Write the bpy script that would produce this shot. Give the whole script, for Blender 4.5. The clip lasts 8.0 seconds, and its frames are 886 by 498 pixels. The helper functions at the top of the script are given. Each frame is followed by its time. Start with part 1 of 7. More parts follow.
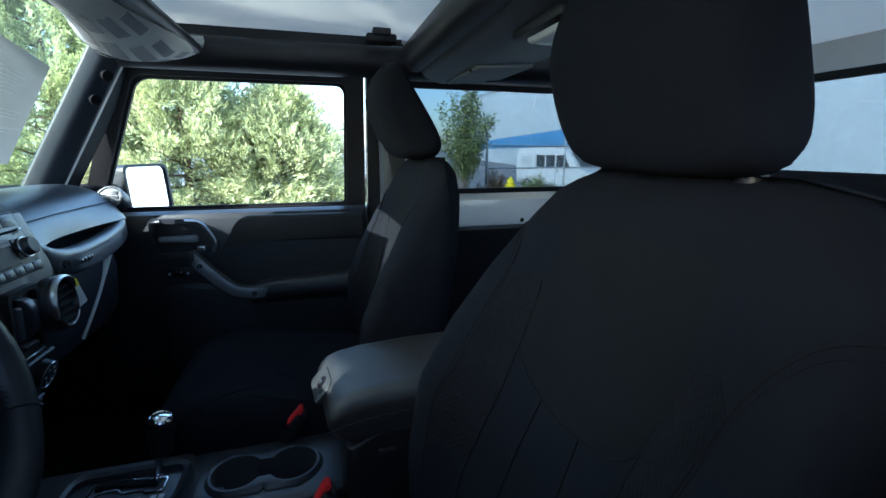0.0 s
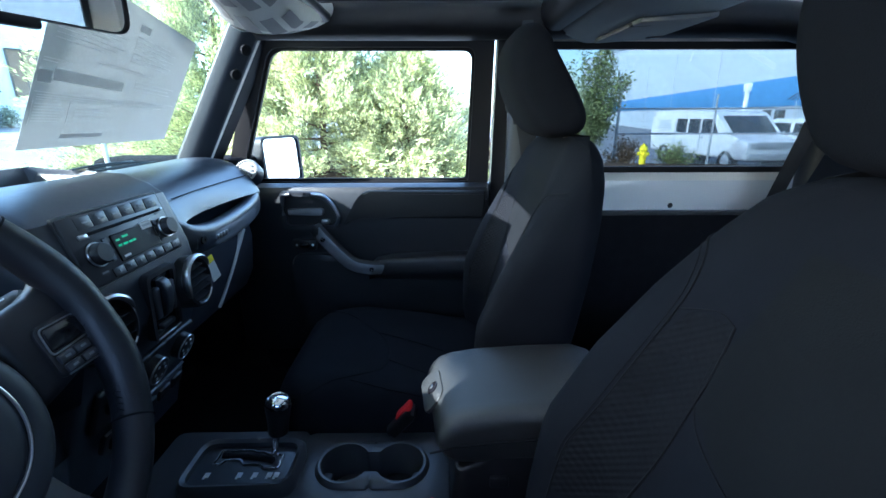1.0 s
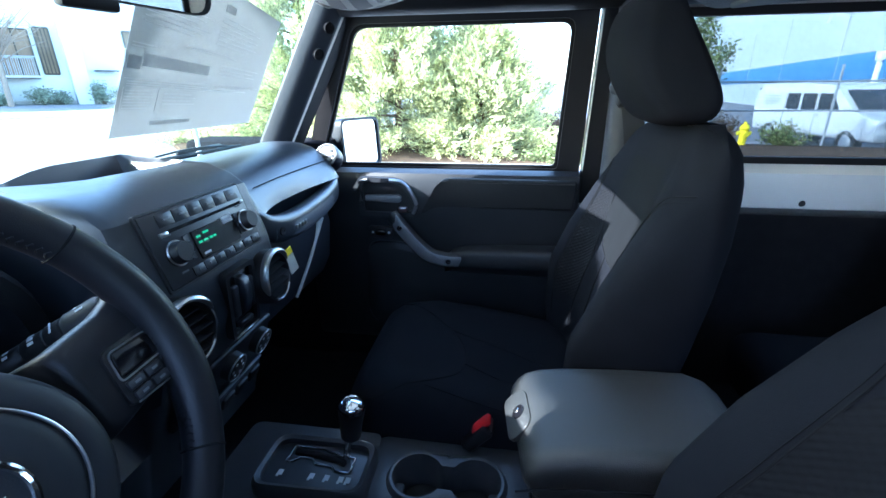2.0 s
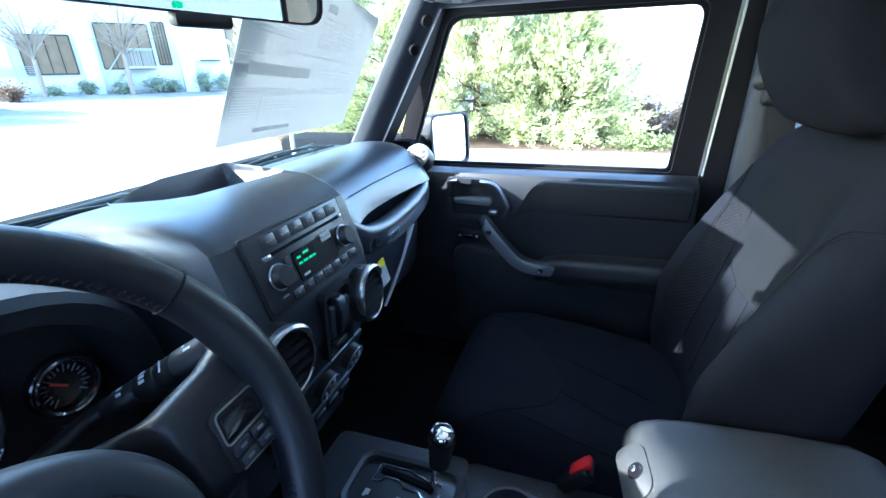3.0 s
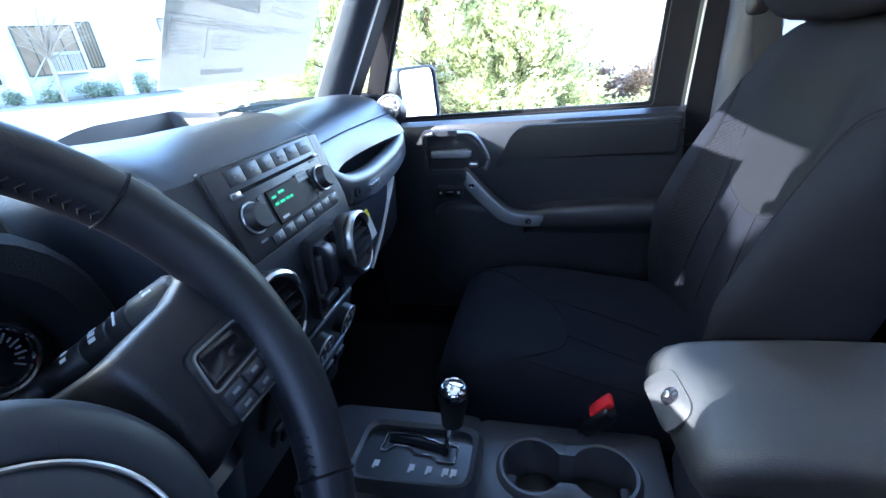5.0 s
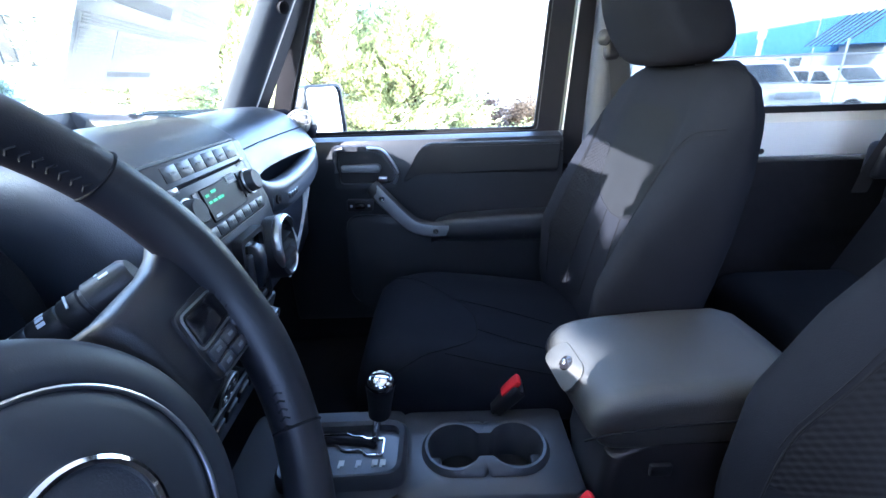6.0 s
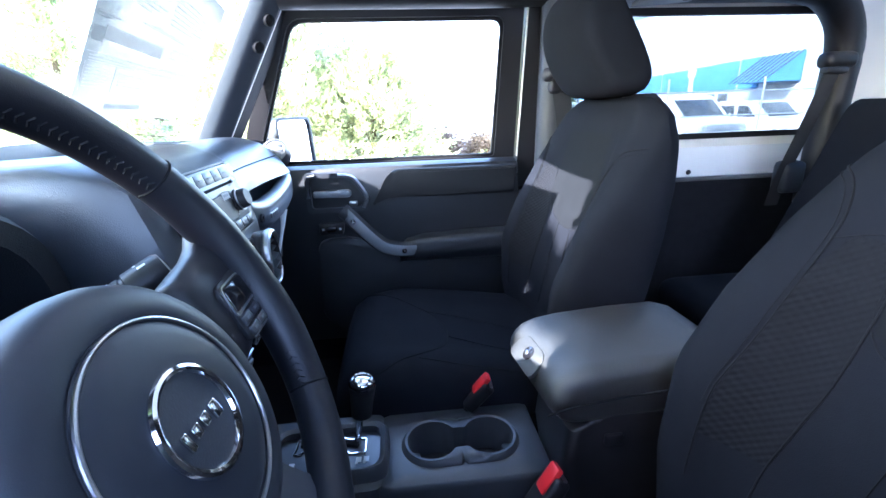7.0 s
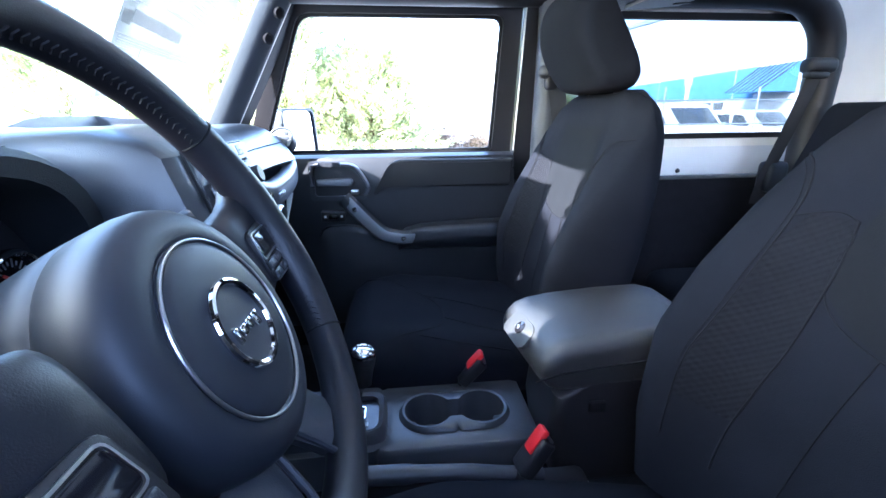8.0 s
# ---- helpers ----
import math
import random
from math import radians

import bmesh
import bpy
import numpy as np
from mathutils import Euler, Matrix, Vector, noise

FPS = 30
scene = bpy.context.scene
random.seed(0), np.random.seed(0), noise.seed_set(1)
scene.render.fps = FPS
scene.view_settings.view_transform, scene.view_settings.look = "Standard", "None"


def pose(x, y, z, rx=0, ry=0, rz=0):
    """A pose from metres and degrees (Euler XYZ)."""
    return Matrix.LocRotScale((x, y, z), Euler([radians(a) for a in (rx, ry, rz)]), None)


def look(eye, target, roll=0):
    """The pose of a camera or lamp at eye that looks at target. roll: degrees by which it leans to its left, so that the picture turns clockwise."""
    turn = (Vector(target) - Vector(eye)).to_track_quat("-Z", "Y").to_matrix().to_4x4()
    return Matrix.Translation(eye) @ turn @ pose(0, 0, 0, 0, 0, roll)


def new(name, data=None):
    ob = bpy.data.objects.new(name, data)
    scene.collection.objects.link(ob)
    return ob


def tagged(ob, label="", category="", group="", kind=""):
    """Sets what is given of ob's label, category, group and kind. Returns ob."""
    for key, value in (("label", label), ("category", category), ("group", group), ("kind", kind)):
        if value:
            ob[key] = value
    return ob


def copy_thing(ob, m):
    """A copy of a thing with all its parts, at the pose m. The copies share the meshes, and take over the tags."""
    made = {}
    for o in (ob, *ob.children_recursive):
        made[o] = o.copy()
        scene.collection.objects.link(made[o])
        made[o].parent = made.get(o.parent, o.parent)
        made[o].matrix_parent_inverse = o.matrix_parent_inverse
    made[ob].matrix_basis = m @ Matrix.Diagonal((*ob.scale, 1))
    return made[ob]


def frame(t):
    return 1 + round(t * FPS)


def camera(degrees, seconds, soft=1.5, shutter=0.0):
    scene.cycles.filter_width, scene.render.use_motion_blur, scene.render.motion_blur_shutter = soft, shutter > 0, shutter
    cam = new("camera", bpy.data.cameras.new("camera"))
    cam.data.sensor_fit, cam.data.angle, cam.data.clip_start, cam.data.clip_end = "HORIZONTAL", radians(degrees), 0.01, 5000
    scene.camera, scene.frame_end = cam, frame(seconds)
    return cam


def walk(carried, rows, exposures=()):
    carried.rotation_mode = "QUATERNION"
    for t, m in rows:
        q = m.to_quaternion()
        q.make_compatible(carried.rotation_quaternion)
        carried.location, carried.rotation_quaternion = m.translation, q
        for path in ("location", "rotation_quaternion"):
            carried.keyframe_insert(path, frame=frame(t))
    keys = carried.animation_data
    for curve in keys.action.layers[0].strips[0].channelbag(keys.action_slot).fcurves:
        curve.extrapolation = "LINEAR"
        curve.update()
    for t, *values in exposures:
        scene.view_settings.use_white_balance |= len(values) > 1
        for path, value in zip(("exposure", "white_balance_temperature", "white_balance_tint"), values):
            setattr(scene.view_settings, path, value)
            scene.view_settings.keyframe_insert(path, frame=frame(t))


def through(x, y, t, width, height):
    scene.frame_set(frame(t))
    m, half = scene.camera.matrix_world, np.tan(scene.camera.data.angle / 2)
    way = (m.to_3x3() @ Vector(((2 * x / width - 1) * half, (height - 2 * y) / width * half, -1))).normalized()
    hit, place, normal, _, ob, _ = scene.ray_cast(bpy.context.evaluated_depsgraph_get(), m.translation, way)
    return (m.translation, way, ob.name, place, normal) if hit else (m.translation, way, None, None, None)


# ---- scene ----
import functools

cam = camera(91.2, 8.0)
PATH = [
    (0, (0.032, -0.755, 1.381), (0.565, 1.122, 0.94), 0.1),
    (0.5, (0.057, -0.681, 1.399), (0.312, 1.232, 0.877), 0.7),
    (1, (0.028, -0.622, 1.408), (0.045, 1.287, 0.813), -0.1),
    (1.5, (0.009, -0.577, 1.415), (-0.135, 1.299, 0.735), -0.1),
    (1.7, (0.003, -0.553, 1.415), (-0.203, 1.314, 0.728), -0.7),
    (2.8, (-0.075, -0.479, 1.458), (-0.591, 1.311, 0.729), 0.2),
    (3, (-0.085, -0.457, 1.454), (-0.68, 1.299, 0.703), -1.5),
    (3.5, (-0.113, -0.424, 1.432), (-0.86, 1.223, 0.579), -3.3),
    (4, (-0.123, -0.413, 1.411), (-0.866, 1.216, 0.521), -4.5),
    (4.2, (-0.13, -0.413, 1.401), (-0.844, 1.229, 0.509), -4.9),
    (5.3, (-0.141, -0.449, 1.36), (-0.473, 1.35, 0.551), -4.4),
    (5.5, (-0.149, -0.462, 1.359), (-0.389, 1.35, 0.546), -3.0),
    (6, (-0.164, -0.508, 1.36), (-0.16, 1.345, 0.608), -1.7),
    (6.5, (-0.185, -0.558, 1.354), (-0.097, 1.315, 0.658), -0.7),
    (7, (-0.184, -0.599, 1.353), (-0.002, 1.294, 0.732), -1.9),
    (7.5, (-0.187, -0.629, 1.342), (0.021, 1.26, 0.72), -1.2),
    (8, (-0.197, -0.658, 1.329), (0.007, 1.235, 0.718), -0.5),
]
walk(cam, [(t, look(eye, target, roll)) for t, eye, target, roll in PATH],
     exposures=[(0.0, 2.68, 5400, 6), (0.5, 3.03, 5300, 8), (1.5, 3.45, 5250, 11), (3.0, 3.95, 5300, 12), (4.0, 3.95, 5300, 14), (5.5, 4.46, 5500, 20), (7.0, 4.72, 5500, 21), (8.0, 4.78, 5450, 21)])

# ---- light ----
SUN_ELEV, SUN_AZ = 31.0, 207.3      # azimuth: degrees from +x towards +y, where the sun stands
world = bpy.data.worlds.new("sky")
scene.world = world
world.use_nodes = True
wn = world.node_tree.nodes
sky = wn.new("ShaderNodeTexSky")
sky.sky_type = "NISHITA"
sky.sun_disc = False
sky.sun_elevation = radians(SUN_ELEV)
sky.sun_rotation = radians(90 - SUN_AZ)
sky.air_density, sky.dust_density = 1.0, 2.0
wn["Background"].inputs["Strength"].default_value = 0.15
world.node_tree.links.new(sky.outputs[0], wn["Background"].inputs["Color"])
sun = new("sun", bpy.data.lights.new("sun", "SUN"))
sun.data.energy, sun.data.angle, sun.data.color = 2.3, radians(0.5), (1.0, 0.97, 0.86)
sd = Vector((math.cos(radians(SUN_AZ)) * math.cos(radians(SUN_ELEV)), math.sin(radians(SUN_AZ)) * math.cos(radians(SUN_ELEV)), math.sin(radians(SUN_ELEV))))
sun.matrix_world = look(sd * 30, (0, 0, 0))


# ---- materials ----
def mat(name, col, rough=0.6, metal=0.0, spec=0.5, var=0.12, vscale=6.0, grain=0.0, gscale=400.0, col2=None, coat=0.0, sheen=0.0, island=False, rvar=0.0):
    """A surface of one colour with slow stains, fine grain relief and, if island is set, a tint piece by piece."""
    m = bpy.data.materials.new(name)
    m.use_nodes = True
    nt = m.node_tree
    n, l = nt.nodes, nt.links
    b = n["Principled BSDF"]
    b.inputs["Roughness"].default_value = rough
    b.inputs["Metallic"].default_value = metal
    b.inputs["Specular IOR Level"].default_value = spec
    b.inputs["Coat Weight"].default_value = coat
    b.inputs["Sheen Weight"].default_value = sheen
    tc = n.new("ShaderNodeTexCoord")
    no = n.new("ShaderNodeTexNoise")
    no.inputs["Scale"].default_value, no.inputs["Detail"].default_value = vscale, 6.0
    l.new(tc.outputs["Object"], no.inputs["Vector"])
    mix = n.new("ShaderNodeMix")
    mix.data_type = "RGBA"
    c2 = col2 if col2 else tuple(min(1.0, c * (1 + 2.2 * var)) for c in col)
    c1 = tuple(c * (1 - var) for c in col)
    mix.inputs[6].default_value, mix.inputs[7].default_value = (*c1, 1), (*c2, 1)
    l.new(no.outputs["Fac"], mix.inputs[0])
    out = mix.outputs[2]
    if island:
        geo = n.new("ShaderNodeNewGeometry")
        hsv = n.new("ShaderNodeHueSaturation")
        mr = n.new("ShaderNodeMapRange")
        mr.inputs["To Min"].default_value, mr.inputs["To Max"].default_value = 0.55, 1.5
        l.new(geo.outputs["Random Per Island"], mr.inputs["Value"])
        l.new(mr.outputs[0], hsv.inputs["Value"])
        l.new(out, hsv.inputs["Color"])
        out = hsv.outputs["Color"]
    l.new(out, b.inputs["Base Color"])
    if rvar:
        rr = n.new("ShaderNodeMapRange")
        rr.inputs["To Min"].default_value, rr.inputs["To Max"].default_value = max(0.02, rough - rvar), min(1.0, rough + rvar)
        l.new(no.outputs["Fac"], rr.inputs["Value"])
        l.new(rr.outputs[0], b.inputs["Roughness"])
    if grain:
        g = n.new("ShaderNodeTexNoise")
        g.inputs["Scale"].default_value, g.inputs["Detail"].default_value = gscale, 3.0
        l.new(tc.outputs["Object"], g.inputs["Vector"])
        bp = n.new("ShaderNodeBump")
        bp.inputs["Strength"].default_value, bp.inputs["Distance"].default_value = grain, 0.0015
        l.new(g.outputs["Fac"], bp.inputs["Height"])
        l.new(bp.outputs[0], b.inputs["Normal"])
    return m


def fabric(name, col, wscale=900.0, diamond=0.0, rough=0.9):
    """Woven cloth: fine threads, and for the inserts a quilted diamond relief."""
    m = mat(name, col, rough, 0.0, 0.06, 0.15, 14.0, 0.0, sheen=0.0)
    nt = m.node_tree
    n, l = nt.nodes, nt.links
    tc = n.new("ShaderNodeTexCoord")
    th = n.new("ShaderNodeTexNoise")
    th.inputs["Scale"].default_value, th.inputs["Detail"].default_value = wscale, 2.0
    l.new(tc.outputs["Object"], th.inputs["Vector"])
    h = th.outputs["Fac"]
    if diamond:
        rot = n.new("ShaderNodeMapping")
        rot.inputs["Rotation"].default_value = (radians(45), 0, 0)
        l.new(tc.outputs["Object"], rot.inputs["Vector"])
        tot = h
        for ax in ("Y", "Z"):
            w = n.new("ShaderNodeTexWave")
            w.bands_direction = ax
            w.inputs["Scale"].default_value = diamond
            l.new(rot.outputs[0], w.inputs["Vector"])
            k = n.new("ShaderNodeMath")
            k.operation, k.inputs[1].default_value = "MULTIPLY_ADD", 3.0
            l.new(w.outputs["Fac"], k.inputs[0])
            l.new(tot, k.inputs[2])
            tot = k.outputs[0]
        h = tot
        # quilt shade put into the colour too: grooves darker, raised cloth lighter
        groove_shade = n.new("ShaderNodeMapRange")
        groove_shade.inputs["From Min"].default_value, groove_shade.inputs["From Max"].default_value = 1.2, 5.0
        groove_shade.inputs["To Min"].default_value, groove_shade.inputs["To Max"].default_value = 0.95, 1.05
        l.new(tot, groove_shade.inputs["Value"])
        tint = n.new("ShaderNodeHueSaturation")
        b = n["Principled BSDF"]
        l.new(b.inputs["Base Color"].links[0].from_socket, tint.inputs["Color"])
        l.new(groove_shade.outputs[0], tint.inputs["Value"])
        l.new(tint.outputs[0], b.inputs["Base Color"])
    bp = n.new("ShaderNodeBump")
    bp.inputs["Strength"].default_value, bp.inputs["Distance"].default_value = (1.0, 0.00020) if diamond else (0.35, 0.0012)
    l.new(h, bp.inputs["Height"])
    l.new(bp.outputs[0], n["Principled BSDF"].inputs["Normal"])
    return m


def glass(name, tint, gloss=1.0):
    """A thin clear pane: light goes straight on, gloss by the angle."""
    m = bpy.data.materials.new(name)
    m.use_nodes = True
    nt = m.node_tree
    n, l = nt.nodes, nt.links
    n.remove(n["Principled BSDF"])
    tr, gl, lw_, mx = n.new("ShaderNodeBsdfTransparent"), n.new("ShaderNodeBsdfGlossy"), n.new("ShaderNodeLayerWeight"), n.new("ShaderNodeMixShader")
    pw, ml = n.new("ShaderNodeMath"), n.new("ShaderNodeMath")
    pw.operation, pw.inputs[1].default_value = "POWER", 4.0
    ml.operation, ml.inputs[1].default_value, ml.inputs[2].default_value = "MULTIPLY_ADD", 0.45 * gloss, 0.02 * gloss
    tr.inputs["Color"].default_value = (*tint, 1)
    gl.inputs["Roughness"].default_value = 0.01
    l.new(lw_.outputs["Facing"], pw.inputs[0])
    l.new(pw.outputs[0], ml.inputs[0])
    l.new(ml.outputs[0], mx.inputs[0])
    l.new(tr.outputs[0], mx.inputs[1])
    l.new(gl.outputs[0], mx.inputs[2])
    l.new(mx.outputs[0], n["Material Output"].inputs["Surface"])
    return m


def glow(name, col, strength):
    m = bpy.data.materials.new(name)
    m.use_nodes = True
    b = m.node_tree.nodes["Principled BSDF"]
    b.inputs["Base Color"].default_value = (0, 0, 0, 1)
    b.inputs["Emission Color"].default_value = (*col, 1)
    b.inputs["Emission Strength"].default_value = strength
    return m


def paper(name, col, through=0.5):
    """Paper that lets part of the daylight through."""
    m = mat(name, col, 0.8, 0, 0.2, 0.04, 20)
    nt = m.node_tree
    n, l = nt.nodes, nt.links
    t, mx = n.new("ShaderNodeBsdfTranslucent"), n.new("ShaderNodeMixShader")
    t.inputs["Color"].default_value = (*col, 1)
    mx.inputs[0].default_value = through
    l.new(n["Principled BSDF"].outputs[0], mx.inputs[1])
    l.new(t.outputs[0], mx.inputs[2])
    l.new(mx.outputs[0], n["Material Output"].inputs["Surface"])
    return m


M_DASH = mat("dash_plastic", (0.0125, 0.0165, 0.0245), 0.31, 0, 1.0, 0.1, 9, 0.25, 900, rvar=0.06)
M_PLAST = mat("trim_plastic", (0.0280, 0.0305, 0.0370), 0.38, 0, 0.5, 0.1, 9, 0.25, 900, rvar=0.06)
M_BLACK = mat("black_plastic", (0.010, 0.010, 0.012), 0.45, 0, 0.45, 0.1, 12, 0.15, 700)
M_GLOSSB = mat("gloss_black", (0.008, 0.008, 0.010), 0.12, 0, 0.5, 0.05, 12)
M_SCREEN = mat("dark_display", (0.006, 0.006, 0.007), 0.35, 0, 0.15, 0.05, 12)
M_CONS = mat("console_plastic", (0.047, 0.0500, 0.0570), 0.36, 0, 0.5, 0.1, 9, 0.25, 900, rvar=0.06)
M_DOORP = mat("door_plastic", (0.0145, 0.0165, 0.0205), 0.42, 0, 0.5, 0.1, 9, 0.25, 900, rvar=0.06)
M_PADV = mat("door_vinyl", (0.0085, 0.0098, 0.0122), 0.60, 0, 0.22, 0.1, 10, 0.4, 900)
M_PILLAR = mat("pillar_trim", (0.014, 0.018, 0.025), 0.40, 0, 0.40, 0.08, 8, 0.2, 900, rvar=0.05)
M_SILVER = mat("grab_plate", (0.16, 0.17, 0.19), 0.38, 0.3, 0.5, 0.08, 10, 0.1, 800)
M_CHROME = mat("chrome", (0.75, 0.76, 0.78), 0.08, 1.0, 0.5, 0.04, 20)
M_SATIN = mat("satin_metal", (0.45, 0.46, 0.48), 0.28, 1.0, 0.5, 0.05, 20)
M_LEATHER = mat("wheel_leather", (0.0080, 0.0086, 0.0122), 0.40, 0, 0.38, 0.12, 14, 0.14, 1300, rvar=0.07)
M_HUB = mat("airbag_cover", (0.0175, 0.0200, 0.0262), 0.50, 0, 0.40, 0.08, 9, 0.07, 1600)
M_RADIO = mat("radio_plastic", (0.0100, 0.0120, 0.0168), 0.38, 0, 0.75, 0.08, 9, 0.07, 1600)
M_SEAT = fabric("seat_cloth", (0.0088, 0.0098, 0.0130))
M_INSERT = fabric("seat_insert_cloth", (0.0098, 0.0104, 0.0124), 900, 46.0)
M_CENTRE = fabric("seat_centre_cloth", (0.0093, 0.0101, 0.0115), 600)
M_SEAM = mat("seam_thread", (0.006, 0.006, 0.008), 0.9, 0, 0.2)
M_SEAMC = mat("cloth_seam", (0.0052, 0.0056, 0.0070), 0.9, 0, 0.2)
M_STITCH = mat("wheel_thread", (0.010, 0.010, 0.013), 0.8, 0, 0.2)
M_ARM = mat("armrest_vinyl", (0.031, 0.0325, 0.0325), 0.31, 0, 0.60, 0.1, 10, 0.6, 900, rvar=0.08)
M_CARPET = mat("carpet", (0.010, 0.010, 0.012), 0.95, 0, 0.1, 0.3, 30, 1.0, 1500)
M_RED = mat("red_button", (0.62, 0.02, 0.025), 0.35, 0, 0.5, 0.05, 30)
M_WHITE = mat("white_body_paint", (0.72, 0.74, 0.75), 0.25, 0, 0.5, 0.03, 4, coat=0.5)
M_HEADL = mat("hardtop_inside", (0.80, 0.78, 0.72), 0.75, 0, 0.3, 0.06, 5, 0.5, 500)
# translucency added so that sun through the roof brightens ceiling and cabin
M_ROOF = paper("hardtop_translucent", (0.84, 0.83, 0.77), 0.36)
M_GREY = mat("lamp_flap", (0.22, 0.23, 0.23), 0.5, 0, 0.4, 0.06, 9, 0.2, 600)
M_BELT = fabric("belt_webbing", (0.030, 0.031, 0.034), 1400)
M_RUBBER = mat("rubber_seal", (0.008, 0.008, 0.009), 0.6, 0, 0.4)
M_GLASS = glass("side_glass", (0.93, 0.96, 0.94))
M_TINT = glass("tinted_glass", (0.33, 0.37, 0.39))
M_WSHIELD = glass("windshield_glass", (0.88, 0.95, 0.91))
M_MIRROR = mat("mirror_glass", (0.86, 0.88, 0.88), 0.02, 1.0, 0.5, 0.01)
M_PAPER = paper("label_paper", (0.80, 0.81, 0.80), 0.5)
M_INK = mat("label_print", (0.36, 0.37, 0.39), 0.8, 0, 0.2)
M_INKD = mat("label_print_dark", (0.50, 0.51, 0.53), 0.8, 0, 0.2)
M_YELLOW = mat("yellow_tag", (0.80, 0.66, 0.02), 0.7, 0, 0.3)
M_GREENL = glow("green_display", (0.05, 0.85, 0.35), 0.06)
M_MARKD = mat("faint_marking", (0.16, 0.165, 0.18), 0.6, 0, 0.3)
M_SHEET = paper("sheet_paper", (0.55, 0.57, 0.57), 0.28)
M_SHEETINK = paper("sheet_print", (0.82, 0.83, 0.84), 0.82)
M_MARK = mat("white_marking", (0.55, 0.57, 0.60), 0.6, 0, 0.3)
M_LENS = mat("lamp_lens", (0.55, 0.57, 0.58), 0.15, 0, 0.5, 0.1, 60)
M_REDNEEDLE = mat("red_needle", (0.7, 0.05, 0.03), 0.5)


# ---- mesh helpers ----
def thing(name, label, category, at=(0, 0, 0), group="", kind=""):
    ob = new(name)
    ob.empty_display_size = 0.05
    ob.location = at
    return tagged(ob, label, category, group, kind)


def part(name, bm, material, parent=None, label="", smooth=40.0):
    """Links a bmesh, made in world coordinates, as one mesh object under its thing."""
    me = bpy.data.meshes.new(name)
    bmesh.ops.recalc_face_normals(bm, faces=bm.faces[:])
    bm.to_mesh(me)
    bm.free()
    me.materials.append(material)
    if smooth:
        for p in me.polygons:
            p.use_smooth = True
        me.set_sharp_from_angle(angle=radians(smooth))
    ob = new(name, me)
    if parent is not None:
        ob.parent = parent
        if parent.parent is None:
            ob.matrix_parent_inverse = Matrix.Translation(-parent.location)
    if label:
        ob["label"] = label
    return ob


def solo(name, bm, material, label, category, group="", kind="", smooth=40.0):
    return tagged(part(name, bm, material, None, "", smooth), label, category, group, kind)


def join(*bms):
    out = bms[0]
    for b in bms[1:]:
        me = bpy.data.meshes.new("tmp")
        b.to_mesh(me)
        b.free()
        out.from_mesh(me)
        bpy.data.meshes.remove(me)
    return out


def moved(bm, m):
    bmesh.ops.transform(bm, matrix=m, verts=bm.verts[:])
    return bm


def rbox(cx, cy, cz, sx, sy, sz, r=0.004, seg=2):
    bm = bmesh.new()
    bmesh.ops.create_cube(bm, size=1.0)
    for v in bm.verts:
        v.co = Vector((cx + v.co.x * sx, cy + v.co.y * sy, cz + v.co.z * sz))
    r = min(r, 0.49 * min(sx, sy, sz))
    if r > 0:
        bmesh.ops.bevel(bm, geom=bm.edges[:], offset=r, segments=seg, profile=0.5, affect="EDGES")
    return bm


def to3(axis, u, v, w):
    return Vector((w, u, v)) if axis == "x" else Vector((u, w, v)) if axis == "y" else Vector((u, v, w))


def prism(pts, axis, a, b, r=0.0, seg=2):
    """A flat polygon pushed along an axis from a to b. pts: (y, z) for x, (x, z) for y, (x, y) for z."""
    bm = bmesh.new()
    v0 = [bm.verts.new(to3(axis, u, v, a)) for u, v in pts]
    v1 = [bm.verts.new(to3(axis, u, v, b)) for u, v in pts]
    n = len(pts)
    f0, f1 = bm.faces.new(v0), bm.faces.new(v1[::-1])
    for i in range(n):
        bm.faces.new((v0[i], v1[i], v1[(i + 1) % n], v0[(i + 1) % n]))
    if r > 0:
        bmesh.ops.bevel(bm, geom=list(f0.edges) + list(f1.edges), offset=r, segments=seg, profile=0.5, affect="EDGES")
    return bm


def loft(rings, cap=True, closed=True):
    bm = bmesh.new()
    vs = [[bm.verts.new(p) for p in r] for r in rings]
    for a, b in zip(vs, vs[1:]):
        n = len(a)
        for i in range(n if closed else n - 1):
            bm.faces.new((a[i], a[(i + 1) % n], b[(i + 1) % n], b[i]))
    if cap:
        bm.faces.new(vs[0][::-1])
        bm.faces.new(vs[-1])
    return bm


def spline(pts, n=6, loop=False):
    """A smooth run of points through the given ones."""
    p = [Vector(q) for q in pts]
    out = []
    k = len(p)
    for i in range(k if loop else k - 1):
        if loop:
            a, b, c, d = p[i - 1], p[i], p[(i + 1) % k], p[(i + 2) % k]
        else:
            a, b, c, d = p[max(i - 1, 0)], p[i], p[i + 1], p[min(i + 2, k - 1)]
        for j in range(n):
            t = j / n
            out.append(0.5 * (2 * b + (c - a) * t + (2 * a - 5 * b + 4 * c - d) * t * t + (3 * b - a - 3 * c + d) * t ** 3))
    if not loop:
        out.append(p[-1])
    return out


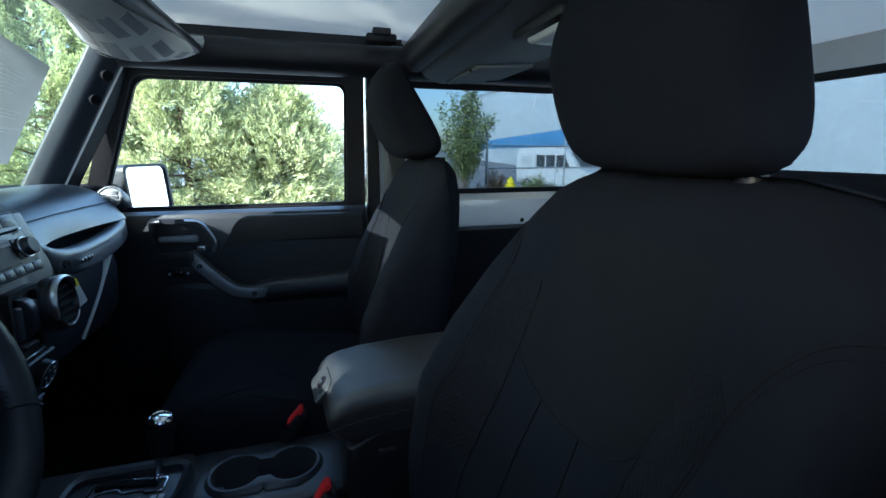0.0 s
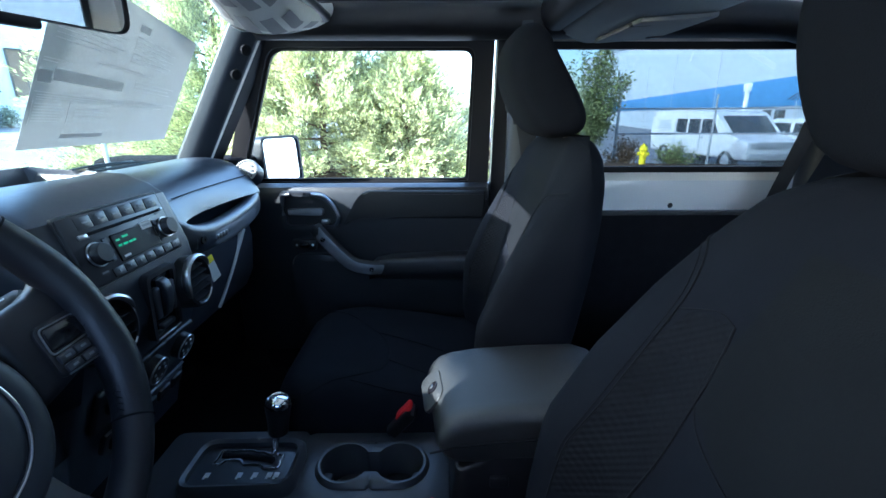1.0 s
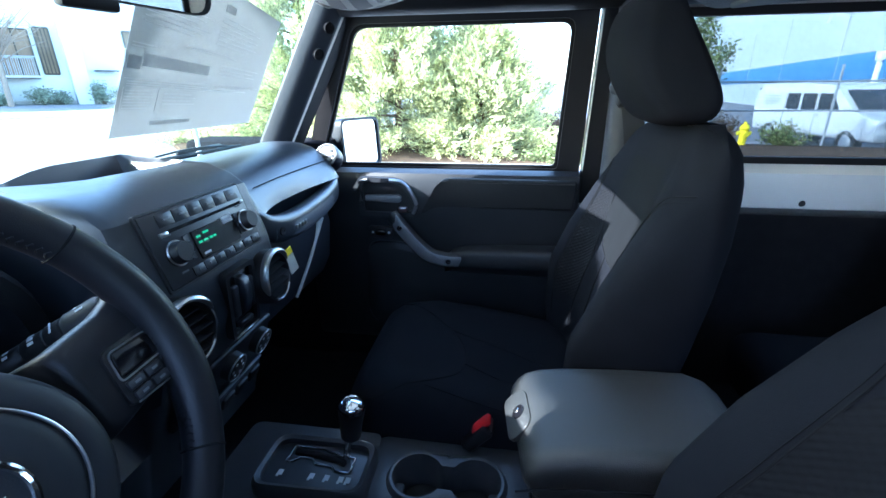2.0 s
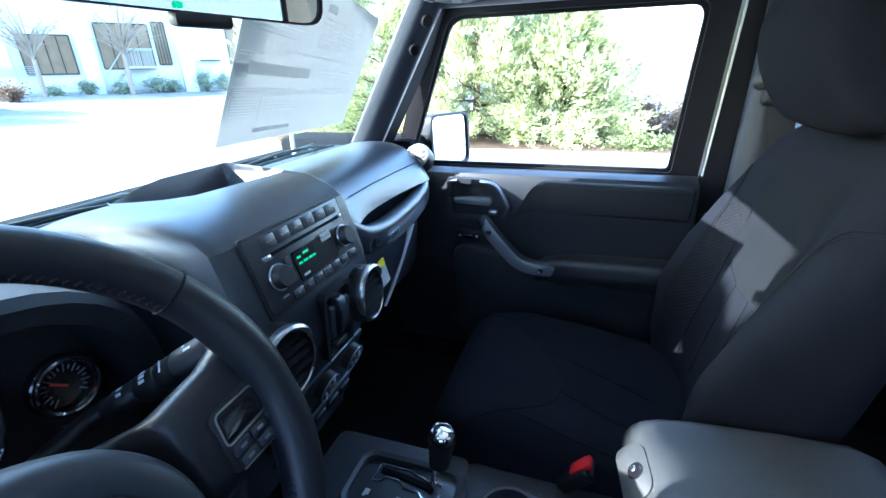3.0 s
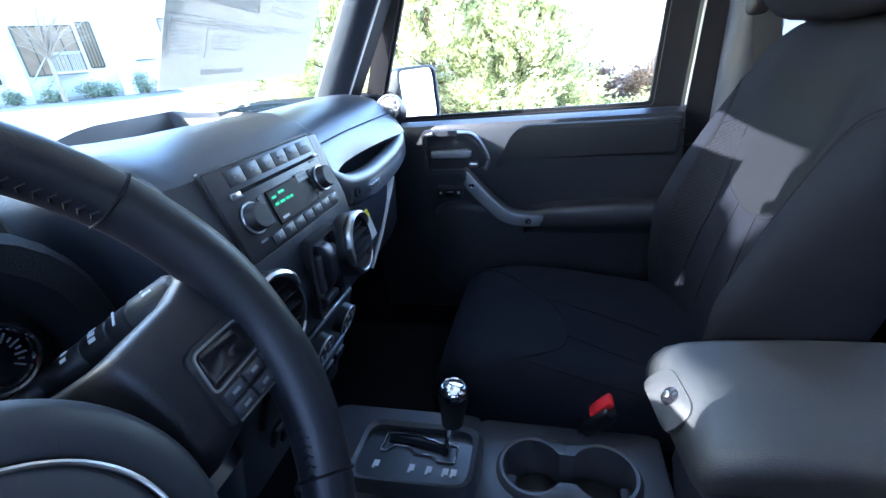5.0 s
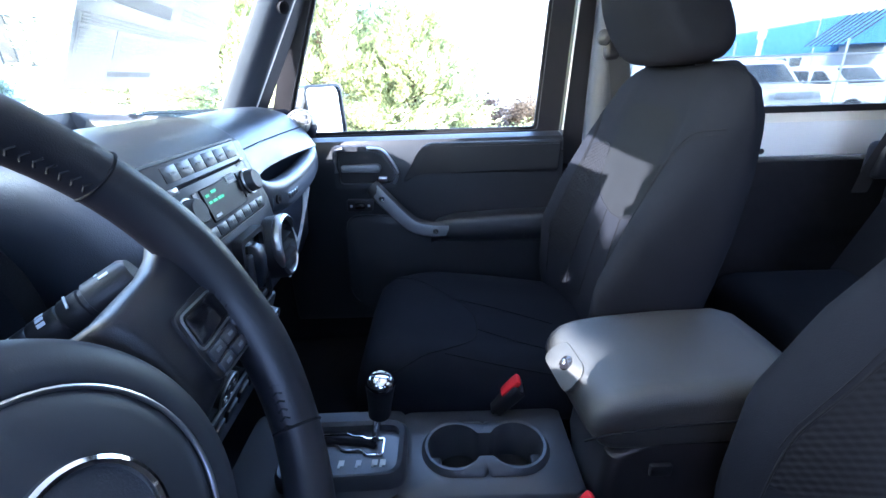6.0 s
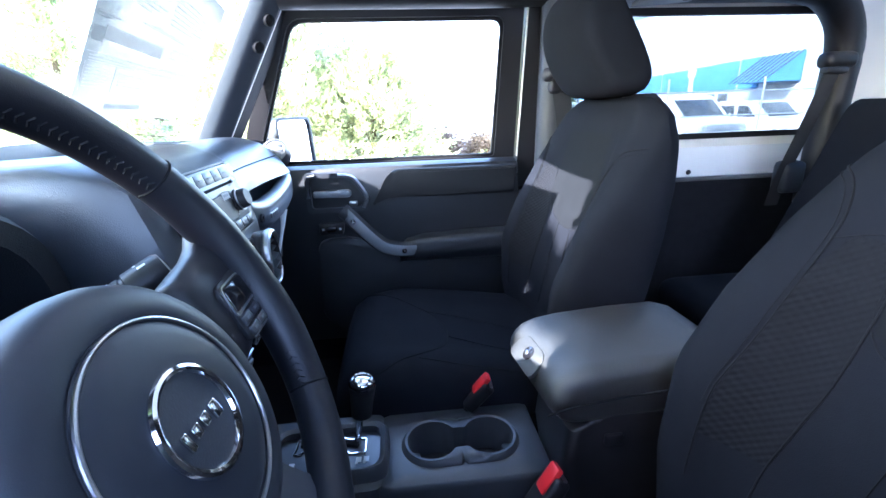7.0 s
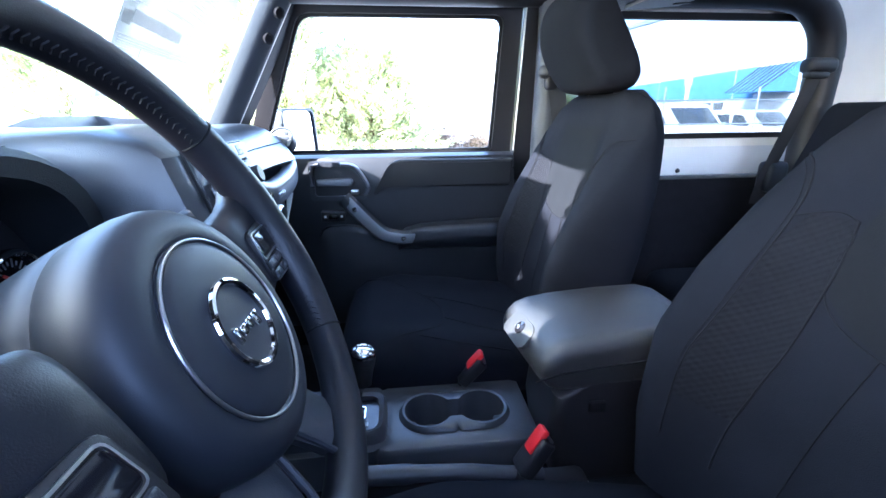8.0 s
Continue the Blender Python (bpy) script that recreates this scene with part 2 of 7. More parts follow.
def tube(pts, r, n=10, loop=False, flat=1.0, up=(0, 0, 1), sq=1.0):
    """A rod along points. r: radius, or one for each point; flat: the ratio of its depth to its height; sq under 1 squares it."""
    p = [Vector(q) for q in pts]
    rs = r if isinstance(r, (list, tuple)) else [r] * len(p)
    rings = []
    k = len(p)
    for i in range(k):
        d = (p[(i + 1) % k] - p[i - 1]) if loop else (p[min(i + 1, k - 1)] - p[max(i - 1, 0)])
        d.normalize()
        u = Vector(up)
        u = u - d * u.dot(d)
        if u.length < 1e-3:
            u = Vector((1, 0, 0)) - d * d.x
        u.normalize()
        w = d.cross(u)
        ring = []
        for j in range(n):
            c, s_ = math.cos(2 * math.pi * j / n), math.sin(2 * math.pi * j / n)
            ring.append(p[i] + (u * math.copysign(abs(s_) ** sq, s_) + w * math.copysign(abs(c) ** sq, c) * flat) * rs[i])
        rings.append(ring)
    if loop:
        rings.append(rings[0])
        bm = bmesh.new()
        vs = [[bm.verts.new(q) for q in ring] for ring in rings[:-1]]
        for i in range(k):
            a, b = vs[i], vs[(i + 1) % k]
            for j in range(n):
                bm.faces.new((a[j], a[(j + 1) % n], b[(j + 1) % n], b[j]))
        return bm
    return loft(rings)


def revolve(prof, m, n=32):
    """A profile of (radius, height) turned about the local z axis, then placed by m; open ends are closed."""
    rings = [[m @ Vector((r * math.cos(2 * math.pi * j / n), r * math.sin(2 * math.pi * j / n), h)) for j in range(n)] for r, h in prof]
    return loft(rings)


def axes(at, z, y=(0, 0, 1)):
    """A pose at a point with its z axis along z, and y as near to y as can be."""
    z = Vector(z).normalized()
    y = Vector(y)
    y = (y - z * y.dot(z)).normalized()
    x = y.cross(z)
    m = Matrix((x, y, z)).transposed().to_4x4()
    m.translation = Vector(at)
    return m


def rounded(pts, r, n=5):
    """The corners of a polygon rounded with n points each."""
    p = [Vector((*q, 0)) for q in pts]
    out = []
    for i in range(len(p)):
        a, b, c = p[i - 1], p[i], p[(i + 1) % len(p)]
        rr = r[i] if isinstance(r, (list, tuple)) else r
        d1, d2 = (a - b), (c - b)
        rr = min(rr, d1.length * 0.49, d2.length * 0.49)
        s, e = b + d1.normalized() * rr, b + d2.normalized() * rr
        for j in range(n):
            t = j / (n - 1)
            q = s * (1 - t) ** 2 + b * 2 * t * (1 - t) + e * t * t
            out.append((q.x, q.y))
    return out


def ringframe(outer, inner, fn, thick):
    """A frame between two outlines with equal counts of points; fn lays (u, v, depth) into the world."""
    k = len(outer)
    rings = [[fn(u, v, 0) for u, v in outer], [fn(u, v, 0) for u, v in inner], [fn(u, v, thick) for u, v in inner], [fn(u, v, thick) for u, v in outer]]
    bm = bmesh.new()
    vs = [[bm.verts.new(q) for q in r] for r in rings]
    for a in range(4):
        x, y = vs[a], vs[(a + 1) % 4]
        for j in range(k):
            bm.faces.new((x[j], x[(j + 1) % k], y[(j + 1) % k], y[j]))
    return bm


def pane(outline, fn, thick):
    rings = [[fn(u, v, 0) for u, v in outline], [fn(u, v, thick) for u, v in outline]]
    return loft(rings)


def interp(x, xs, ys):
    return float(np.interp(x, xs, ys))


# ---- car shell ----
BELT_Y, TOP_Y = 0.800, 0.718


def side(u, v, d):
    """The leaning plane of the side glass: u along the car, v height, d outwards."""
    return Vector((u, BELT_Y + (TOP_Y - BELT_Y) * (v - 1.20) / 0.38 + d, v))


def wsx(z):
    """The windshield's plane."""
    return -0.690 + 0.567 * (z - 1.287)


floor = solo("floor", join(
    rbox(0.40, 0.0, 0.53, 2.5, 1.50, 0.04, 0.005), rbox(-0.20, 0.80, 0.575, 1.7, 0.14, 0.15, 0.01), rbox(-0.20, -0.80, 0.575, 1.7, 0.06, 0.15, 0.01),
    prism([(-0.86, 0.50), (-0.80, 0.50), (-1.02, 0.86), (-1.08, 0.86)], "y", -0.74, 0.74),
    prism([(-1.06, 0.84), (-1.02, 0.84), (-0.98, 1.24), (-1.02, 1.24)], "y", -0.74, 0.74),
    prism([(-0.15, 0.54), (-0.12, 0.70), (0.12, 0.70), (0.15, 0.54)], "x", -0.95, 0.75)),
    M_CARPET, "black carpeted car floor with raised middle tunnel", "floor", kind="structure")

# ceiling: removable front panels and hardtop shell
def roof_panel(x0, x1, y0, y1):
    """A roof panel whose underside has a moulded recess."""
    fr = lambda d, z: [Vector((x, y, z)) for x, y in rounded([(x0 + d, y0 + d), (x1 - d, y0 + d), (x1 - d, y1 - d), (x0 + d, y1 - d)], 0.03 + d * 0.3, 5)]
    return loft([fr(0.0, 1.750), fr(0.0, 1.722), fr(0.012, 1.712), fr(0.075, 1.710), fr(0.095, 1.722), fr(0.13, 1.726)])


ceil = join(roof_panel(-0.46, 0.34, 0.004, 0.736), roof_panel(-0.46, 0.34, -0.736, -0.004), rbox(0.98, 0.0, 1.735, 1.27, 1.47, 0.03, 0.012))
for s in (1, -1):
    ceil = join(ceil, prism([(s * 0.725, 1.755), (s * 0.725, 1.715), (s * 0.775, 1.668), (s * 0.800, 1.655), (s * 0.800, 1.70), (s * 0.765, 1.752)], "x", -0.50, 1.62))
solo("ceiling", ceil, M_ROOF, "off-white moulded inside of the hardtop roof panels", "ceiling", kind="structure")

# windshield
wsh = thing("windshield", "raked clear windshield in a dark trimmed frame", "windshield", (-0.69, 0, 1.28), kind="structure")


def wsplane(u, v, d):
    return Vector((wsx(v) - d, u, v))


gl = part("glass", pane(rounded([(-0.62, 1.27), (0.62, 1.27), (0.60, 1.70), (-0.60, 1.70)], 0.03), wsplane, 0.005), M_WSHIELD, wsh)
gl.visible_shadow = False
part("header", join(rbox(-0.465, 0, 1.716, 0.085, 1.34, 0.050, 0.012), rbox(-0.492, 0, 1.700, 0.030, 1.30, 0.032, 0.01)), M_BLACK, wsh, "dark padded top rail")
for s in (1, -1):
    part("pillar", loft([[Vector((wsx(z) + a, s * b, z)) for a, b in rounded([(-0.012, 0.600), (0.036, 0.603), (0.072, 0.640), (0.045, 0.660), (-0.012, 0.655)], 0.012, 4)] for z in (1.24, 1.35, 1.47, 1.60, 1.72)]), M_PILLAR, wsh, "grey-blue plastic pillar cover")
    if s > 0:
        part("jamb", loft([[Vector((wsx(z) + a, s * b, z)) for a, b in ((0.036, 0.676), (0.052, 0.672), (0.072, 0.716), (0.050, 0.726))] for z in (1.18, 1.67)]), M_BLACK, wsh, "black door jamb")
        part("seal", loft([[Vector((wsx(z) + a, s * b, z)) for a, b in ((0.046, 0.660), (0.054, 0.658), (0.060, 0.672), (0.050, 0.676))] for z in (1.18, 1.67)]), M_HEADL, wsh, "cream painted door jamb strip")
    for z in (1.508, 1.568):
        part("bolt", revolve([(0.0001, 0.002), (0.009, 0.002), (0.0105, 0.0045), (0.0135, 0.004), (0.0145, -0.006)], axes((wsx(z) + 0.0560, s * 0.6185, z), (0.75, -s * 0.60, -0.30)), 20), M_SEAM, wsh, "black recessed bolt")
part("cowl", join(rbox(-0.735, 0, 1.262, 0.10, 1.30, 0.02, 0.006), prism([(-0.98, 1.20), (-0.70, 1.25), (-0.70, 1.27), (-0.98, 1.22)], "y", -0.70, 0.70)), M_BLACK, wsh, "black plastic cowl")


# door window and its frame
def door(sgn):
    """The passenger door, from the hinge at the front to the latch at the back."""
    d = thing("passenger_door", "closed passenger door with black trim, grab handle and framed window", "car door", (-0.2, 0.72, 0.6))
    outer = rounded([(-0.668, 1.165), (0.185, 1.165), (0.185, 1.635), (-0.482, 1.635)], [0.01, 0.01, 0.03, 0.03], 6)
    inner = rounded([(-0.608, 1.200), (0.122, 1.200), (0.132, 1.586), (-0.446, 1.586)], [0.012, 0.012, 0.028, 0.035], 6)
    part("window_frame", ringframe(outer, inner, lambda u, v, t: side(u, v, t - 0.018), 0.04), M_BLACK, d, "black painted window frame")
    lip = rounded([(-0.613, 1.195), (0.127, 1.195), (0.137, 1.591), (-0.449, 1.591)], [0.012, 0.012, 0.028, 0.035], 6)
    lipi = rounded([(-0.599, 1.209), (0.114, 1.209), (0.124, 1.578), (-0.440, 1.578)], [0.012, 0.012, 0.028, 0.035], 6)
    part("window_seal", ringframe(lip, lipi, lambda u, v, t: side(u, v, t - 0.006), 0.012), M_RUBBER, d)
    g = part("window_pane", pane(inner, lambda u, v, t: side(u, v, t), 0.004), M_GLASS, d)
    g.visible_shadow = False
    part("outer_skin", rbox(-0.22, 0.835, 0.90, 0.86, 0.03, 0.58, 0.01), M_WHITE, d, "white painted outside skin")
    # trim panel with its ledge under the glass
    sec = [(0.83, 1.185), (0.775, 1.197), (0.735, 1.199), (0.712, 1.192), (0.702, 1.172), (0.700, 1.12), (0.700, 0.66), (0.712, 0.635), (0.83, 0.63)]
    part("trim_panel", prism(sec, "x", -0.632, 0.180, 0.008), M_DOORP, d, "black moulded door trim")
    pad = [(-0.268, 1.080), (-0.222, 1.104), (0.165, 1.100), (0.170, 1.185), (-0.196, 1.185), (-0.222, 1.165), (-0.246, 1.120)]
    part("upper_pad", prism(rounded(pad, [0.006, 0.02, 0.012, 0.01, 0.012, 0.02, 0.02], 4), "y", 0.676, 0.704, 0.009, 3), M_PADV, d, "padded upper panel")
    lowp = [(-0.44, 0.985), (-0.30, 0.985), (-0.235, 0.915), (0.165, 0.905), (0.165, 0.68), (-0.35, 0.66), (-0.45, 0.72)]
    part("lower_pad", prism(rounded(lowp, 0.04, 5), "y", 0.686, 0.704, 0.008, 3), M_DOORP, d, "lower door panel")
    # armrest
    rings = []
    for x, top, inn in ((-0.195, 0.948, 0.672), (-0.170, 0.972, 0.652), (-0.120, 0.984, 0.640), (0.0, 0.990, 0.634), (0.165, 0.994, 0.634)):
        rings.append([Vector((x, y, z)) for y, z in rounded([(0.705, top), (inn, top), (inn - 0.004, top - 0.05), (inn + 0.025, 0.905), (0.705, 0.90)], 0.014, 4)])
    part("armrest", loft(rings), M_DOORP, d, "black armrest")
    # grab handle
    line = spline([(-0.352, 0.668, 1.075), (-0.324, 0.655, 1.048), (-0.275, 0.652, 0.995), (-0.235, 0.652, 0.962), (-0.180, 0.654, 0.950), (-0.125, 0.664, 0.948)], 6)
    gh = part("grab_handle", tube(line, 0.0235, 12, flat=0.55, up=(0.5, 0, 0.87)), M_DOORP, d, "curved black grab handle")
    line2 = spline([(-0.345, 0.655, 1.070), (-0.322, 0.6415, 1.046), (-0.275, 0.6385, 0.994), (-0.235, 0.6385, 0.961), (-0.180, 0.6405, 0.949), (-0.125, 0.650, 0.947)], 6)
    part("grab_plate", tube(line2, [0.016] * len(line2), 8, flat=0.16, up=(0.5, 0, 0.87)), M_SILVER, gh, "dark silver inlay")
    for p in ((-0.323, 0.638, 1.047), (-0.180, 0.637, 0.950)):
        part("screw", revolve([(0.0001, 0.001), (0.0022, 0.001), (0.0026, 0.0035), (0.0075, 0.003), (0.0085, -0.003)], axes(p, (0, -1, 0)), 18), M_CHROME, gh, "bright screw")
    # release handle in its bowl
    bo = [(-0.456, 1.066), (-0.286, 1.066), (-0.272, 1.105), (-0.316, 1.180), (-0.456, 1.184)]
    bi = [(-0.442, 1.079), (-0.298, 1.079), (-0.288, 1.106), (-0.327, 1.167), (-0.442, 1.170)]
    rd = [0.012, 0.018, 0.03, 0.04, 0.012]
    hb = part("handle_bezel", ringframe(rounded(bo, rd, 6), rounded(bi, rd, 6), lambda u, v, t: Vector((u, 0.685 + t, v)), 0.022), M_PLAST, d, "dark handle surround")
    part("bezel_edge", tube([Vector((q.x, 0.685, q.y)) for q in spline([(-0.292, 1.078, 0), (-0.2815, 1.106, 0), (-0.296, 1.140, 0), (-0.322, 1.170, 0), (-0.360, 1.176, 0)], 6)], 0.0055, 8), M_SATIN, hb, "satin edge")
    part("bezel_edge", tube([(-0.449, 0.684, 1.112), (-0.449, 0.684, 1.150), (-0.444, 0.684, 1.172), (-0.425, 0.684, 1.1765)], 0.0055, 8), M_SATIN, hb, "satin edge")
    part("handle_bowl", pane(rounded(bi, rd, 6), lambda u, v, t: Vector((u, 0.698 + t, v)), 0.006), M_BLACK, hb, "black bowl")
    part("release_lever", prism(rounded([(-0.436, 1.112), (-0.330, 1.110), (-0.324, 1.122), (-0.330, 1.133), (-0.436, 1.131)], 0.006, 4), "y", 0.680, 0.696, 0.005, 3), M_SILVER, hb, "grey pull lever")
    part("lock_knob", join(rbox(-0.322, 0.684, 1.091, 0.024, 0.018, 0.014, 0.003), rbox(-0.322, 0.676, 1.094, 0.018, 0.004, 0.003, 0.001)), M_SATIN, hb, "small lock knob")
    sw = part("switch_plate", prism(rounded([(-0.430, 0.998), (-0.360, 0.998), (-0.353, 1.032), (-0.430, 1.034)], 0.006, 4), "y", 0.684, 0.702, 0.004), M_BLACK, d, "lock switch plate")
    part("rocker", rbox(-0.393, 0.682, 1.016, 0.030, 0.012, 0.016, 0.005, 3), M_GLOSSB, sw)
    for x in (-0.418, -0.368):
        part("mark", rbox(x, 0.6835, 1.016, 0.007, 0.002, 0.007, 0.001), M_MARK, sw)
    part("latch_pin", revolve([(0.0001, 0.006), (0.004, 0.006), (0.004, -0.02)], axes((0.172, 0.69, 1.155), (0, -1, 0)), 10), M_BLACK, d)
    return d


door(1)

# side mirror
sm = thing("side_mirror", "black side mirror with sunlit glass on the door", "car mirror", (-0.48, 0.86, 1.2))
mo = rounded([(-0.090, -0.082), (0.090, -0.082), (0.090, 0.082), (-0.090, 0.082)], 0.026, 6)
MM = axes((-0.516, 0.905, 1.256), (0.90, -0.42, 0.06))
rings = []
for sc, h in ((0.55, -0.10), (0.85, -0.085), (0.98, -0.05), (1.0, 0.0), (0.99, 0.010), (0.90, 0.011), (0.88, 0.0)):
    rings.append([MM @ Vector((u * sc, v * sc, h)) for u, v in mo])
part("housing", loft(rings), M_PILLAR, sm, "grey plastic shell")
part("mirror", loft([[MM @ Vector((u * 0.895, v * 0.895, h)) for u, v in mo] for h in (0.001, 0.004)]), M_MIRROR, sm, "bright mirror glass")
part("arm", tube(spline([(-0.545, 0.93, 1.19), (-0.56, 0.87, 1.165), (-0.57, 0.825, 1.15)], 4), 0.025, 10), M_BLACK, sm)

# roll bar
rb = thing("roll_bar", "black padded roll bar frame under the roof", "roll bar", (0.3, 0, 0.6))
for s in (1, -1):
    part("rail_pad", loft([[Vector((x, s * y, z)) for y, z in ((0.655, 1.715), (0.745, 1.700), (0.765, 1.640), (0.745, 1.612), (0.70, 1.618), (0.655, 1.640))] for x in (-0.49, 0.30)]), M_BLACK, rb, "dark door header trim")
    part("side_rail", tube(spline([(-0.45, s * 0.640, 1.640), (-0.2, s * 0.645, 1.640), (0.10, s * 0.645, 1.640), (0.30, s * 0.640, 1.642), (0.7, s * 0.640, 1.645), (0.95, s * 0.640, 1.640), (1.06, s * 0.645, 1.60), (1.125, s * 0.652, 1.50), (1.14, s * 0.662, 1.30), (1.15, s * 0.665, 0.9)], 5), 0.046, 14), M_BLACK, rb, "padded side bar")
    px = 0.08 if s < 0 else 0.0
    part("post", tube(spline([(0.255 + px, s * 0.635, 1.64), (0.262 + px, s * 0.655, 1.50), (0.268 + px, s * 0.690, 1.20), (0.270 + px, s * 0.705, 0.60)], 5), 0.042, 14), M_PLAST, rb, "dark grey covered middle post")
    part("clamp", join(rbox(0.225, s * 0.575, 1.690, 0.085, 0.05, 0.022, 0.006), rbox(0.225, s * 0.560, 1.704, 0.05, 0.035, 0.02, 0.004)), M_BLACK, rb, "black roof latch")
part("cross_bar", tube([(0.33, y, 1.655) for y in (-0.63, -0.3, 0.0, 0.3, 0.63)], 0.045, 14), M_BLACK, rb)

# overhead speaker bar with dome lamp
sb = thing("overhead_speaker_bar", "dark overhead speaker bar with a dome lamp and grey flaps", "speaker bar", (0.45, 0, 1.6))
sec = rounded([(0.315, 1.690), (0.335, 1.610), (0.40, 1.580), (0.56, 1.590), (0.63, 1.640), (0.64, 1.690)], 0.02, 4)
part("shell", prism(sec, "y", -0.60, 0.60, 0.02, 3), M_PLAST, sb)
for s in (1, -1):
    fl = part("speaker_flap", moved(rbox(0, 0, 0, 0.150, 0.260, 0.012, 0.005), pose(0.485, s * 0.415, 1.583, 0, -4, 0)), M_GREY, sb, "grey speaker flap")
    part("flap_slot", moved(rbox(0, 0, 0, 0.045, 0.014, 0.008, 0.003), pose(0.43, s * 0.33, 1.577, 0, -4, 0)), M_BLACK, fl)
    part("flap_slot", moved(rbox(0, 0, 0, 0.045, 0.014, 0.008, 0.003), pose(0.54, s * 0.50, 1.582, 0, -4, 0)), M_BLACK, fl)
dome = part("dome_lamp", rbox(0.44, -0.06, 1.583, 0.12, 0.17, 0.02, 0.008), M_BLACK, sb)
part("lens", rbox(0.44, -0.06, 1.573, 0.085, 0.12, 0.018, 0.008, 3), M_LENS, dome, "clear ribbed lamp lens")

# hardtop side wall with quarter window, rail and rear wall
for s, nm in ((1, "wall_passenger_side"),):
    w = thing(nm, "white hardtop side with a fixed quarter window over black trim", "car side", (0.8, s * 0.78, 0.6), kind="structure")

    def sd2(u, v, t, s=s):
        p = side(u, v, t)
        return Vector((p.x, s * p.y, p.z))
    qo = rounded([(0.215, 1.115), (1.60, 1.115), (1.58, 1.74), (0.215, 1.74)], [0.005, 0.01, 0.03, 0.005], 6)
    qi = rounded([(0.300, 1.238), (1.235, 1.238), (1.165, 1.588), (0.300, 1.588)], [0.03, 0.05, 0.09, 0.03], 6)
    part("panel", ringframe(qo, qi, lambda u, v, t: sd2(u, v, t - 0.02), 0.04), M_HEADL, w, "off-white hardtop panel")
    part("window_seal", ringframe([(u, v) for u, v in rounded([(0.290, 1.228), (1.247, 1.228), (1.175, 1.598), (0.290, 1.598)], [0.03, 0.05, 0.09, 0.03], 6)], rounded([(0.312, 1.246), (1.223, 1.246), (1.157, 1.580), (0.312, 1.580)], [0.03, 0.05, 0.09, 0.03], 6), lambda u, v, t: sd2(u, v, t - 0.026), 0.02), M_RUBBER, w, "black rubber seal")
    g = part("window_pane", pane(qi, lambda u, v, t: sd2(u, v, t), 0.004), M_TINT, w)
    g.visible_shadow = False
    part("tub_rail", rbox(0.955, s * 0.795, 1.165, 1.29, 0.030, 0.130, 0.010), M_WHITE, w, "white painted tub rail")
    for x in (0.79, 1.30):
        part("screw", revolve([(0.0001, 0.006), (0.006, 0.005), (0.009, 0.0)], axes((x, s * 0.780, 1.118), (0, -s, 0.0)), 12), M_BLACK, w)
    part("lower_trim", prism([(0.72 * s, 0.55), (0.735 * s, 1.095), (0.85 * s, 1.095), (0.85 * s, 0.55)], "x", 0.20, 1.60, 0.01), M_CARPET, w, "black lower trim")
    part("post_cover", pane([(0.193, 1.10), (0.306, 1.10), (0.306, 1.70), (0.193, 1.70)], lambda u, v, t: sd2(u, v, t - 0.034), 0.056), M_BLACK, w, "black pillar cover")
    part("door_jamb", pane([(0.1885, 1.20), (0.192, 1.20), (0.192, 1.62), (0.1885, 1.62)], lambda u, v, t: sd2(u, v, t - 0.038), 0.006), M_HEADL, w, "cream painted door post")

solo("wall_driver_side", join(rbox(0.90, -0.82, 0.895, 1.44, 0.04, 0.69, 0.01), rbox(0.90, -0.82, 1.67, 1.44, 0.04, 0.16, 0.01), rbox(0.33, -0.82, 1.415, 0.30, 0.04, 0.35, 0.004), rbox(1.42, -0.82, 1.415, 0.40, 0.04, 0.35, 0.004)), M_PLAST, "plain dark inside of the driver side with its window", "car side", kind="structure")

rw = thing("wall_rear", "off-white rear of the hardtop with a wide rear window", "car rear", (1.62, 0, 0.6), kind="structure")
part("panel", ringframe(rounded([(-0.85, 0.55), (0.85, 0.55), (0.78, 1.76), (-0.78, 1.76)], 0.03, 6), rounded([(-0.62, 1.30), (0.62, 1.30), (0.58, 1.615), (-0.58, 1.615)], 0.05, 6), lambda u, v, t: Vector((1.60 + t, u, v)), 0.04), M_HEADL, rw)
part("window_seal", ringframe(rounded([(-0.63, 1.29), (0.63, 1.29), (0.59, 1.625), (-0.59, 1.625)], 0.05, 6), rounded([(-0.605, 1.315), (0.605, 1.315), (0.565, 1.60), (-0.565, 1.60)], 0.05, 6), lambda u, v, t: Vector((1.585 + t, u, v)), 0.02), M_RUBBER, rw)
g = part("window_pane", pane(rounded([(-0.62, 1.30), (0.62, 1.30), (0.58, 1.615), (-0.58, 1.615)], 0.05, 6), lambda u, v, t: Vector((1.615 + t, u, v)), 0.004), M_TINT, rw)
g.visible_shadow = False
part("lower_trim", rbox(1.585, 0, 0.90, 0.025, 1.46, 0.72, 0.01), M_CARPET, rw)
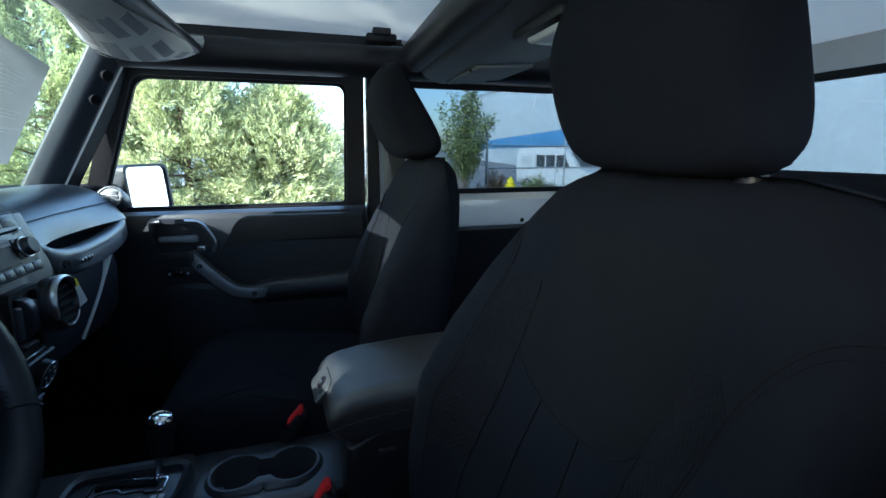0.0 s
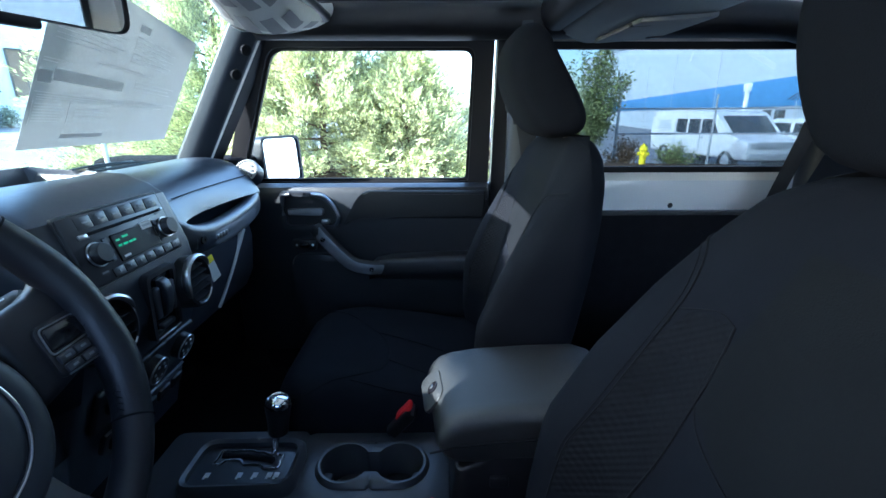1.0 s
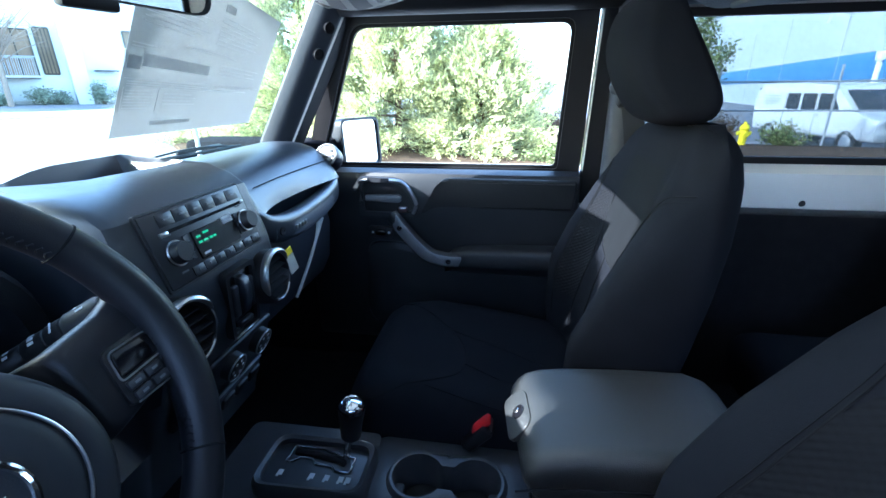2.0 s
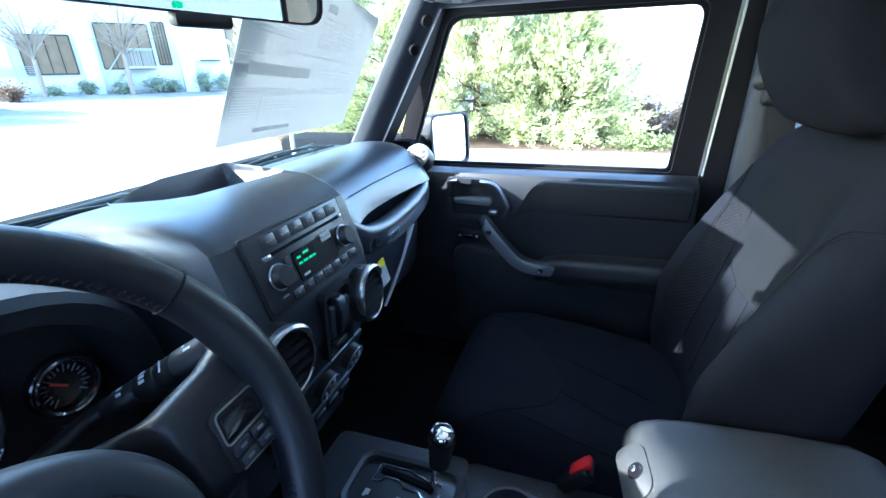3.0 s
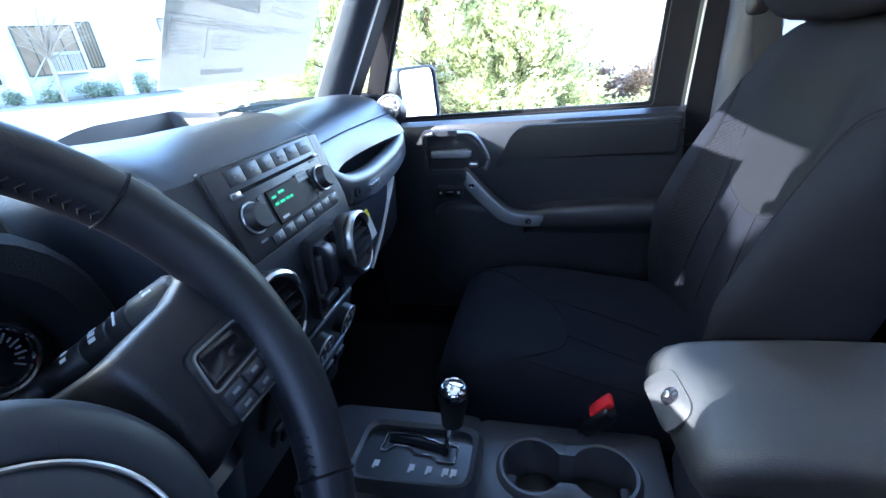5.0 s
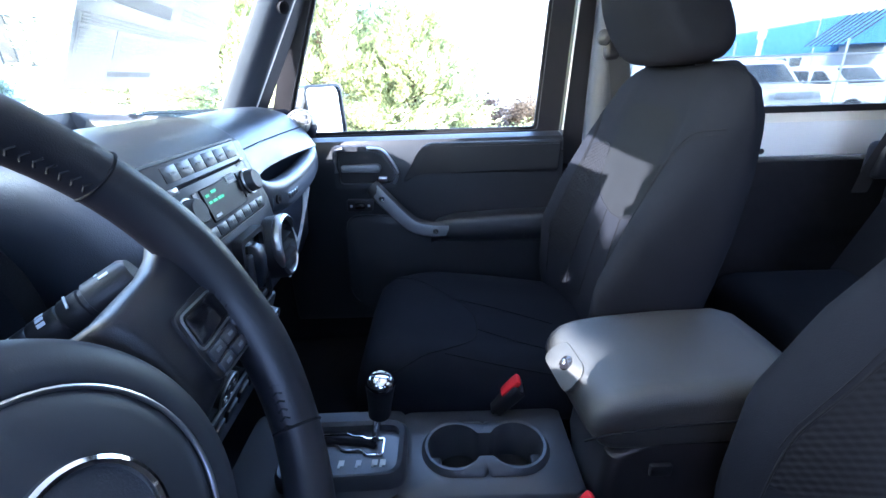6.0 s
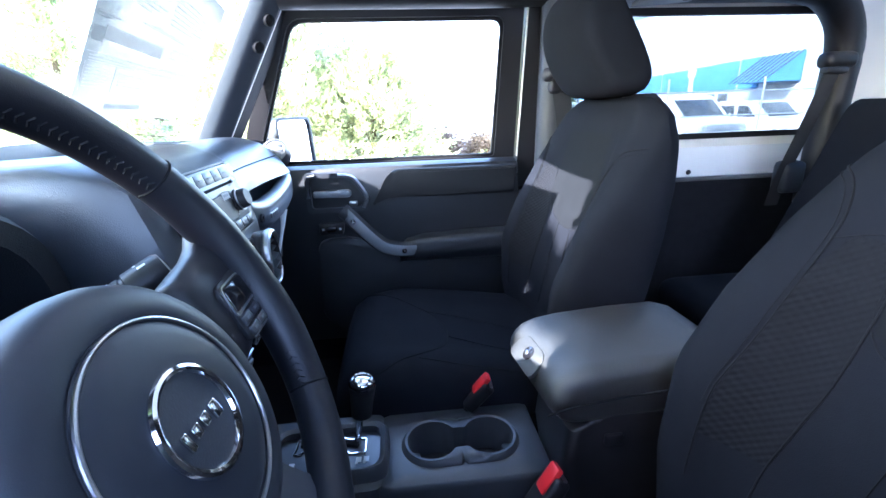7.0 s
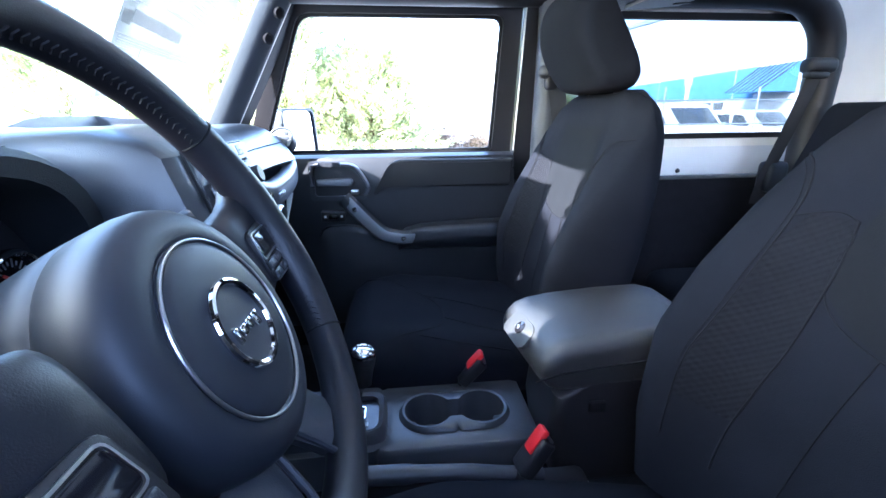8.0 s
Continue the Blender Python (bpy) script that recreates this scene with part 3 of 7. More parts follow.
# ---- dashboard ----
dash = thing("dashboard", "dark grey-blue moulded dashboard with radio and round vents", "dashboard", (-0.6, 0, 0.9))
FLATT = [(-0.72, 1.20), (-0.70, 1.283), (-0.672, 1.312), (-0.661, 1.322), (-0.640, 1.321), (-0.575, 1.317), (-0.552, 1.315), (-0.508, 1.3115), (-0.472, 1.297), (-0.450, 1.280), (-0.422, 1.191), (-0.412, 1.120), (-0.440, 1.045), (-0.470, 0.97), (-0.50, 0.86), (-0.72, 0.86)]
FLATL = FLATT[:2] + [(-0.668, 1.303), (-0.655, 1.309), (-0.640, 1.311), (-0.575, 1.3135), (-0.552, 1.3135)] + FLATT[7:]
PASS = [(-0.72, 1.20), (-0.70, 1.278), (-0.668, 1.292), (-0.652, 1.297), (-0.62, 1.300), (-0.585, 1.300), (-0.555, 1.296), (-0.525, 1.286), (-0.500, 1.268), (-0.482, 1.242), (-0.472, 1.214), (-0.500, 1.196), (-0.528, 1.13), (-0.545, 0.98), (-0.58, 0.92), (-0.72, 0.92)]
CLUST = [(-0.72, 1.20), (-0.70, 1.283), (-0.668, 1.300), (-0.655, 1.305), (-0.64, 1.307), (-0.63, 1.306), (-0.62, 1.304), (-0.61, 1.298), (-0.60, 1.288), (-0.592, 1.27), (-0.575, 1.17), (-0.55, 1.07), (-0.50, 1.03), (-0.46, 0.98), (-0.48, 0.86), (-0.72, 0.86)]


def mixp(a, b, t):
    return [(p[0] * (1 - t) + q[0] * t, p[1] * (1 - t) + q[1] * t) for p, q in zip(a, b)]


def lip(k):
    """The passenger side: the lower lip draws back over the opening behind the grab bar."""
    p = list(PASS)
    p[9] = (-0.476 - 0.004 * k, 1.240)
    p[10] = (-0.458 - 0.016 * k, 1.209 + 0.002 * k)
    p[11] = (-0.466 - 0.040 * k, 1.192 + 0.006 * k)
    return p


def tray(y):
    """The middle of the pad: an open tray whose rear edge runs forward at the driver's end."""
    k = interp(y, [-0.090, -0.015], [0.0, 1.0])
    p = mixp(FLATL, FLATT, k)
    dp = interp(y, [-0.090, -0.074, -0.048, 0.092, 0.104, 0.116, 0.126], [0.0, 0.018, 0.046, 0.050, 0.040, 0.012, 0.0])
    xn = interp(y, [-0.090, -0.078, -0.060, -0.030, 0.100, 0.126], [-0.648, -0.625, -0.597, -0.573, -0.556, -0.553])
    p[3] = (-0.655 - 0.007 * k, 1.309 + 0.0155 * k)
    p[4] = (-0.654 + 0.006 * (dp < 0.02), 1.3100 + 0.0125 * k - 1.1 * dp)
    p[5] = (xn - 0.006 - 0.16 * dp, 1.3145 - dp)
    p[6] = (xn, 1.3125)
    return p


TRAY_Y = (-0.090, -0.084, -0.078, -0.070, -0.060, -0.048, -0.030, 0.0, 0.05, 0.092, 0.098, 0.104, 0.110, 0.116, 0.121)
ST = [(-0.66, CLUST), (-0.20, CLUST), (-0.176, mixp(CLUST, FLATL, 0.04)), (-0.167, mixp(CLUST, FLATL, 0.15)), (-0.159, mixp(CLUST, FLATL, 0.36)), (-0.152, mixp(CLUST, FLATL, 0.60)), (-0.144, mixp(CLUST, FLATL, 0.82)), (-0.135, mixp(CLUST, FLATL, 0.95)), (-0.122, FLATL)] + [(y, tray(y)) for y in TRAY_Y] + [
      (0.126, FLATT), (0.132, mixp(FLATT, lip(0.0), 0.06)), (0.142, mixp(FLATT, lip(0.0), 0.28)), (0.155, mixp(FLATT, lip(0.0), 0.66)), (0.170, mixp(FLATT, lip(0.0), 0.92)), (0.190, lip(0.0)), (0.215, lip(0.45)), (0.245, lip(0.8)), (0.29, lip(1.0)), (0.36, lip(0.95)), (0.42, lip(0.75)), (0.47, lip(0.45)), (0.51, lip(0.15)), (0.54, lip(0.0)), (0.565, [(x - 0.004, z - 0.003) for x, z in lip(0.0)]), (0.595, [(x * 0.97 - 0.03, z - 0.012) for x, z in PASS]), (0.615, [(x * 0.90 - 0.075, z - 0.04) for x, z in PASS])]
part("dash_pad", loft([[Vector((x, y, z)) for x, z in pr] for y, pr in ST]), M_DASH, dash, "soft grey-blue dash moulding", 32)
part("seam_line", tube([(-0.4845, 0.205, 1.2530), (-0.4870, 0.30, 1.2545), (-0.4862, 0.42, 1.2545), (-0.4850, 0.54, 1.2530)], 0.0010, 6), M_SEAM, dash)
# side window vent at the end of the pad
EVM = axes((-0.497, 0.578, 1.258), (-0.12, -0.86, 0.50))
ev = part("side_vent", revolve([(0.033, -0.03), (0.0355, 0.0), (0.0335, 0.006), (0.029, 0.0065), (0.0275, 0.004), (0.0001, 0.005)], EVM, 28), M_DASH, dash, "round closed side window vent")
for k in (-1, 0, 1):
    part("slat", moved(rbox(0, 0.013 * k, 0.0045, 0.046 - 0.008 * abs(k), 0.009, 0.003, 0.001), EVM), M_DASH, ev)
# passenger grab bar
gpath = spline([(-0.478, 0.128, 1.232), (-0.468, 0.160, 1.203), (-0.459, 0.20, 1.176), (-0.456, 0.27, 1.165), (-0.456, 0.36, 1.166), (-0.461, 0.45, 1.171), (-0.470, 0.520, 1.181), (-0.488, 0.565, 1.198), (-0.525, 0.590, 1.218)], 6)
gr = [0.019 + 0.010 * min(1.0, 4 * i / len(gpath), 4 * (1 - i / len(gpath))) for i in range(len(gpath))]
gbar = part("grab_bar", tube(gpath, [q * 0.94 for q in gr], 24, flat=0.72, sq=0.62), M_DASH, dash, "moulded passenger grab bar")
gp2 = spline([(-0.4435, 0.190, 1.174), (-0.4385, 0.27, 1.163), (-0.4385, 0.36, 1.164), (-0.4435, 0.45, 1.169), (-0.449, 0.495, 1.175)], 6)
part("bar_inlay", tube(gp2, [0.017] * len(gp2), 8, flat=0.16), M_SILVER, gbar, "silver-grey inlay plate")
part("bar_screw", revolve([(0.0001, 0.002), (0.003, 0.002), (0.004, 0.004), (0.008, 0.004), (0.009, -0.004)], axes((-0.4395, 0.207, 1.170), (1, -0.12, 0.05)), 16), M_BLACK, gbar, "black screw")
for k in range(4):
    part("badge_bar", rbox(-0.4345, 0.258 + 0.013 * k, 1.1635, 0.003, 0.009, 0.010, 0.001), M_SATIN, gbar, "raised plain badge")
# glove box and its hanging tag
part("glove_box", loft([[Vector((x, y, z)) for x, z in ((-0.55, 1.13), (-0.512, 1.125), (-0.505, 1.08), (-0.515, 0.98), (-0.54, 0.93), (-0.58, 0.94))] for y in (0.175, 0.185, 0.36, 0.56, 0.575)]), M_PLAST, dash, "black glove box lid")
# pale tube standing in for a light-coloured edge strip at the dash end
part("pale_edge_strip", tube(spline([(-0.447, 0.392, 1.145), (-0.449, 0.372, 1.110), (-0.455, 0.340, 1.065), (-0.468, 0.305, 1.010), (-0.476, 0.292, 0.985)], 8), [0.009 - 0.0055 * min(1.0, i / 10) for i in range(33)], 8), M_PAPER, dash, "pale edge strip running down under the bar")
tg = part("tag", moved(rbox(0, 0, 0, 0.002, 0.026, 0.050, 0.0008, 1), pose(-0.425, 0.198, 1.114, 14, -6, -10)), M_PAPER, dash, "white paper tag")
part("tag_head", moved(rbox(0, 0, 0.019, 0.0028, 0.0264, 0.014, 0.0008, 1), pose(-0.425, 0.198, 1.114, 14, -6, -10)), M_YELLOW, tg, "yellow printed head")

# instrument hood and cluster
HC, HW = -0.392, 0.222


def arch(hw, zt, n=24):
    out = []
    for i in range(n + 1):
        a = math.pi * i / n
        c, s_ = math.cos(a), math.sin(a)
        out.append((HC + hw * math.copysign(abs(c) ** 0.62, c), 1.04 + (zt - 1.04) * s_ ** 0.55))
    return out


ao, ai = arch(HW, 1.312), arch(HW - 0.030, 1.288)
aol, ail = arch(HW - 0.006, 1.304), arch(HW - 0.026, 1.290)
aof = arch(HW + 0.01, 1.312)


def hoodring(o, i_, x, xt=0.0):
    f = lambda p: Vector((x + xt * (1.31 - p[1]) / 0.25, p[0], p[1]))
    return [f(p) for p in o] + [f(p) for p in i_[::-1]]


part("gauge_hood", loft([hoodring(aof, ai, -0.68), hoodring(ao, ai, -0.56, -0.02), hoodring(ao, ai, -0.490, -0.035), hoodring(aol, ail, -0.478, -0.04)]), M_PADV, dash, "hood over the gauges", 30)
clus = part("gauge_panel", prism([(-0.575, 1.30), (-0.565, 1.30), (-0.535, 1.04), (-0.545, 1.04)], "y", HC - 0.20, HC + 0.20), M_BLACK, dash, "black gauge panel")
GN = Vector((0.985, 0, 0.115)).normalized()
for gy, gz, gr_, nd in ((-0.250, 1.183, 0.0265, 140), (-0.366, 1.203, 0.064, 215), (-0.515, 1.203, 0.064, 220)):
    gm = axes((-0.545, gy, gz), GN)
    gd = part("gauge", revolve([(gr_ + 0.004, -0.012), (gr_ + 0.004, 0.004), (gr_, 0.007), (gr_ - 0.004, 0.004), (gr_ - 0.004, -0.002), (0.0001, -0.002)], gm, 36), M_GLOSSB, clus, "round dial")
    part("bezel", tube([gm @ Vector((gr_ * math.cos(2 * math.pi * j / 40), gr_ * math.sin(2 * math.pi * j / 40), 0.006)) for j in range(40)], 0.0028, 8, loop=True, up=GN), M_CHROME, gd, "chrome ring")
    ticks = bmesh.new()
    for k in range(19):
        a = radians(-45 + 15 * k)
        ln = 0.008 if k % 2 == 0 else 0.004
        ticks = join(ticks, moved(rbox(0, 0, 0, ln, 0.0013, 0.0006, 0), gm @ pose((gr_ - 0.009) * math.cos(a), (gr_ - 0.009) * math.sin(a), 0.000, 0, 0, math.degrees(a))))
    part("tick_marks", ticks, M_MARKD, gd, "white scale marks", 0)
    part("needle", moved(rbox(gr_ * 0.25, 0, 0.002, gr_ * 0.6, 0.0024, 0.0015, 0), gm @ pose(0, 0, 0, 0, 0, nd)), M_REDNEEDLE, gd, "red needle")
gm = axes((-0.545, -0.366, 1.203), GN)
for k in range(3):
    part("odometer_bar", moved(rbox(0.008 * k - 0.002, -0.030, 0.001, 0.005, 0.009, 0.0008, 0), gm), M_GREENL, clus, "green lit digits as plain bars")
part("trip_button", revolve([(0.008, -0.004), (0.008, 0.008), (0.0065, 0.010), (0.0001, 0.010)], axes((-0.538, -0.268, 1.140), GN), 16), M_BLACK, clus)

# radio
RM = axes((-0.4345, 0.0, 1.2360), (0.957, 0, 0.291))


def lb(m, u, v, w, su, sv, sw, r=0.001, seg=1):
    return moved(rbox(u, v, w, su, sv, sw, r, seg), m)


radio = part("radio", join(lb(RM, 0, 0, 0.000, 0.200, 0.097, 0.008, 0.003, 2)), M_RADIO, dash, "dark grey car radio with two knobs")
part("surround", ringframe(rounded([(-0.103, -0.0515), (0.103, -0.0515), (0.103, 0.0515), (-0.103, 0.0515)], 0.004, 4), rounded([(-0.1005, -0.049), (0.1005, -0.049), (0.1005, 0.049), (-0.1005, 0.049)], 0.004, 4), lambda u, v, t: RM @ Vector((u, v, t - 0.002)), 0.004), M_BLACK, radio)
for k in range(6):
    u = -0.062 + 0.0275 * k
    bt = part("button", lb(RM, u, 0.0360, 0.0042, 0.0266, 0.0165, 0.0012, 0.0005, 2), M_RADIO, radio)
    part("button_mark", lb(RM, u + 0.001, 0.0360, 0.0055, 0.010, 0.0022, 0.0005, 0), M_MARKD, bt, "small printed mark")
part("disc_slot", lb(RM, 0.006, 0.0205, 0.0045, 0.168, 0.0040, 0.002, 0.0005), M_SEAM, radio)
part("slot_button", lb(RM, -0.076, 0.0190, 0.0058, 0.015, 0.0065, 0.003, 0.0025, 2), M_SATIN, radio)
part("slot_button", lb(RM, 0.090, 0.0215, 0.0055, 0.009, 0.0045, 0.003, 0.0018, 2), M_SATIN, radio)
disp = part("display", lb(RM, 0.010, -0.0105, 0.0045, 0.090, 0.0395, 0.003, 0.001), M_SCREEN, radio, "black display")
for u, v, w in ((-0.026, 0.000, 0.008), (-0.010, 0.002, 0.012), (-0.026, -0.008, 0.007), (-0.015, -0.008, 0.009), (-0.004, -0.008, 0.007), (0.004, -0.008, 0.006)):
    part("text_bar", lb(RM, u, v, 0.0062, w, 0.0030, 0.0005, 0), M_GREENL, disp, "green lit text as plain bars")
part("sticker", lb(RM, 0.040, 0.006, 0.0064, 0.024, 0.011, 0.0006, 0), M_PAPER, disp, "small beige sticker")
part("sticker_print", lb(RM, 0.040, 0.006, 0.0070, 0.018, 0.0035, 0.0004, 0), M_INKD, disp)
part("badge", lb(RM, -0.022, -0.0245, 0.0062, 0.013, 0.0030, 0.0005, 0), M_MARK, disp)
for u in (-0.0705, 0.0795):
    v0 = -0.008
    kn = part("knob", revolve([(0.0165, 0.003), (0.0165, 0.006), (0.0150, 0.008), (0.0140, 0.018), (0.0125, 0.0195), (0.0001, 0.0195)], RM @ pose(u, v0, 0), 32), M_BLACK, radio, "round black knob")
    part("knob_ring", tube([RM @ Vector((u + 0.0160 * math.cos(2 * math.pi * j / 32), v0 + 0.0160 * math.sin(2 * math.pi * j / 32), 0.008)) for j in range(32)], 0.0013, 6, loop=True, up=(0.957, 0, 0.291)), M_SATIN, kn, "satin ring")
    for dv in (0.0205, -0.0195):
        part("knob_mark", lb(RM, u, v0 + dv + (0.004 if dv > 0 else -0.006), 0.0045, 0.012, 0.0025, 0.0006, 0), M_MARKD, radio)
for u, v in ((-0.0455, 0.004), (-0.0455, -0.008), (-0.0455, -0.020), (0.0630, 0.004), (0.0630, -0.008), (0.0630, -0.020)):
    part("small_button", lb(RM, u, v, 0.0045, 0.010, 0.0095, 0.002, 0.0008), M_RADIO, radio)
for k in range(7):
    u = -0.048 + 0.0225 * k
    bt = part("preset_button", lb(RM, u, -0.0395, 0.0045, 0.0210, 0.0120, 0.0018, 0.0006, 2), M_RADIO, radio)
    part("button_mark", lb(RM, u, -0.0395, 0.0057, 0.0025, 0.0035, 0.0005, 0), M_MARKD, bt)

# window switches under the radio
SWM = axes((-0.4145, 0.018, 1.124), (0.995, 0, -0.05))
swp = part("window_switch_panel", ringframe(rounded([(-0.036, -0.056), (0.036, -0.056), (0.036, 0.054), (-0.036, 0.054)], 0.010, 5), rounded([(-0.029, -0.049), (0.029, -0.049), (0.029, 0.047), (-0.029, 0.047)], 0.008, 5), lambda u, v, t: SWM @ Vector((u, v, t - 0.006)), 0.012), M_BLACK, dash, "window switch panel")
part("switch_well", lb(SWM, 0, 0, -0.002, 0.062, 0.100, 0.004), M_GLOSSB, swp)
part("rocker", loft([[SWM @ Vector((x, y, z)) for x, z in rounded([(-0.009, -0.002), (0.009, -0.002), (0.008, h), (-0.008, h)], 0.003, 4)] for y, h in ((-0.026, 0.004), (-0.020, 0.011), (0.0, 0.016), (0.020, 0.017), (0.034, 0.012), (0.038, 0.006))]), M_DASH, swp, "grey rocker handle")
for u in (-0.019, 0.019):
    part("rocker", lb(SWM, u, 0.004, 0.004, 0.014, 0.052, 0.010, 0.004, 3), M_PLAST, swp, "window rocker switch")
part("switch_edge", lb(SWM, 0.0, -0.0535, 0.006, 0.062, 0.0028, 0.003, 0.001), M_SATIN, swp, "thin bright edge")
part("hazard_button", lb(SWM, 0.0, -0.038, 0.003, 0.034, 0.010, 0.010, 0.003, 3), M_PLAST, swp)


def vent(at, nrm):
    m = axes(at, nrm)
    v = part("air_vent", revolve([(0.046, -0.020), (0.0465, 0.004), (0.044, 0.010), (0.039, 0.012), (0.036, 0.006), (0.034, -0.020)], m, 36), M_BLACK, dash, "round air vent")
    arc = [m @ Vector((0.0435 * math.cos(radians(a)), 0.0435 * math.sin(radians(a)), 0.0105)) for a in range(20, 205, 8)]
    part("vent_ring", tube(arc, [0.0075 * min(1, 0.35 + 0.25 * min(i, len(arc) - 1 - i)) for i in range(len(arc))], 8, flat=0.6, up=Vector(nrm)), M_SATIN, v, "satin silver half ring")
    part("vent_back", revolve([(0.036, -0.018), (0.0001, -0.019)], m, 24), M_SEAM, v)
    part("vent_lip", tube([m @ Vector((0.040 * math.cos(radians(a)), 0.040 * math.sin(radians(a)), 0.011)) for a in range(240, 330, 10)], 0.0018, 6, up=Vector(nrm)), M_SATIN, v)
    for k in range(-2, 3):
        w = 2 * math.sqrt(0.036 ** 2 - (0.0135 * k) ** 2)
        part("slat", moved(rbox(0, 0, 0, w, 0.0028, 0.018, 0.001), m @ pose(0, 0.0135 * k, 0.002, 24, 0, 0)), M_SEAM, v)
    return v


vent((-0.404, 0.094, 1.128), (0.97, 0.06, 0.10))
vent((-0.404, -0.112, 1.140), (0.97, -0.06, 0.10))
# heater controls
HM = axes((-0.447, 0.0, 1.010), (0.93, 0, -0.36))
hv = part("heater_panel", lb(HM, 0.0, 0, -0.002, 0.235, 0.072, 0.010, 0.006, 3), M_BLACK, dash, "black heater panel")
for u in (-0.078, 0.0, 0.078):
    kn = part("heater_knob", revolve([(0.024, 0.002), (0.023, 0.016), (0.020, 0.018), (0.0001, 0.018)], HM @ pose(u, 0.004, 0), 28), M_BLACK, hv, "round heater knob")
    part("knob_ring", tube([HM @ Vector((u + 0.0225 * math.cos(2 * math.pi * j / 28), 0.004 + 0.0225 * math.sin(2 * math.pi * j / 28), 0.017)) for j in range(28)], 0.0014, 6, loop=True, up=(0.93, 0, -0.36)), M_SATIN, kn)
    for j in range(6):
        part("mark", lb(HM, u + 0.013 * math.cos(j * 1.05), 0.004 + 0.013 * math.sin(j * 1.05), 0.0185, 0.004, 0.004, 0.001, 0), M_MARK, kn)
LM = axes((-0.468, 0.0, 0.945), (0.93, 0, -0.36))
lw = part("switch_strip", lb(LM, 0, 0, 0.002, 0.20, 0.034, 0.010, 0.004, 2), M_PLAST, dash, "row of small switches")
for k in range(5):
    part("small_switch", lb(LM, -0.076 + 0.038 * k, 0, 0.009, 0.030, 0.022, 0.008, 0.003, 2), M_BLACK, lw)
part("edge_strip", lb(LM, 0, 0.022, 0.005, 0.20, 0.003, 0.004, 0.001), M_SATIN, lw)

# wipers and aerial on the cowl
wp = thing("wiper", "black windshield wiper resting on the cowl", "wiper", (-0.74, 0.35, 1.28), group="wipers")
part("arm", tube(spline([(-0.800, 0.575, 1.268), (-0.770, 0.53, 1.288), (-0.735, 0.42, 1.296), (-0.720, 0.335, 1.299)], 5), [0.0060] * 6 + [0.0040] * 10, 8), M_BLACK, wp)
part("blade", join(tube([(-0.708, 0.12, 1.291), (-0.706, 0.33, 1.293), (-0.708, 0.53, 1.290)], 0.0032, 6), rbox(-0.715, 0.335, 1.298, 0.010, 0.050, 0.007, 0.003)), M_BLACK, wp)
part("bow", tube(spline([(-0.709, 0.16, 1.293), (-0.712, 0.25, 1.300), (-0.714, 0.335, 1.303), (-0.712, 0.42, 1.300), (-0.709, 0.50, 1.292)], 4), 0.0024, 6), M_BLACK, wp)
part("pivot", revolve([(0.014, -0.02), (0.014, 0.004), (0.010, 0.008), (0.0001, 0.009)], axes((-0.800, 0.575, 1.268), (0, 0, 1), (0, 1, 0)), 16), M_BLACK, wp)
copy_thing(wp, pose(-0.74, -0.17, 1.28))
solo("aerial", join(tube([(-0.90, 0.62, 1.18), (-0.90, 0.62, 1.30), (-0.90, 0.62, 1.9)], 0.006, 8), rbox(-0.90, 0.62, 1.19, 0.03, 0.03, 0.02, 0.006)), M_WHITE, "pale thin aerial mast beside the hood", "aerial")
solo("hood", join(loft([[Vector((x, y, z)) for y, z in ((-0.60, zz - 0.10), (-0.575, zz - 0.03), (-0.50, zz), (-0.15, zz + 0.012), (0.15, zz + 0.012), (0.50, zz), (0.575, zz - 0.03), (0.60, zz - 0.10))] for x, zz in ((-0.99, 1.205), (-1.3, 1.195), (-1.7, 1.165), (-2.0, 1.13), (-2.08, 1.06))], cap=False, closed=False)), M_WHITE, "white painted hood in front of the windshield", "hood", kind="structure")

# ---- rearview mirror ----
rv = thing("rearview_mirror", "black rearview mirror on the windshield", "mirror", (-0.40, -0.22, 1.52))
RVM = axes((-0.402, -0.130, 1.540), (0.94, -0.30, -0.10))
ro = rounded([(-0.128, -0.034), (0.128, -0.038), (0.124, 0.036), (-0.124, 0.034)], 0.022, 6)
part("shell", loft([[RVM @ Vector((u * sc, v * sc, h)) for u, v in ro] for sc, h in ((0.5, -0.045), (0.85, -0.035), (0.98, -0.015), (1.0, 0.0), (0.99, 0.006), (0.95, 0.006), (0.94, 0.003))]), M_BLACK, rv)
part("mirror", loft([[RVM @ Vector((u * 0.945, v * 0.945, h)) for u, v in ro] for h in (0.002, 0.0045)]), M_MIRROR, rv)
part("stem", tube([RVM @ Vector((0, 0.01, -0.04)), (-0.46, -0.09, 1.575), (-0.53, -0.06, 1.59)], 0.011, 10), M_BLACK, rv)
part("status_light", lb(RVM, -0.02, -0.030, 0.008, 0.005, 0.005, 0.003, 0.001), M_GREENL, rv, "tiny green status light")
part("mirror_button", lb(RVM, 0.0, -0.040, 0.0, 0.05, 0.012, 0.016, 0.004, 2), M_BLACK, rv)

# ---- sun visor with its curled paper ----
sv = thing("sun_visor", "folded-up dark sun visor with a curled printed paper label", "sun visor", (-0.38, 0.36, 1.66))
part("board", moved(rbox(0, 0, 0, 0.20, 0.46, 0.026, 0.012, 3), pose(-0.335, 0.345, 1.648, 0, 8, 0)), M_PILLAR, sv, "grey visor board")
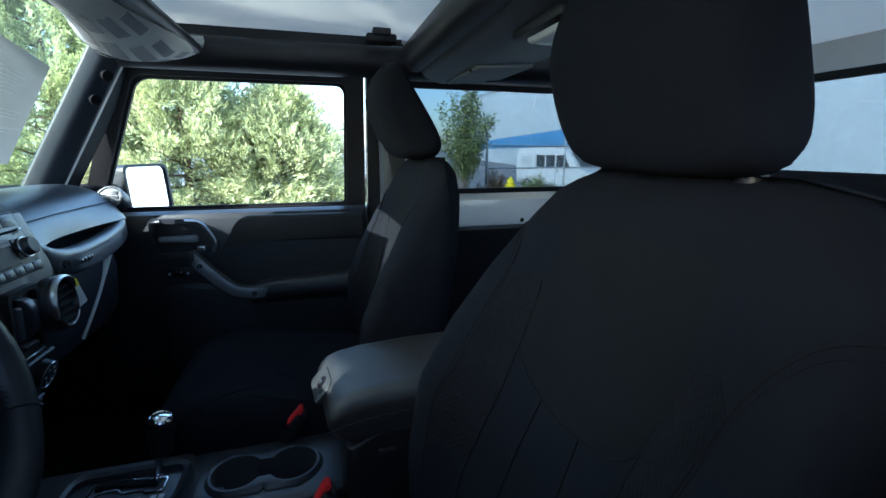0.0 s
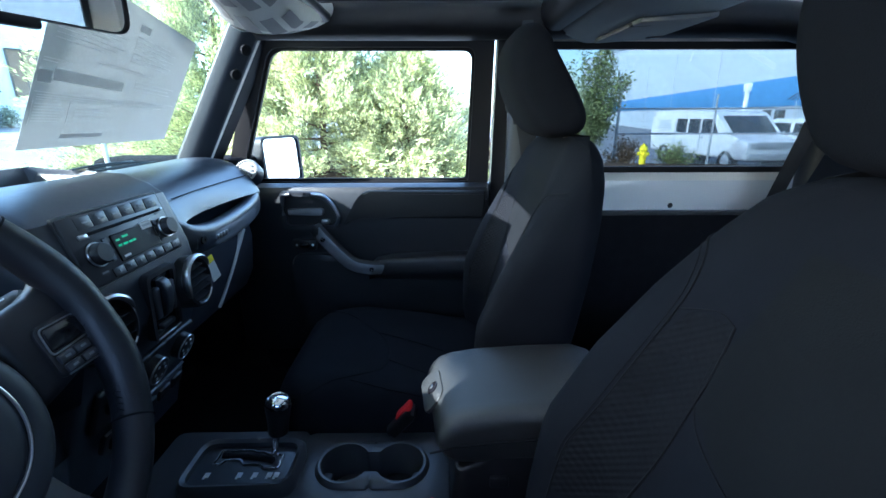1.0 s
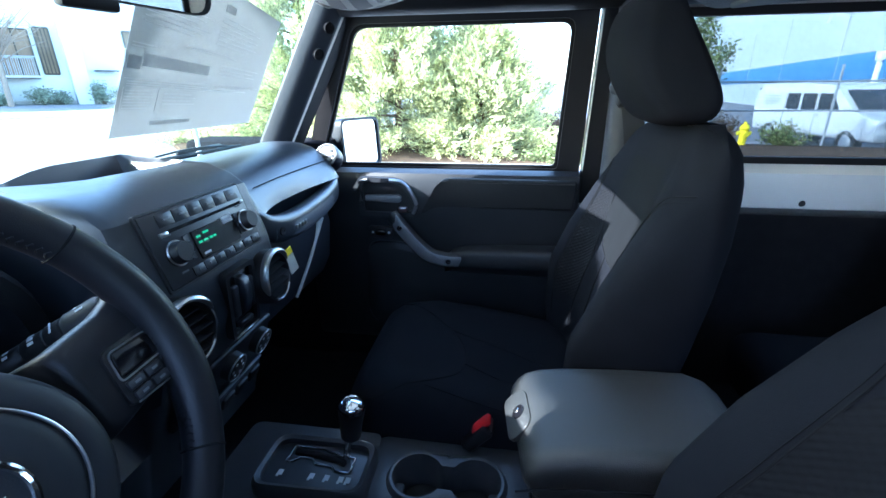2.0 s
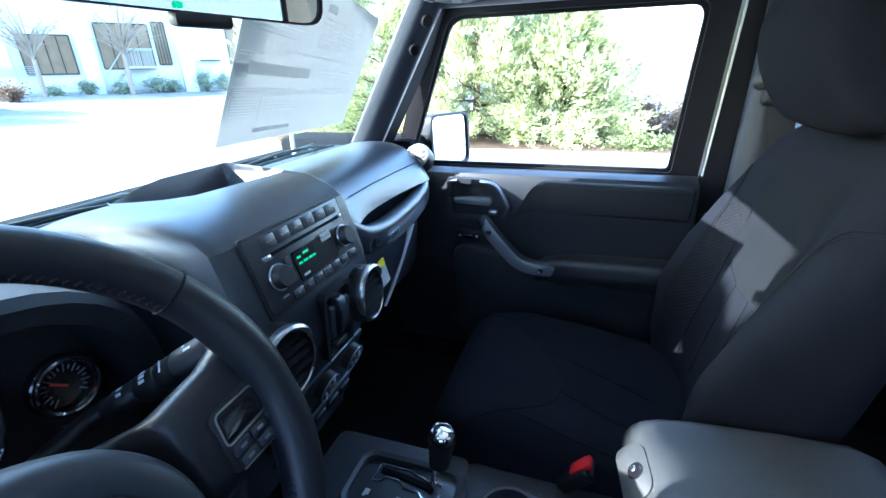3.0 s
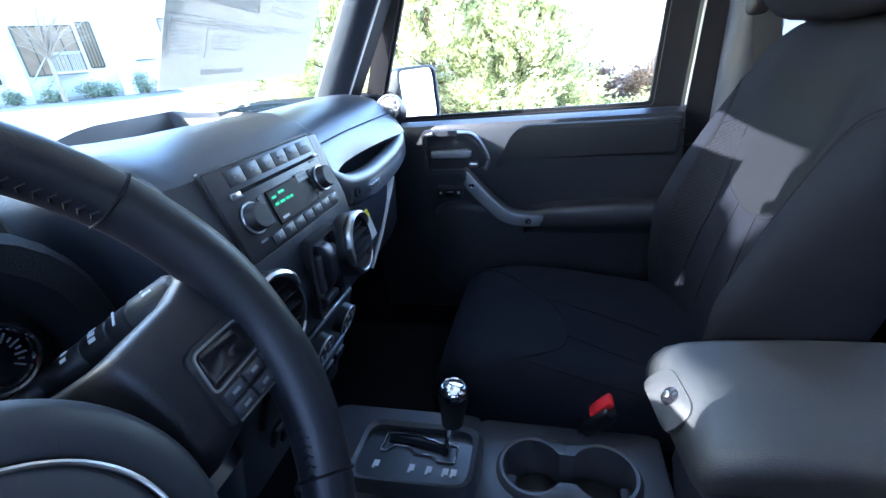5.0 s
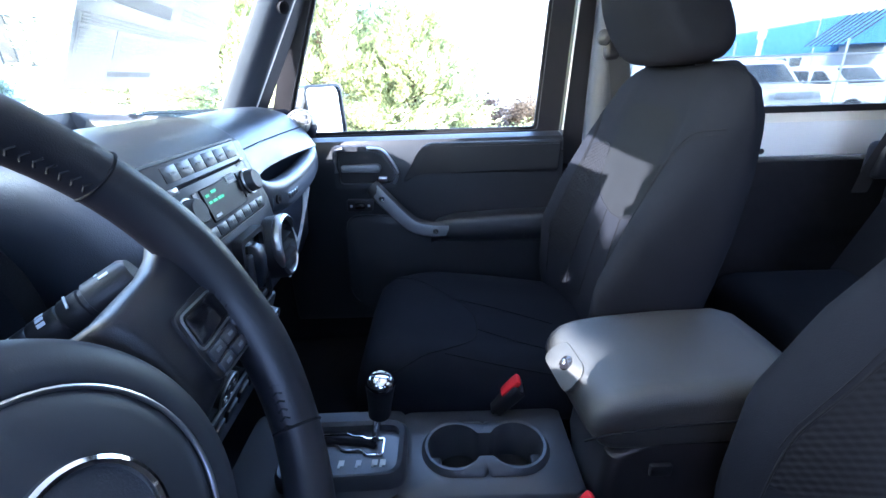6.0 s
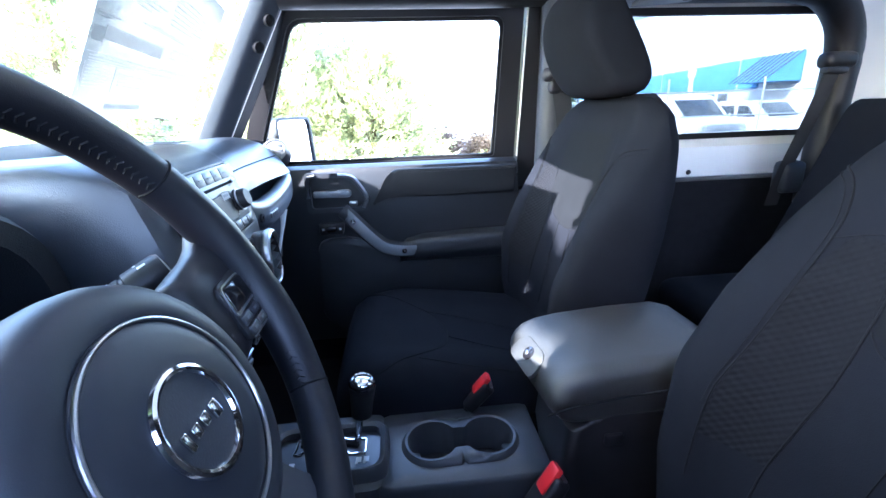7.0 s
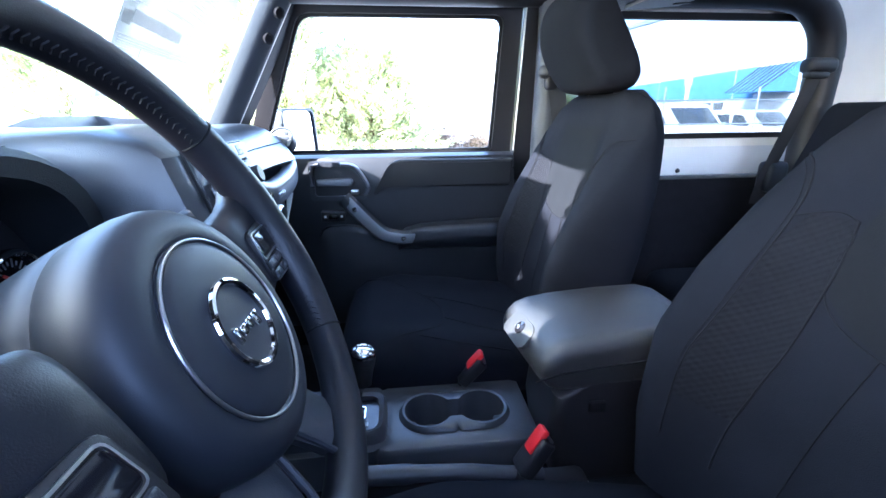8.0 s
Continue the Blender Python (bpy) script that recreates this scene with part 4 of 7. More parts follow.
part("pivot", tube([(-0.40, 0.57, 1.665), (-0.38, 0.60, 1.66), (-0.36, 0.585, 1.645)], 0.010, 8), M_PILLAR, sv)


def curl(a, y):
    """The loose paper under the visor: a degrees round its curl, y across the car."""
    dz = interp(y, [0.08, 0.20, 0.28, 0.38, 0.50, 0.60], [0.022, 0.014, 0.002, -0.022, 0.000, 0.022])
    rx = interp(y, [0.08, 0.25, 0.36, 0.60], [0.050, 0.066, 0.090, 0.100])
    return Vector((-0.335 + rx * math.cos(radians(a)), y, 1.640 + dz - 0.052 * math.sin(radians(a))))


PA = [-12 + 13.5 * i for i in range(15)]
pl = part("paper_label", loft([[curl(a, y) for a in PA] + [curl(a, y) + Vector((0, 0, 0.0006)) for a in PA[::-1]] for y in np.linspace(0.08, 0.60, 12)]), M_PAPER, sv, "curled white printed paper")
for a0, y0, y1 in ((30, 0.22, 0.29), (30, 0.33, 0.40), (30, 0.45, 0.51), (60, 0.20, 0.28), (60, 0.32, 0.39), (60, 0.43, 0.50), (90, 0.18, 0.26), (90, 0.30, 0.37), (90, 0.41, 0.48), (15, 0.54, 0.58), (118, 0.20, 0.33), (118, 0.38, 0.50)):
    part("printed_block", loft([[curl(a0 + d, y) - Vector((0, 0, 0.0007)) for d in (0, 5, 10, 15, 20)] + [curl(a0 + d, y) - Vector((0, 0, 0.0004)) for d in (20, 15, 10, 5, 0)] for y in np.linspace(y0, y1, 4)]), M_INK, pl, "grey printed block")

# ---- price sheet on the windshield ----
ps = thing("price_sheet", "printed white sheet stuck inside the windshield", "paper sheet", (-0.6, 0.24, 1.36))


def ws2(u, v, d):
    return Vector((wsx(v) + 0.006 + d, u, v))


SH = [(0.090, 1.353), (0.484, 1.350), (0.474, 1.562), (0.084, 1.618)]


def sheet(a, b, d):
    """a, b from 0 to 1 across and up the sheet."""
    lo = (SH[0][0] + (SH[1][0] - SH[0][0]) * a, SH[0][1] + (SH[1][1] - SH[0][1]) * a)
    hi = (SH[3][0] + (SH[2][0] - SH[3][0]) * a, SH[3][1] + (SH[2][1] - SH[3][1]) * a)
    return ws2(lo[0] + (hi[0] - lo[0]) * b, lo[1] + (hi[1] - lo[1]) * b, d)


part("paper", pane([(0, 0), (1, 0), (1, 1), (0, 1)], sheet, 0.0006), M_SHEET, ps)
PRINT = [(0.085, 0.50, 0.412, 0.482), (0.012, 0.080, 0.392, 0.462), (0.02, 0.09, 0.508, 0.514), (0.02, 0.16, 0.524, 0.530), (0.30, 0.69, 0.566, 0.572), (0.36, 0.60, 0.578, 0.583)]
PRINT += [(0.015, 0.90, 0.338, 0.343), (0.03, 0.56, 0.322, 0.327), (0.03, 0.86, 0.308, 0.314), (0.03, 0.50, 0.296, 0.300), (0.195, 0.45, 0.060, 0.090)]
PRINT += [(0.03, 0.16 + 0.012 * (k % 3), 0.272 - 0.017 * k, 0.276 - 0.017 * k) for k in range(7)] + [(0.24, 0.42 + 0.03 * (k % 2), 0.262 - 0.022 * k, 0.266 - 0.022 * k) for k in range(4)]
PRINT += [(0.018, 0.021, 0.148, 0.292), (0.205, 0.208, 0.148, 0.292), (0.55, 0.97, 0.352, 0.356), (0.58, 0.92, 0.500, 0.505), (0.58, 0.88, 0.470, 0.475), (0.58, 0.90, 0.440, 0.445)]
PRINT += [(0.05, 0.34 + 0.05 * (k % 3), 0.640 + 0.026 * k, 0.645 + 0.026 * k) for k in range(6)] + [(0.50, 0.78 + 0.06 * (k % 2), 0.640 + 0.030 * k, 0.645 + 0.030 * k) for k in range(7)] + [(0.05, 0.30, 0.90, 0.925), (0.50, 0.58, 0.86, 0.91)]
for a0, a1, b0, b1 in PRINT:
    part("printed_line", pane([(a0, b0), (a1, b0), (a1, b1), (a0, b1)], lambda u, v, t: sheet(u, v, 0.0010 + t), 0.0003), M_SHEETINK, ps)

# ---- steering wheel ----
WC = Vector((-0.3254, -0.4024, 1.2208))
WN = Vector((0.8935, 0, 0.4491))
WM = axes(WC, WN)
HM2 = axes((-0.3000, -0.3974, 1.1996), WN)
sw = thing("steering_wheel", "black leather steering wheel with chrome ring badge", "steering wheel", WC)


def wp3(r, a, h):
    return WM @ Vector((r * math.cos(radians(a)), r * math.sin(radians(a)), h))


def hp3(r, a, h):
    return HM2 @ Vector((r * math.cos(radians(a)), r * math.sin(radians(a)), h))


NR, RR = 96, 0.1812
part("rim", tube([wp3(RR, 360 * j / NR, 0.0) for j in range(NR)], [0.0168 + 0.0020 * math.exp(-((min(abs(360 * j / NR - c) for c in (10, 170, 345, 195))) / 16) ** 2) for j in range(NR)], 18, loop=True, up=WN), M_LEATHER, sw, "leather wrapped rim")
for a in (33, 147, 322, 218):
    part("rim_seam", tube([wp3(RR + 0.0174 * math.cos(radians(b)), a, 0.0174 * math.sin(radians(b))) for b in range(-30, 211, 15)], 0.0010, 6), M_SEAM, sw)
st = bmesh.new()
for a in [34 + 2.1 * k for k in range(54)] + [-38 + 2.1 * k for k in range(26)]:
    st = join(st, tube([wp3(RR - 0.0152, a, 0.0080), wp3(RR - 0.0167, a + 0.8, 0.0048), wp3(RR - 0.0174, a + 0.1, 0.0016)], 0.0008, 5))
tagged(part("stitching", st, M_STITCH, sw, "raised inner stitching", 0), kind="stuff")
# airbag cover: a deep drum with a domed face
part("airbag_cover", revolve([(0.080, -0.105), (0.0875, -0.090), (0.0892, -0.060), (0.0893, -0.0445), (0.0880, -0.0430), (0.0880, -0.0420), (0.0893, -0.0405), (0.0890, -0.0220), (0.0876, -0.0135), (0.0850, -0.0075), (0.0805, -0.0034), (0.0740, -0.0016), (0.0640, 0.0), (0.0612, -0.0020), (0.0588, 0.0002), (0.050, 0.0022), (0.036, 0.0034), (0.0001, 0.0036)], HM2 @ pose(0, 0.0016, 0), 72), M_HUB, sw, "round airbag cover", 60)
part("cover_ring", tube([hp3(0.0612, 360 * j / 64, 0.0006) for j in range(64)], 0.0013, 8, loop=True, up=WN), M_SATIN, sw, "thin metal ring")
em = part("badge_ring", tube([hp3(0.0288, 360 * j / 48, 0.0050) for j in range(48)], 0.0026, 8, loop=True, up=WN), M_CHROME, sw, "chrome badge ring")
part("badge_plate", revolve([(0.0285, 0.001), (0.0285, 0.0042), (0.0001, 0.0046)], HM2, 40), M_PLAST, em, "dark badge plate")
for k, (u, v, a, b, tt) in enumerate(((-0.0150, -0.001, 0.0045, 0.011, 12), (-0.0070, -0.002, 0.0065, 0.0075, 0), (0.0015, -0.002, 0.0065, 0.0075, 0), (0.0110, -0.0035, 0.0070, 0.0105, -6))):
    part("badge_shape", moved(rbox(u * 1.12, v, 0.0056, a, b, 0.003, 0.0013, 2), HM2 @ pose(0, 0, 0, 0, 0, tt * 0.2)), M_CHROME, em, "plain chrome badge shape")


for sg in (1, -1):
    rings = []
    lift = 0.0 if sg > 0 else 0.0135      # the driver-side spoke stands prouder at the hub
    for u, vc, hv_, hc, th_ in ((0.045, -0.013, 0.040, -0.066, 0.018), (0.084, -0.013, 0.041, -0.060, 0.018), (0.092, -0.013, 0.041, -0.042, 0.020), (0.0975, -0.013, 0.042, -0.023, 0.019), (0.104, -0.012, 0.042, -0.0180, 0.0170), (0.120, -0.009, 0.042, -0.0165, 0.0158), (0.145, -0.004, 0.041, -0.0155, 0.0150), (0.162, -0.002, 0.046, -0.0145, 0.0140), (0.174, 0.001, 0.055, -0.0125, 0.0125), (0.182, 0.003, 0.064, -0.010, 0.008)):
        ring = []
        hc += lift * interp(u, [0.09, 0.0975, 0.135, 0.174], [0.0, 1.0, 1.0, 0.0])
        for j in range(28):
            c_, s_ = math.cos(2 * math.pi * j / 28), math.sin(2 * math.pi * j / 28)
            ring.append(WM @ Vector((sg * u, vc + hv_ * math.copysign(abs(c_) ** 0.55, c_), hc + th_ * math.copysign(abs(s_) ** 0.60, s_))))
        rings.append(ring)
    sp = part("spoke", loft(rings), M_LEATHER, sw, "side spoke", 60)
    pm = WM @ pose(0.147 if sg > 0 else -0.138, -0.016 if sg > 0 else -0.032, lift - 0.0005, 0, sg * 2.0, 0)
    pod = part("button_pod", moved(prism(rounded([(-0.030, -0.026), (0.027, -0.028), (0.031, 0.010), (0.020, 0.026), (-0.026, 0.024)], 0.008, 5), "z", -0.008, 0.0015, 0.001), pm @ Matrix.Diagonal((sg, 1, 1, 1))), M_BLACK, sp, "switch pod")
    fo = rounded([(-0.026, -0.005), (0.027, -0.003), (0.026, 0.012), (0.018, 0.0215), (-0.022, 0.0215)], 0.0055, 5)
    fi = rounded([(-0.0246, -0.0036), (0.0256, -0.0016), (0.0246, 0.0116), (0.0173, 0.0201), (-0.0211, 0.0201)], 0.0045, 5)
    part("pod_trim", ringframe([(sg * u, v) for u, v in fo], [(sg * u, v) for u, v in fi], lambda u, v, t: pm @ Vector((u, v, 0.0015 + t)), 0.0012), M_SATIN, sp, "thin silver trim")
    part("rocker", moved(prism(rounded([(-0.0235, -0.002), (0.0245, 0.0), (0.0235, 0.011), (0.016, 0.019), (-0.020, 0.019)], 0.004, 4), "z", 0.001, 0.0035, 0.001), pm @ Matrix.Diagonal((sg, 1, 1, 1))), M_GLOSSB, sp)
    for u, v, a, b in ((-0.0155, -0.0105, 0.017, 0.0085), (0.003, -0.0100, 0.017, 0.0085), (0.0195, -0.0095, 0.012, 0.0085), (-0.0150, -0.0205, 0.017, 0.0085), (0.004, -0.0205, 0.017, 0.0085)):
        bt = part("button", moved(rbox(sg * u, v, 0.002, a, b, 0.004, 0.0015, 2), pm), M_PLAST, sp)
        part("button_mark", moved(rbox(sg * u, v, 0.0042, a * 0.35, 0.0022, 0.0004, 0), pm), M_MARKD, sp)
    part("pod_edge", tube([pm @ Vector((sg * u, v, 0.002)) for u, v in ((-0.024, -0.0255), (0.022, -0.0268), (0.0268, -0.024), (0.029, -0.008))], 0.0009, 6), M_SATIN, sp, "thin silver edge")
    ls = part("lower_spoke", loft([[WM @ Vector((sg * (c + w * y), v, h - (0.012 if y < 0 else 0.0) * 0 + z)) for y, z in ((-1, 0), (-0.5, 0.004), (0.5, 0.004), (1, 0), (0.7, -0.016), (-0.7, -0.016))] for v, c, w, h in ((-0.095, 0.040, 0.034, -0.024), (-0.125, 0.044, 0.030, -0.014), (-0.150, 0.052, 0.028, -0.007), (-0.170, 0.060, 0.028, -0.004))]), M_CONS, sw, "lower spoke")
    part("spoke_edge", tube([WM @ Vector((sg * 0.014, -0.118, -0.010)), WM @ Vector((sg * 0.022, -0.145, -0.003)), WM @ Vector((sg * 0.030, -0.168, 0.0))], 0.003, 8), M_PLAST, ls)
col = thing("steering_column", "black steering column cover with control stalks", "steering column", (-0.5, -0.397, 1.1))
part("column_cover", loft([[HM2 @ Vector((u * k, v * k - 0.010, h)) for u, v in rounded([(-0.062, -0.062), (0.062, -0.062), (0.058, 0.050), (-0.058, 0.050)], 0.025, 5)] for k, h in ((0.8, -0.088), (1.0, -0.095), (1.05, -0.15), (1.1, -0.26))]), M_PLAST, col)
for s in (1, -1):
    pa, pb = Vector((-0.472, -0.4024 + s * 0.152, 1.180)), Vector((-0.399, -0.4024 + s * 0.200, 1.2225))
    d_ = (pb - pa).normalized()
    root = Vector((-0.50, -0.4024 + s * 0.05, 1.150))
    stem = spline([root, pa - d_ * 0.03, pa, pa.lerp(pb, 0.3)], 5)
    stk = part("stalk", tube(stem, [0.008 + 0.005 * i / (len(stem) - 1) for i in range(len(stem))], 14), M_BLACK, col, "black control stalk")
    L_ = (pb - pa).length
    secs = ((0.00, 0.0125), (0.22, 0.0135), (0.23, 0.0128), (0.25, 0.0140), (0.45, 0.0145), (0.46, 0.0136), (0.48, 0.0150), (0.62, 0.0155), (0.63, 0.0140), (0.66, 0.0140), (0.67, 0.0165), (0.96, 0.0170), (1.0, 0.0145))
    part("stalk_grip", tube([pa.lerp(pb, t) for t, r in secs], [r for t, r in secs], 18), M_BLACK, stk, "ringed stalk end")
    wq = axes(pa, d_, (0.5, 0, 0.87))
    for (ang, hh, w, l_) in ((10, 0.10, 0.0040, 0.008), (-18, 0.10, 0.0040, 0.008), (15, 0.35, 0.0045, 0.009), (-5, 0.35, 0.0045, 0.009), (-25, 0.35, 0.0045, 0.009), (0, 0.55, 0.018, 0.0028), (0, 0.85, 0.0035, 0.012), (-22, 0.80, 0.004, 0.004)):
        rad = interp(hh, [t for t, r in secs], [r for t, r in secs])
        part("stalk_mark", moved(rbox(0, rad, hh * L_, w * 0.7, 0.0008, l_ * 0.6, 0.0), wq @ pose(0, 0, 0, 0, 0, ang)), M_MARK, stk, "white mark as a plain bar")

# ---- seats ----
ZB = [0.78, 0.88, 1.00, 1.10, 1.20, 1.28, 1.33, 1.355, 1.366]
XF = [0.150, 0.162, 0.184, 0.207, 0.233, 0.252, 0.265, 0.281, 0.298]
XBO = [0.110, 0.096, 0.100, 0.140, 0.193, 0.238, 0.262, 0.280, 0.298]
XR = [0.285, 0.297, 0.312, 0.326, 0.338, 0.343, 0.340, 0.331, 0.314]
YCR = [0.150, 0.160, 0.168, 0.170, 0.166, 0.155, 0.140, 0.110, 0.080]
HWB = [0.200, 0.222, 0.238, 0.244, 0.242, 0.230, 0.204, 0.168, 0.120]


def bump(t):
    t = max(0.0, min(1.0, (t - 0.45) / 0.40))
    return t * t * (3 - 2 * t)


def section(z):
    """Half of the backrest's outline at a height, from the middle of its front round the bolster to the middle of its back: (y, x)."""
    xf, xb, xr, yc, hw = (interp(z, ZB, q) for q in (XF, XBO, XR, YCR, HWB))
    return [(0.0, xf), (0.45 * yc, xf - 0.001), (0.80 * yc, xf + 0.30 * (xb - xf)), (1.02 * yc, xf + 0.82 * (xb - xf)), (0.40 * yc + 0.60 * hw, xb + 0.001),
            (0.978 * hw, xb + 0.026), (hw, 0.5 * (xb + xr)), (0.965 * hw, xr - 0.034), (0.82 * hw, xr - 0.006), (0.40 * hw, xr + 0.004), (0.0, xr + 0.005)]


@functools.lru_cache(maxsize=None)
def front_curve(z):
    c = [p for p in spline([(y, x, 0) for y, x in section(z)][:7], 6)]
    return np.array([p.x for p in c]), np.array([p.y for p in c])


def backx(y, z, off=0.0):
    """The front of the backrest at a place across and up."""
    ys, xs = front_curve(round(float(z), 4))
    return float(np.interp(abs(y), ys, xs)) - off


def backrest():
    rings = []
    for z in list(np.linspace(0.78, 1.31, 24)) + [1.325, 1.338, 1.348, 1.356, 1.362, 1.366]:
        half = section(z)
        loop_ = [(y, x, 0) for y, x in half] + [(-y, x, 0) for y, x in half[-2:0:-1]]
        rings.append([Vector((p.y, p.x, z)) for p in spline(loop_, 4, loop=True)])
    return loft(rings)


XC = [-0.352, -0.345, -0.325, -0.29, -0.20, -0.05, 0.08, 0.17, 0.20]
ZT = [0.757, 0.790, 0.838, 0.860, 0.863, 0.844, 0.824, 0.815, 0.78]
HWC = [0.145, 0.180, 0.206, 0.221, 0.232, 0.234, 0.226, 0.212, 0.19]


def cushz(x, y, off=0.0):
    hw, zt = interp(x, XC, HWC), interp(x, XC, ZT)
    t = min(0.999, abs(y) / hw)
    return 0.70 + (zt - 0.70 + 0.018 * bump(t) * interp(x, [-0.33, -0.2, 0.2], [0.0, 1.0, 1.0])) * (1 - t ** 5) ** 0.2 + off


def cushion():
    rings = []
    for x in [-0.352, -0.350, -0.345, -0.336, -0.325, -0.31, -0.29] + list(np.linspace(-0.26, 0.14, 12)) + [0.17, 0.19, 0.20]:
        hw, zt = interp(x, XC, HWC), interp(x, XC, ZT)
        ring = []
        for j in range(56):
            a = 2 * math.pi * j / 56
            c, s_ = math.cos(a), math.sin(a)
            y = hw * math.copysign(abs(c) ** 0.45, c)
            z = cushz(x, y) if s_ >= 0 else 0.70 - 0.045 * abs(s_) ** 0.5
            if abs(y) > hw * 0.998:
                z = 0.70
            ring.append(Vector((x, y, z)))
        rings.append(ring)
    return loft(rings)


HEADP = [(0.240, 1.362), (0.205, 1.392), (0.174, 1.445), (0.161, 1.495), (0.168, 1.545), (0.190, 1.572), (0.222, 1.568), (0.254, 1.520), (0.292, 1.460), (0.318, 1.412), (0.322, 1.384), (0.303, 1.364)]


def headrest():
    """A forward-leaning wedge with soft sides."""
    prof = [(p.x, p.y) for p in spline([(x, z, 0) for x, z in HEADP], 3, loop=True)]
    cx, cz = 0.240, 1.462
    rings = []
    for t in (-0.996, -0.98, -0.94, -0.87, -0.76, -0.60, -0.35, 0.0, 0.35, 0.60, 0.76, 0.87, 0.94, 0.98, 0.996):
        k = (1 - abs(t) ** 4.2) ** (1 / 4.2)
        rings.append([Vector((cx + (x - cx) * (0.25 + 0.75 * k), 0.136 * t, cz + (z - cz) * (0.35 + 0.65 * k))) for x, z in prof])
    return loft(rings)


def seam_b(pts, n=8, off=0.0008, r=0.0009):
    return tube([Vector((backx(p.x, p.y, off), p.x, p.y)) for p in spline([(a, b, 0) for a, b in pts], n)], r, 6)


def seam_c(pts, n=8, off=0.0008):
    return tube([Vector((p.x, p.y, cushz(p.x, p.y, off))) for p in spline([(a, b, 0) for a, b in pts], n)], 0.0013, 6)


def patch_b(fn, n=12, m=10, off=0.0012):
    """A cloth panel laid on the backrest; fn turns 0..1, 0..1 into a place across and up."""
    rows = []
    for i in range(n + 1):
        r = []
        for j in range(m + 1):
            y, z = fn(j / m, i / n)
            r.append(Vector((backx(y, z, off), y, z)))
        rows.append(r)
    return loft(rows, cap=False, closed=False)


def seat(recline=0.0, wide=1.0, up=0.0, head=1.0):
    R = Matrix.Translation((0.12, 0, 0.86 + up)) @ Matrix.Rotation(radians(recline), 4, "Y") @ Matrix.Diagonal((1, wide, 1, 1)) @ Matrix.Translation((-0.12, 0, -0.86))
    s = thing("bucket_chair", "black cloth front seat with quilted bolsters and headrest", "car seat", (0.0, 0.0, 0.55), group="front seats")
    b = part("backrest", moved(backrest(), R), M_SEAT, s)
    for sg in (1, -1):
        part("bolster_insert", moved(patch_b(lambda u, v, sg=sg: (sg * ((1 - u) * interp(0.93 + 0.27 * v, [0.93, 1.05, 1.15, 1.20], [0.112, 0.105, 0.110, 0.118]) + u * interp(0.93 + 0.27 * v, [0.93, 1.05, 1.15, 1.20], [0.167, 0.165, 0.166, 0.156])), 0.93 + 0.27 * v), 16, 8), R), M_INSERT, b, "quilted bolster cloth")
        part("bolster_seam", moved(seam_b([(sg * 0.110, 0.86), (sg * 0.113, 0.92), (sg * 0.109, 0.98), (sg * 0.105, 1.05), (sg * 0.110, 1.148), (sg * 0.119, 1.20)], r=0.0014), R), M_SEAMC, b)
        part("edge_seam", moved(seam_b([(sg * 0.160, 0.87), (sg * 0.168, 0.97), (sg * 0.165, 1.08), (sg * 0.168, 1.19), (sg * 0.178, 1.235), (sg * 0.197, 1.262), (sg * 0.226, 1.272)], r=0.0014), R), M_SEAMC, b)
        part("edge_stitch", moved(seam_b([(sg * 0.172, 0.97), (sg * 0.1695, 1.08), (sg * 0.1725, 1.188), (sg * 0.183, 1.230), (sg * 0.20, 1.254), (sg * 0.226, 1.264)], r=0.0007), R), M_SEAMC, b)
        part("insert_seam", moved(seam_b([(sg * 0.119, 1.20), (sg * 0.140, 1.206), (sg * 0.168, 1.192)]), R), M_SEAMC, b)
        part("channel_seam", moved(seam_b([(sg * 0.042, 0.86), (sg * 0.042, 0.97), (sg * 0.036, 1.076)]), R), M_SEAMC, b)
    part("panel_seam", moved(seam_b([(-0.116, 1.16), (-0.105, 1.112), (-0.070, 1.083), (0.0, 1.072), (0.070, 1.083), (0.105, 1.112), (0.116, 1.16)]), R), M_SEAMC, b)
    part("centre_panel", moved(patch_b(lambda u, v: ((u - 0.5) * 2 * interp(v, [0, 0.06, 0.18, 0.45, 1], [0.022, 0.068, 0.103, 0.113, 0.100]), 1.074 + 0.215 * v), 16, 10, off=0.0014), R), M_CENTRE, b, "plain cloth centre panel")
    c = part("cushion", cushion(), M_SEAT, s)
    for line in (((-0.139, 0.045), (-0.03, 0.012), (0.083, -0.03)), ((-0.093, -0.082), (-0.02, -0.113), (0.05, -0.140)), ((-0.165, -0.183), (-0.06, -0.200), (0.04, -0.206))):
        part("cushion_seam", seam_c(line), M_SEAMC, c)
    part("nose_seam", seam_c([(-0.29, -0.204), (-0.25, -0.203), (-0.165, -0.172), (-0.112, -0.130), (-0.095, -0.085), (-0.097, -0.030), (-0.125, 0.030), (-0.170, 0.080), (-0.212, 0.122), (-0.26, 0.155), (-0.31, 0.165)]), M_SEAMC, c)
    part("piping", tube([Vector((x, y, z)) for x, y, z in [(interp(k, [0, 1], [-0.30, 0.15]), -interp(interp(k, [0, 1], [-0.30, 0.15]), XC, HWC) - 0.0005, 0.735) for k in np.linspace(0, 1, 16)]], 0.003, 6), M_SEAMC, c)
    part("seat_base", join(rbox(-0.06, 0, 0.645, 0.44, 0.40, 0.06, 0.012), rbox(-0.06, 0.16, 0.58, 0.46, 0.04, 0.12, 0.008), rbox(-0.06, -0.16, 0.58, 0.46, 0.04, 0.12, 0.008)), M_BLACK, s, "black seat base on rails")
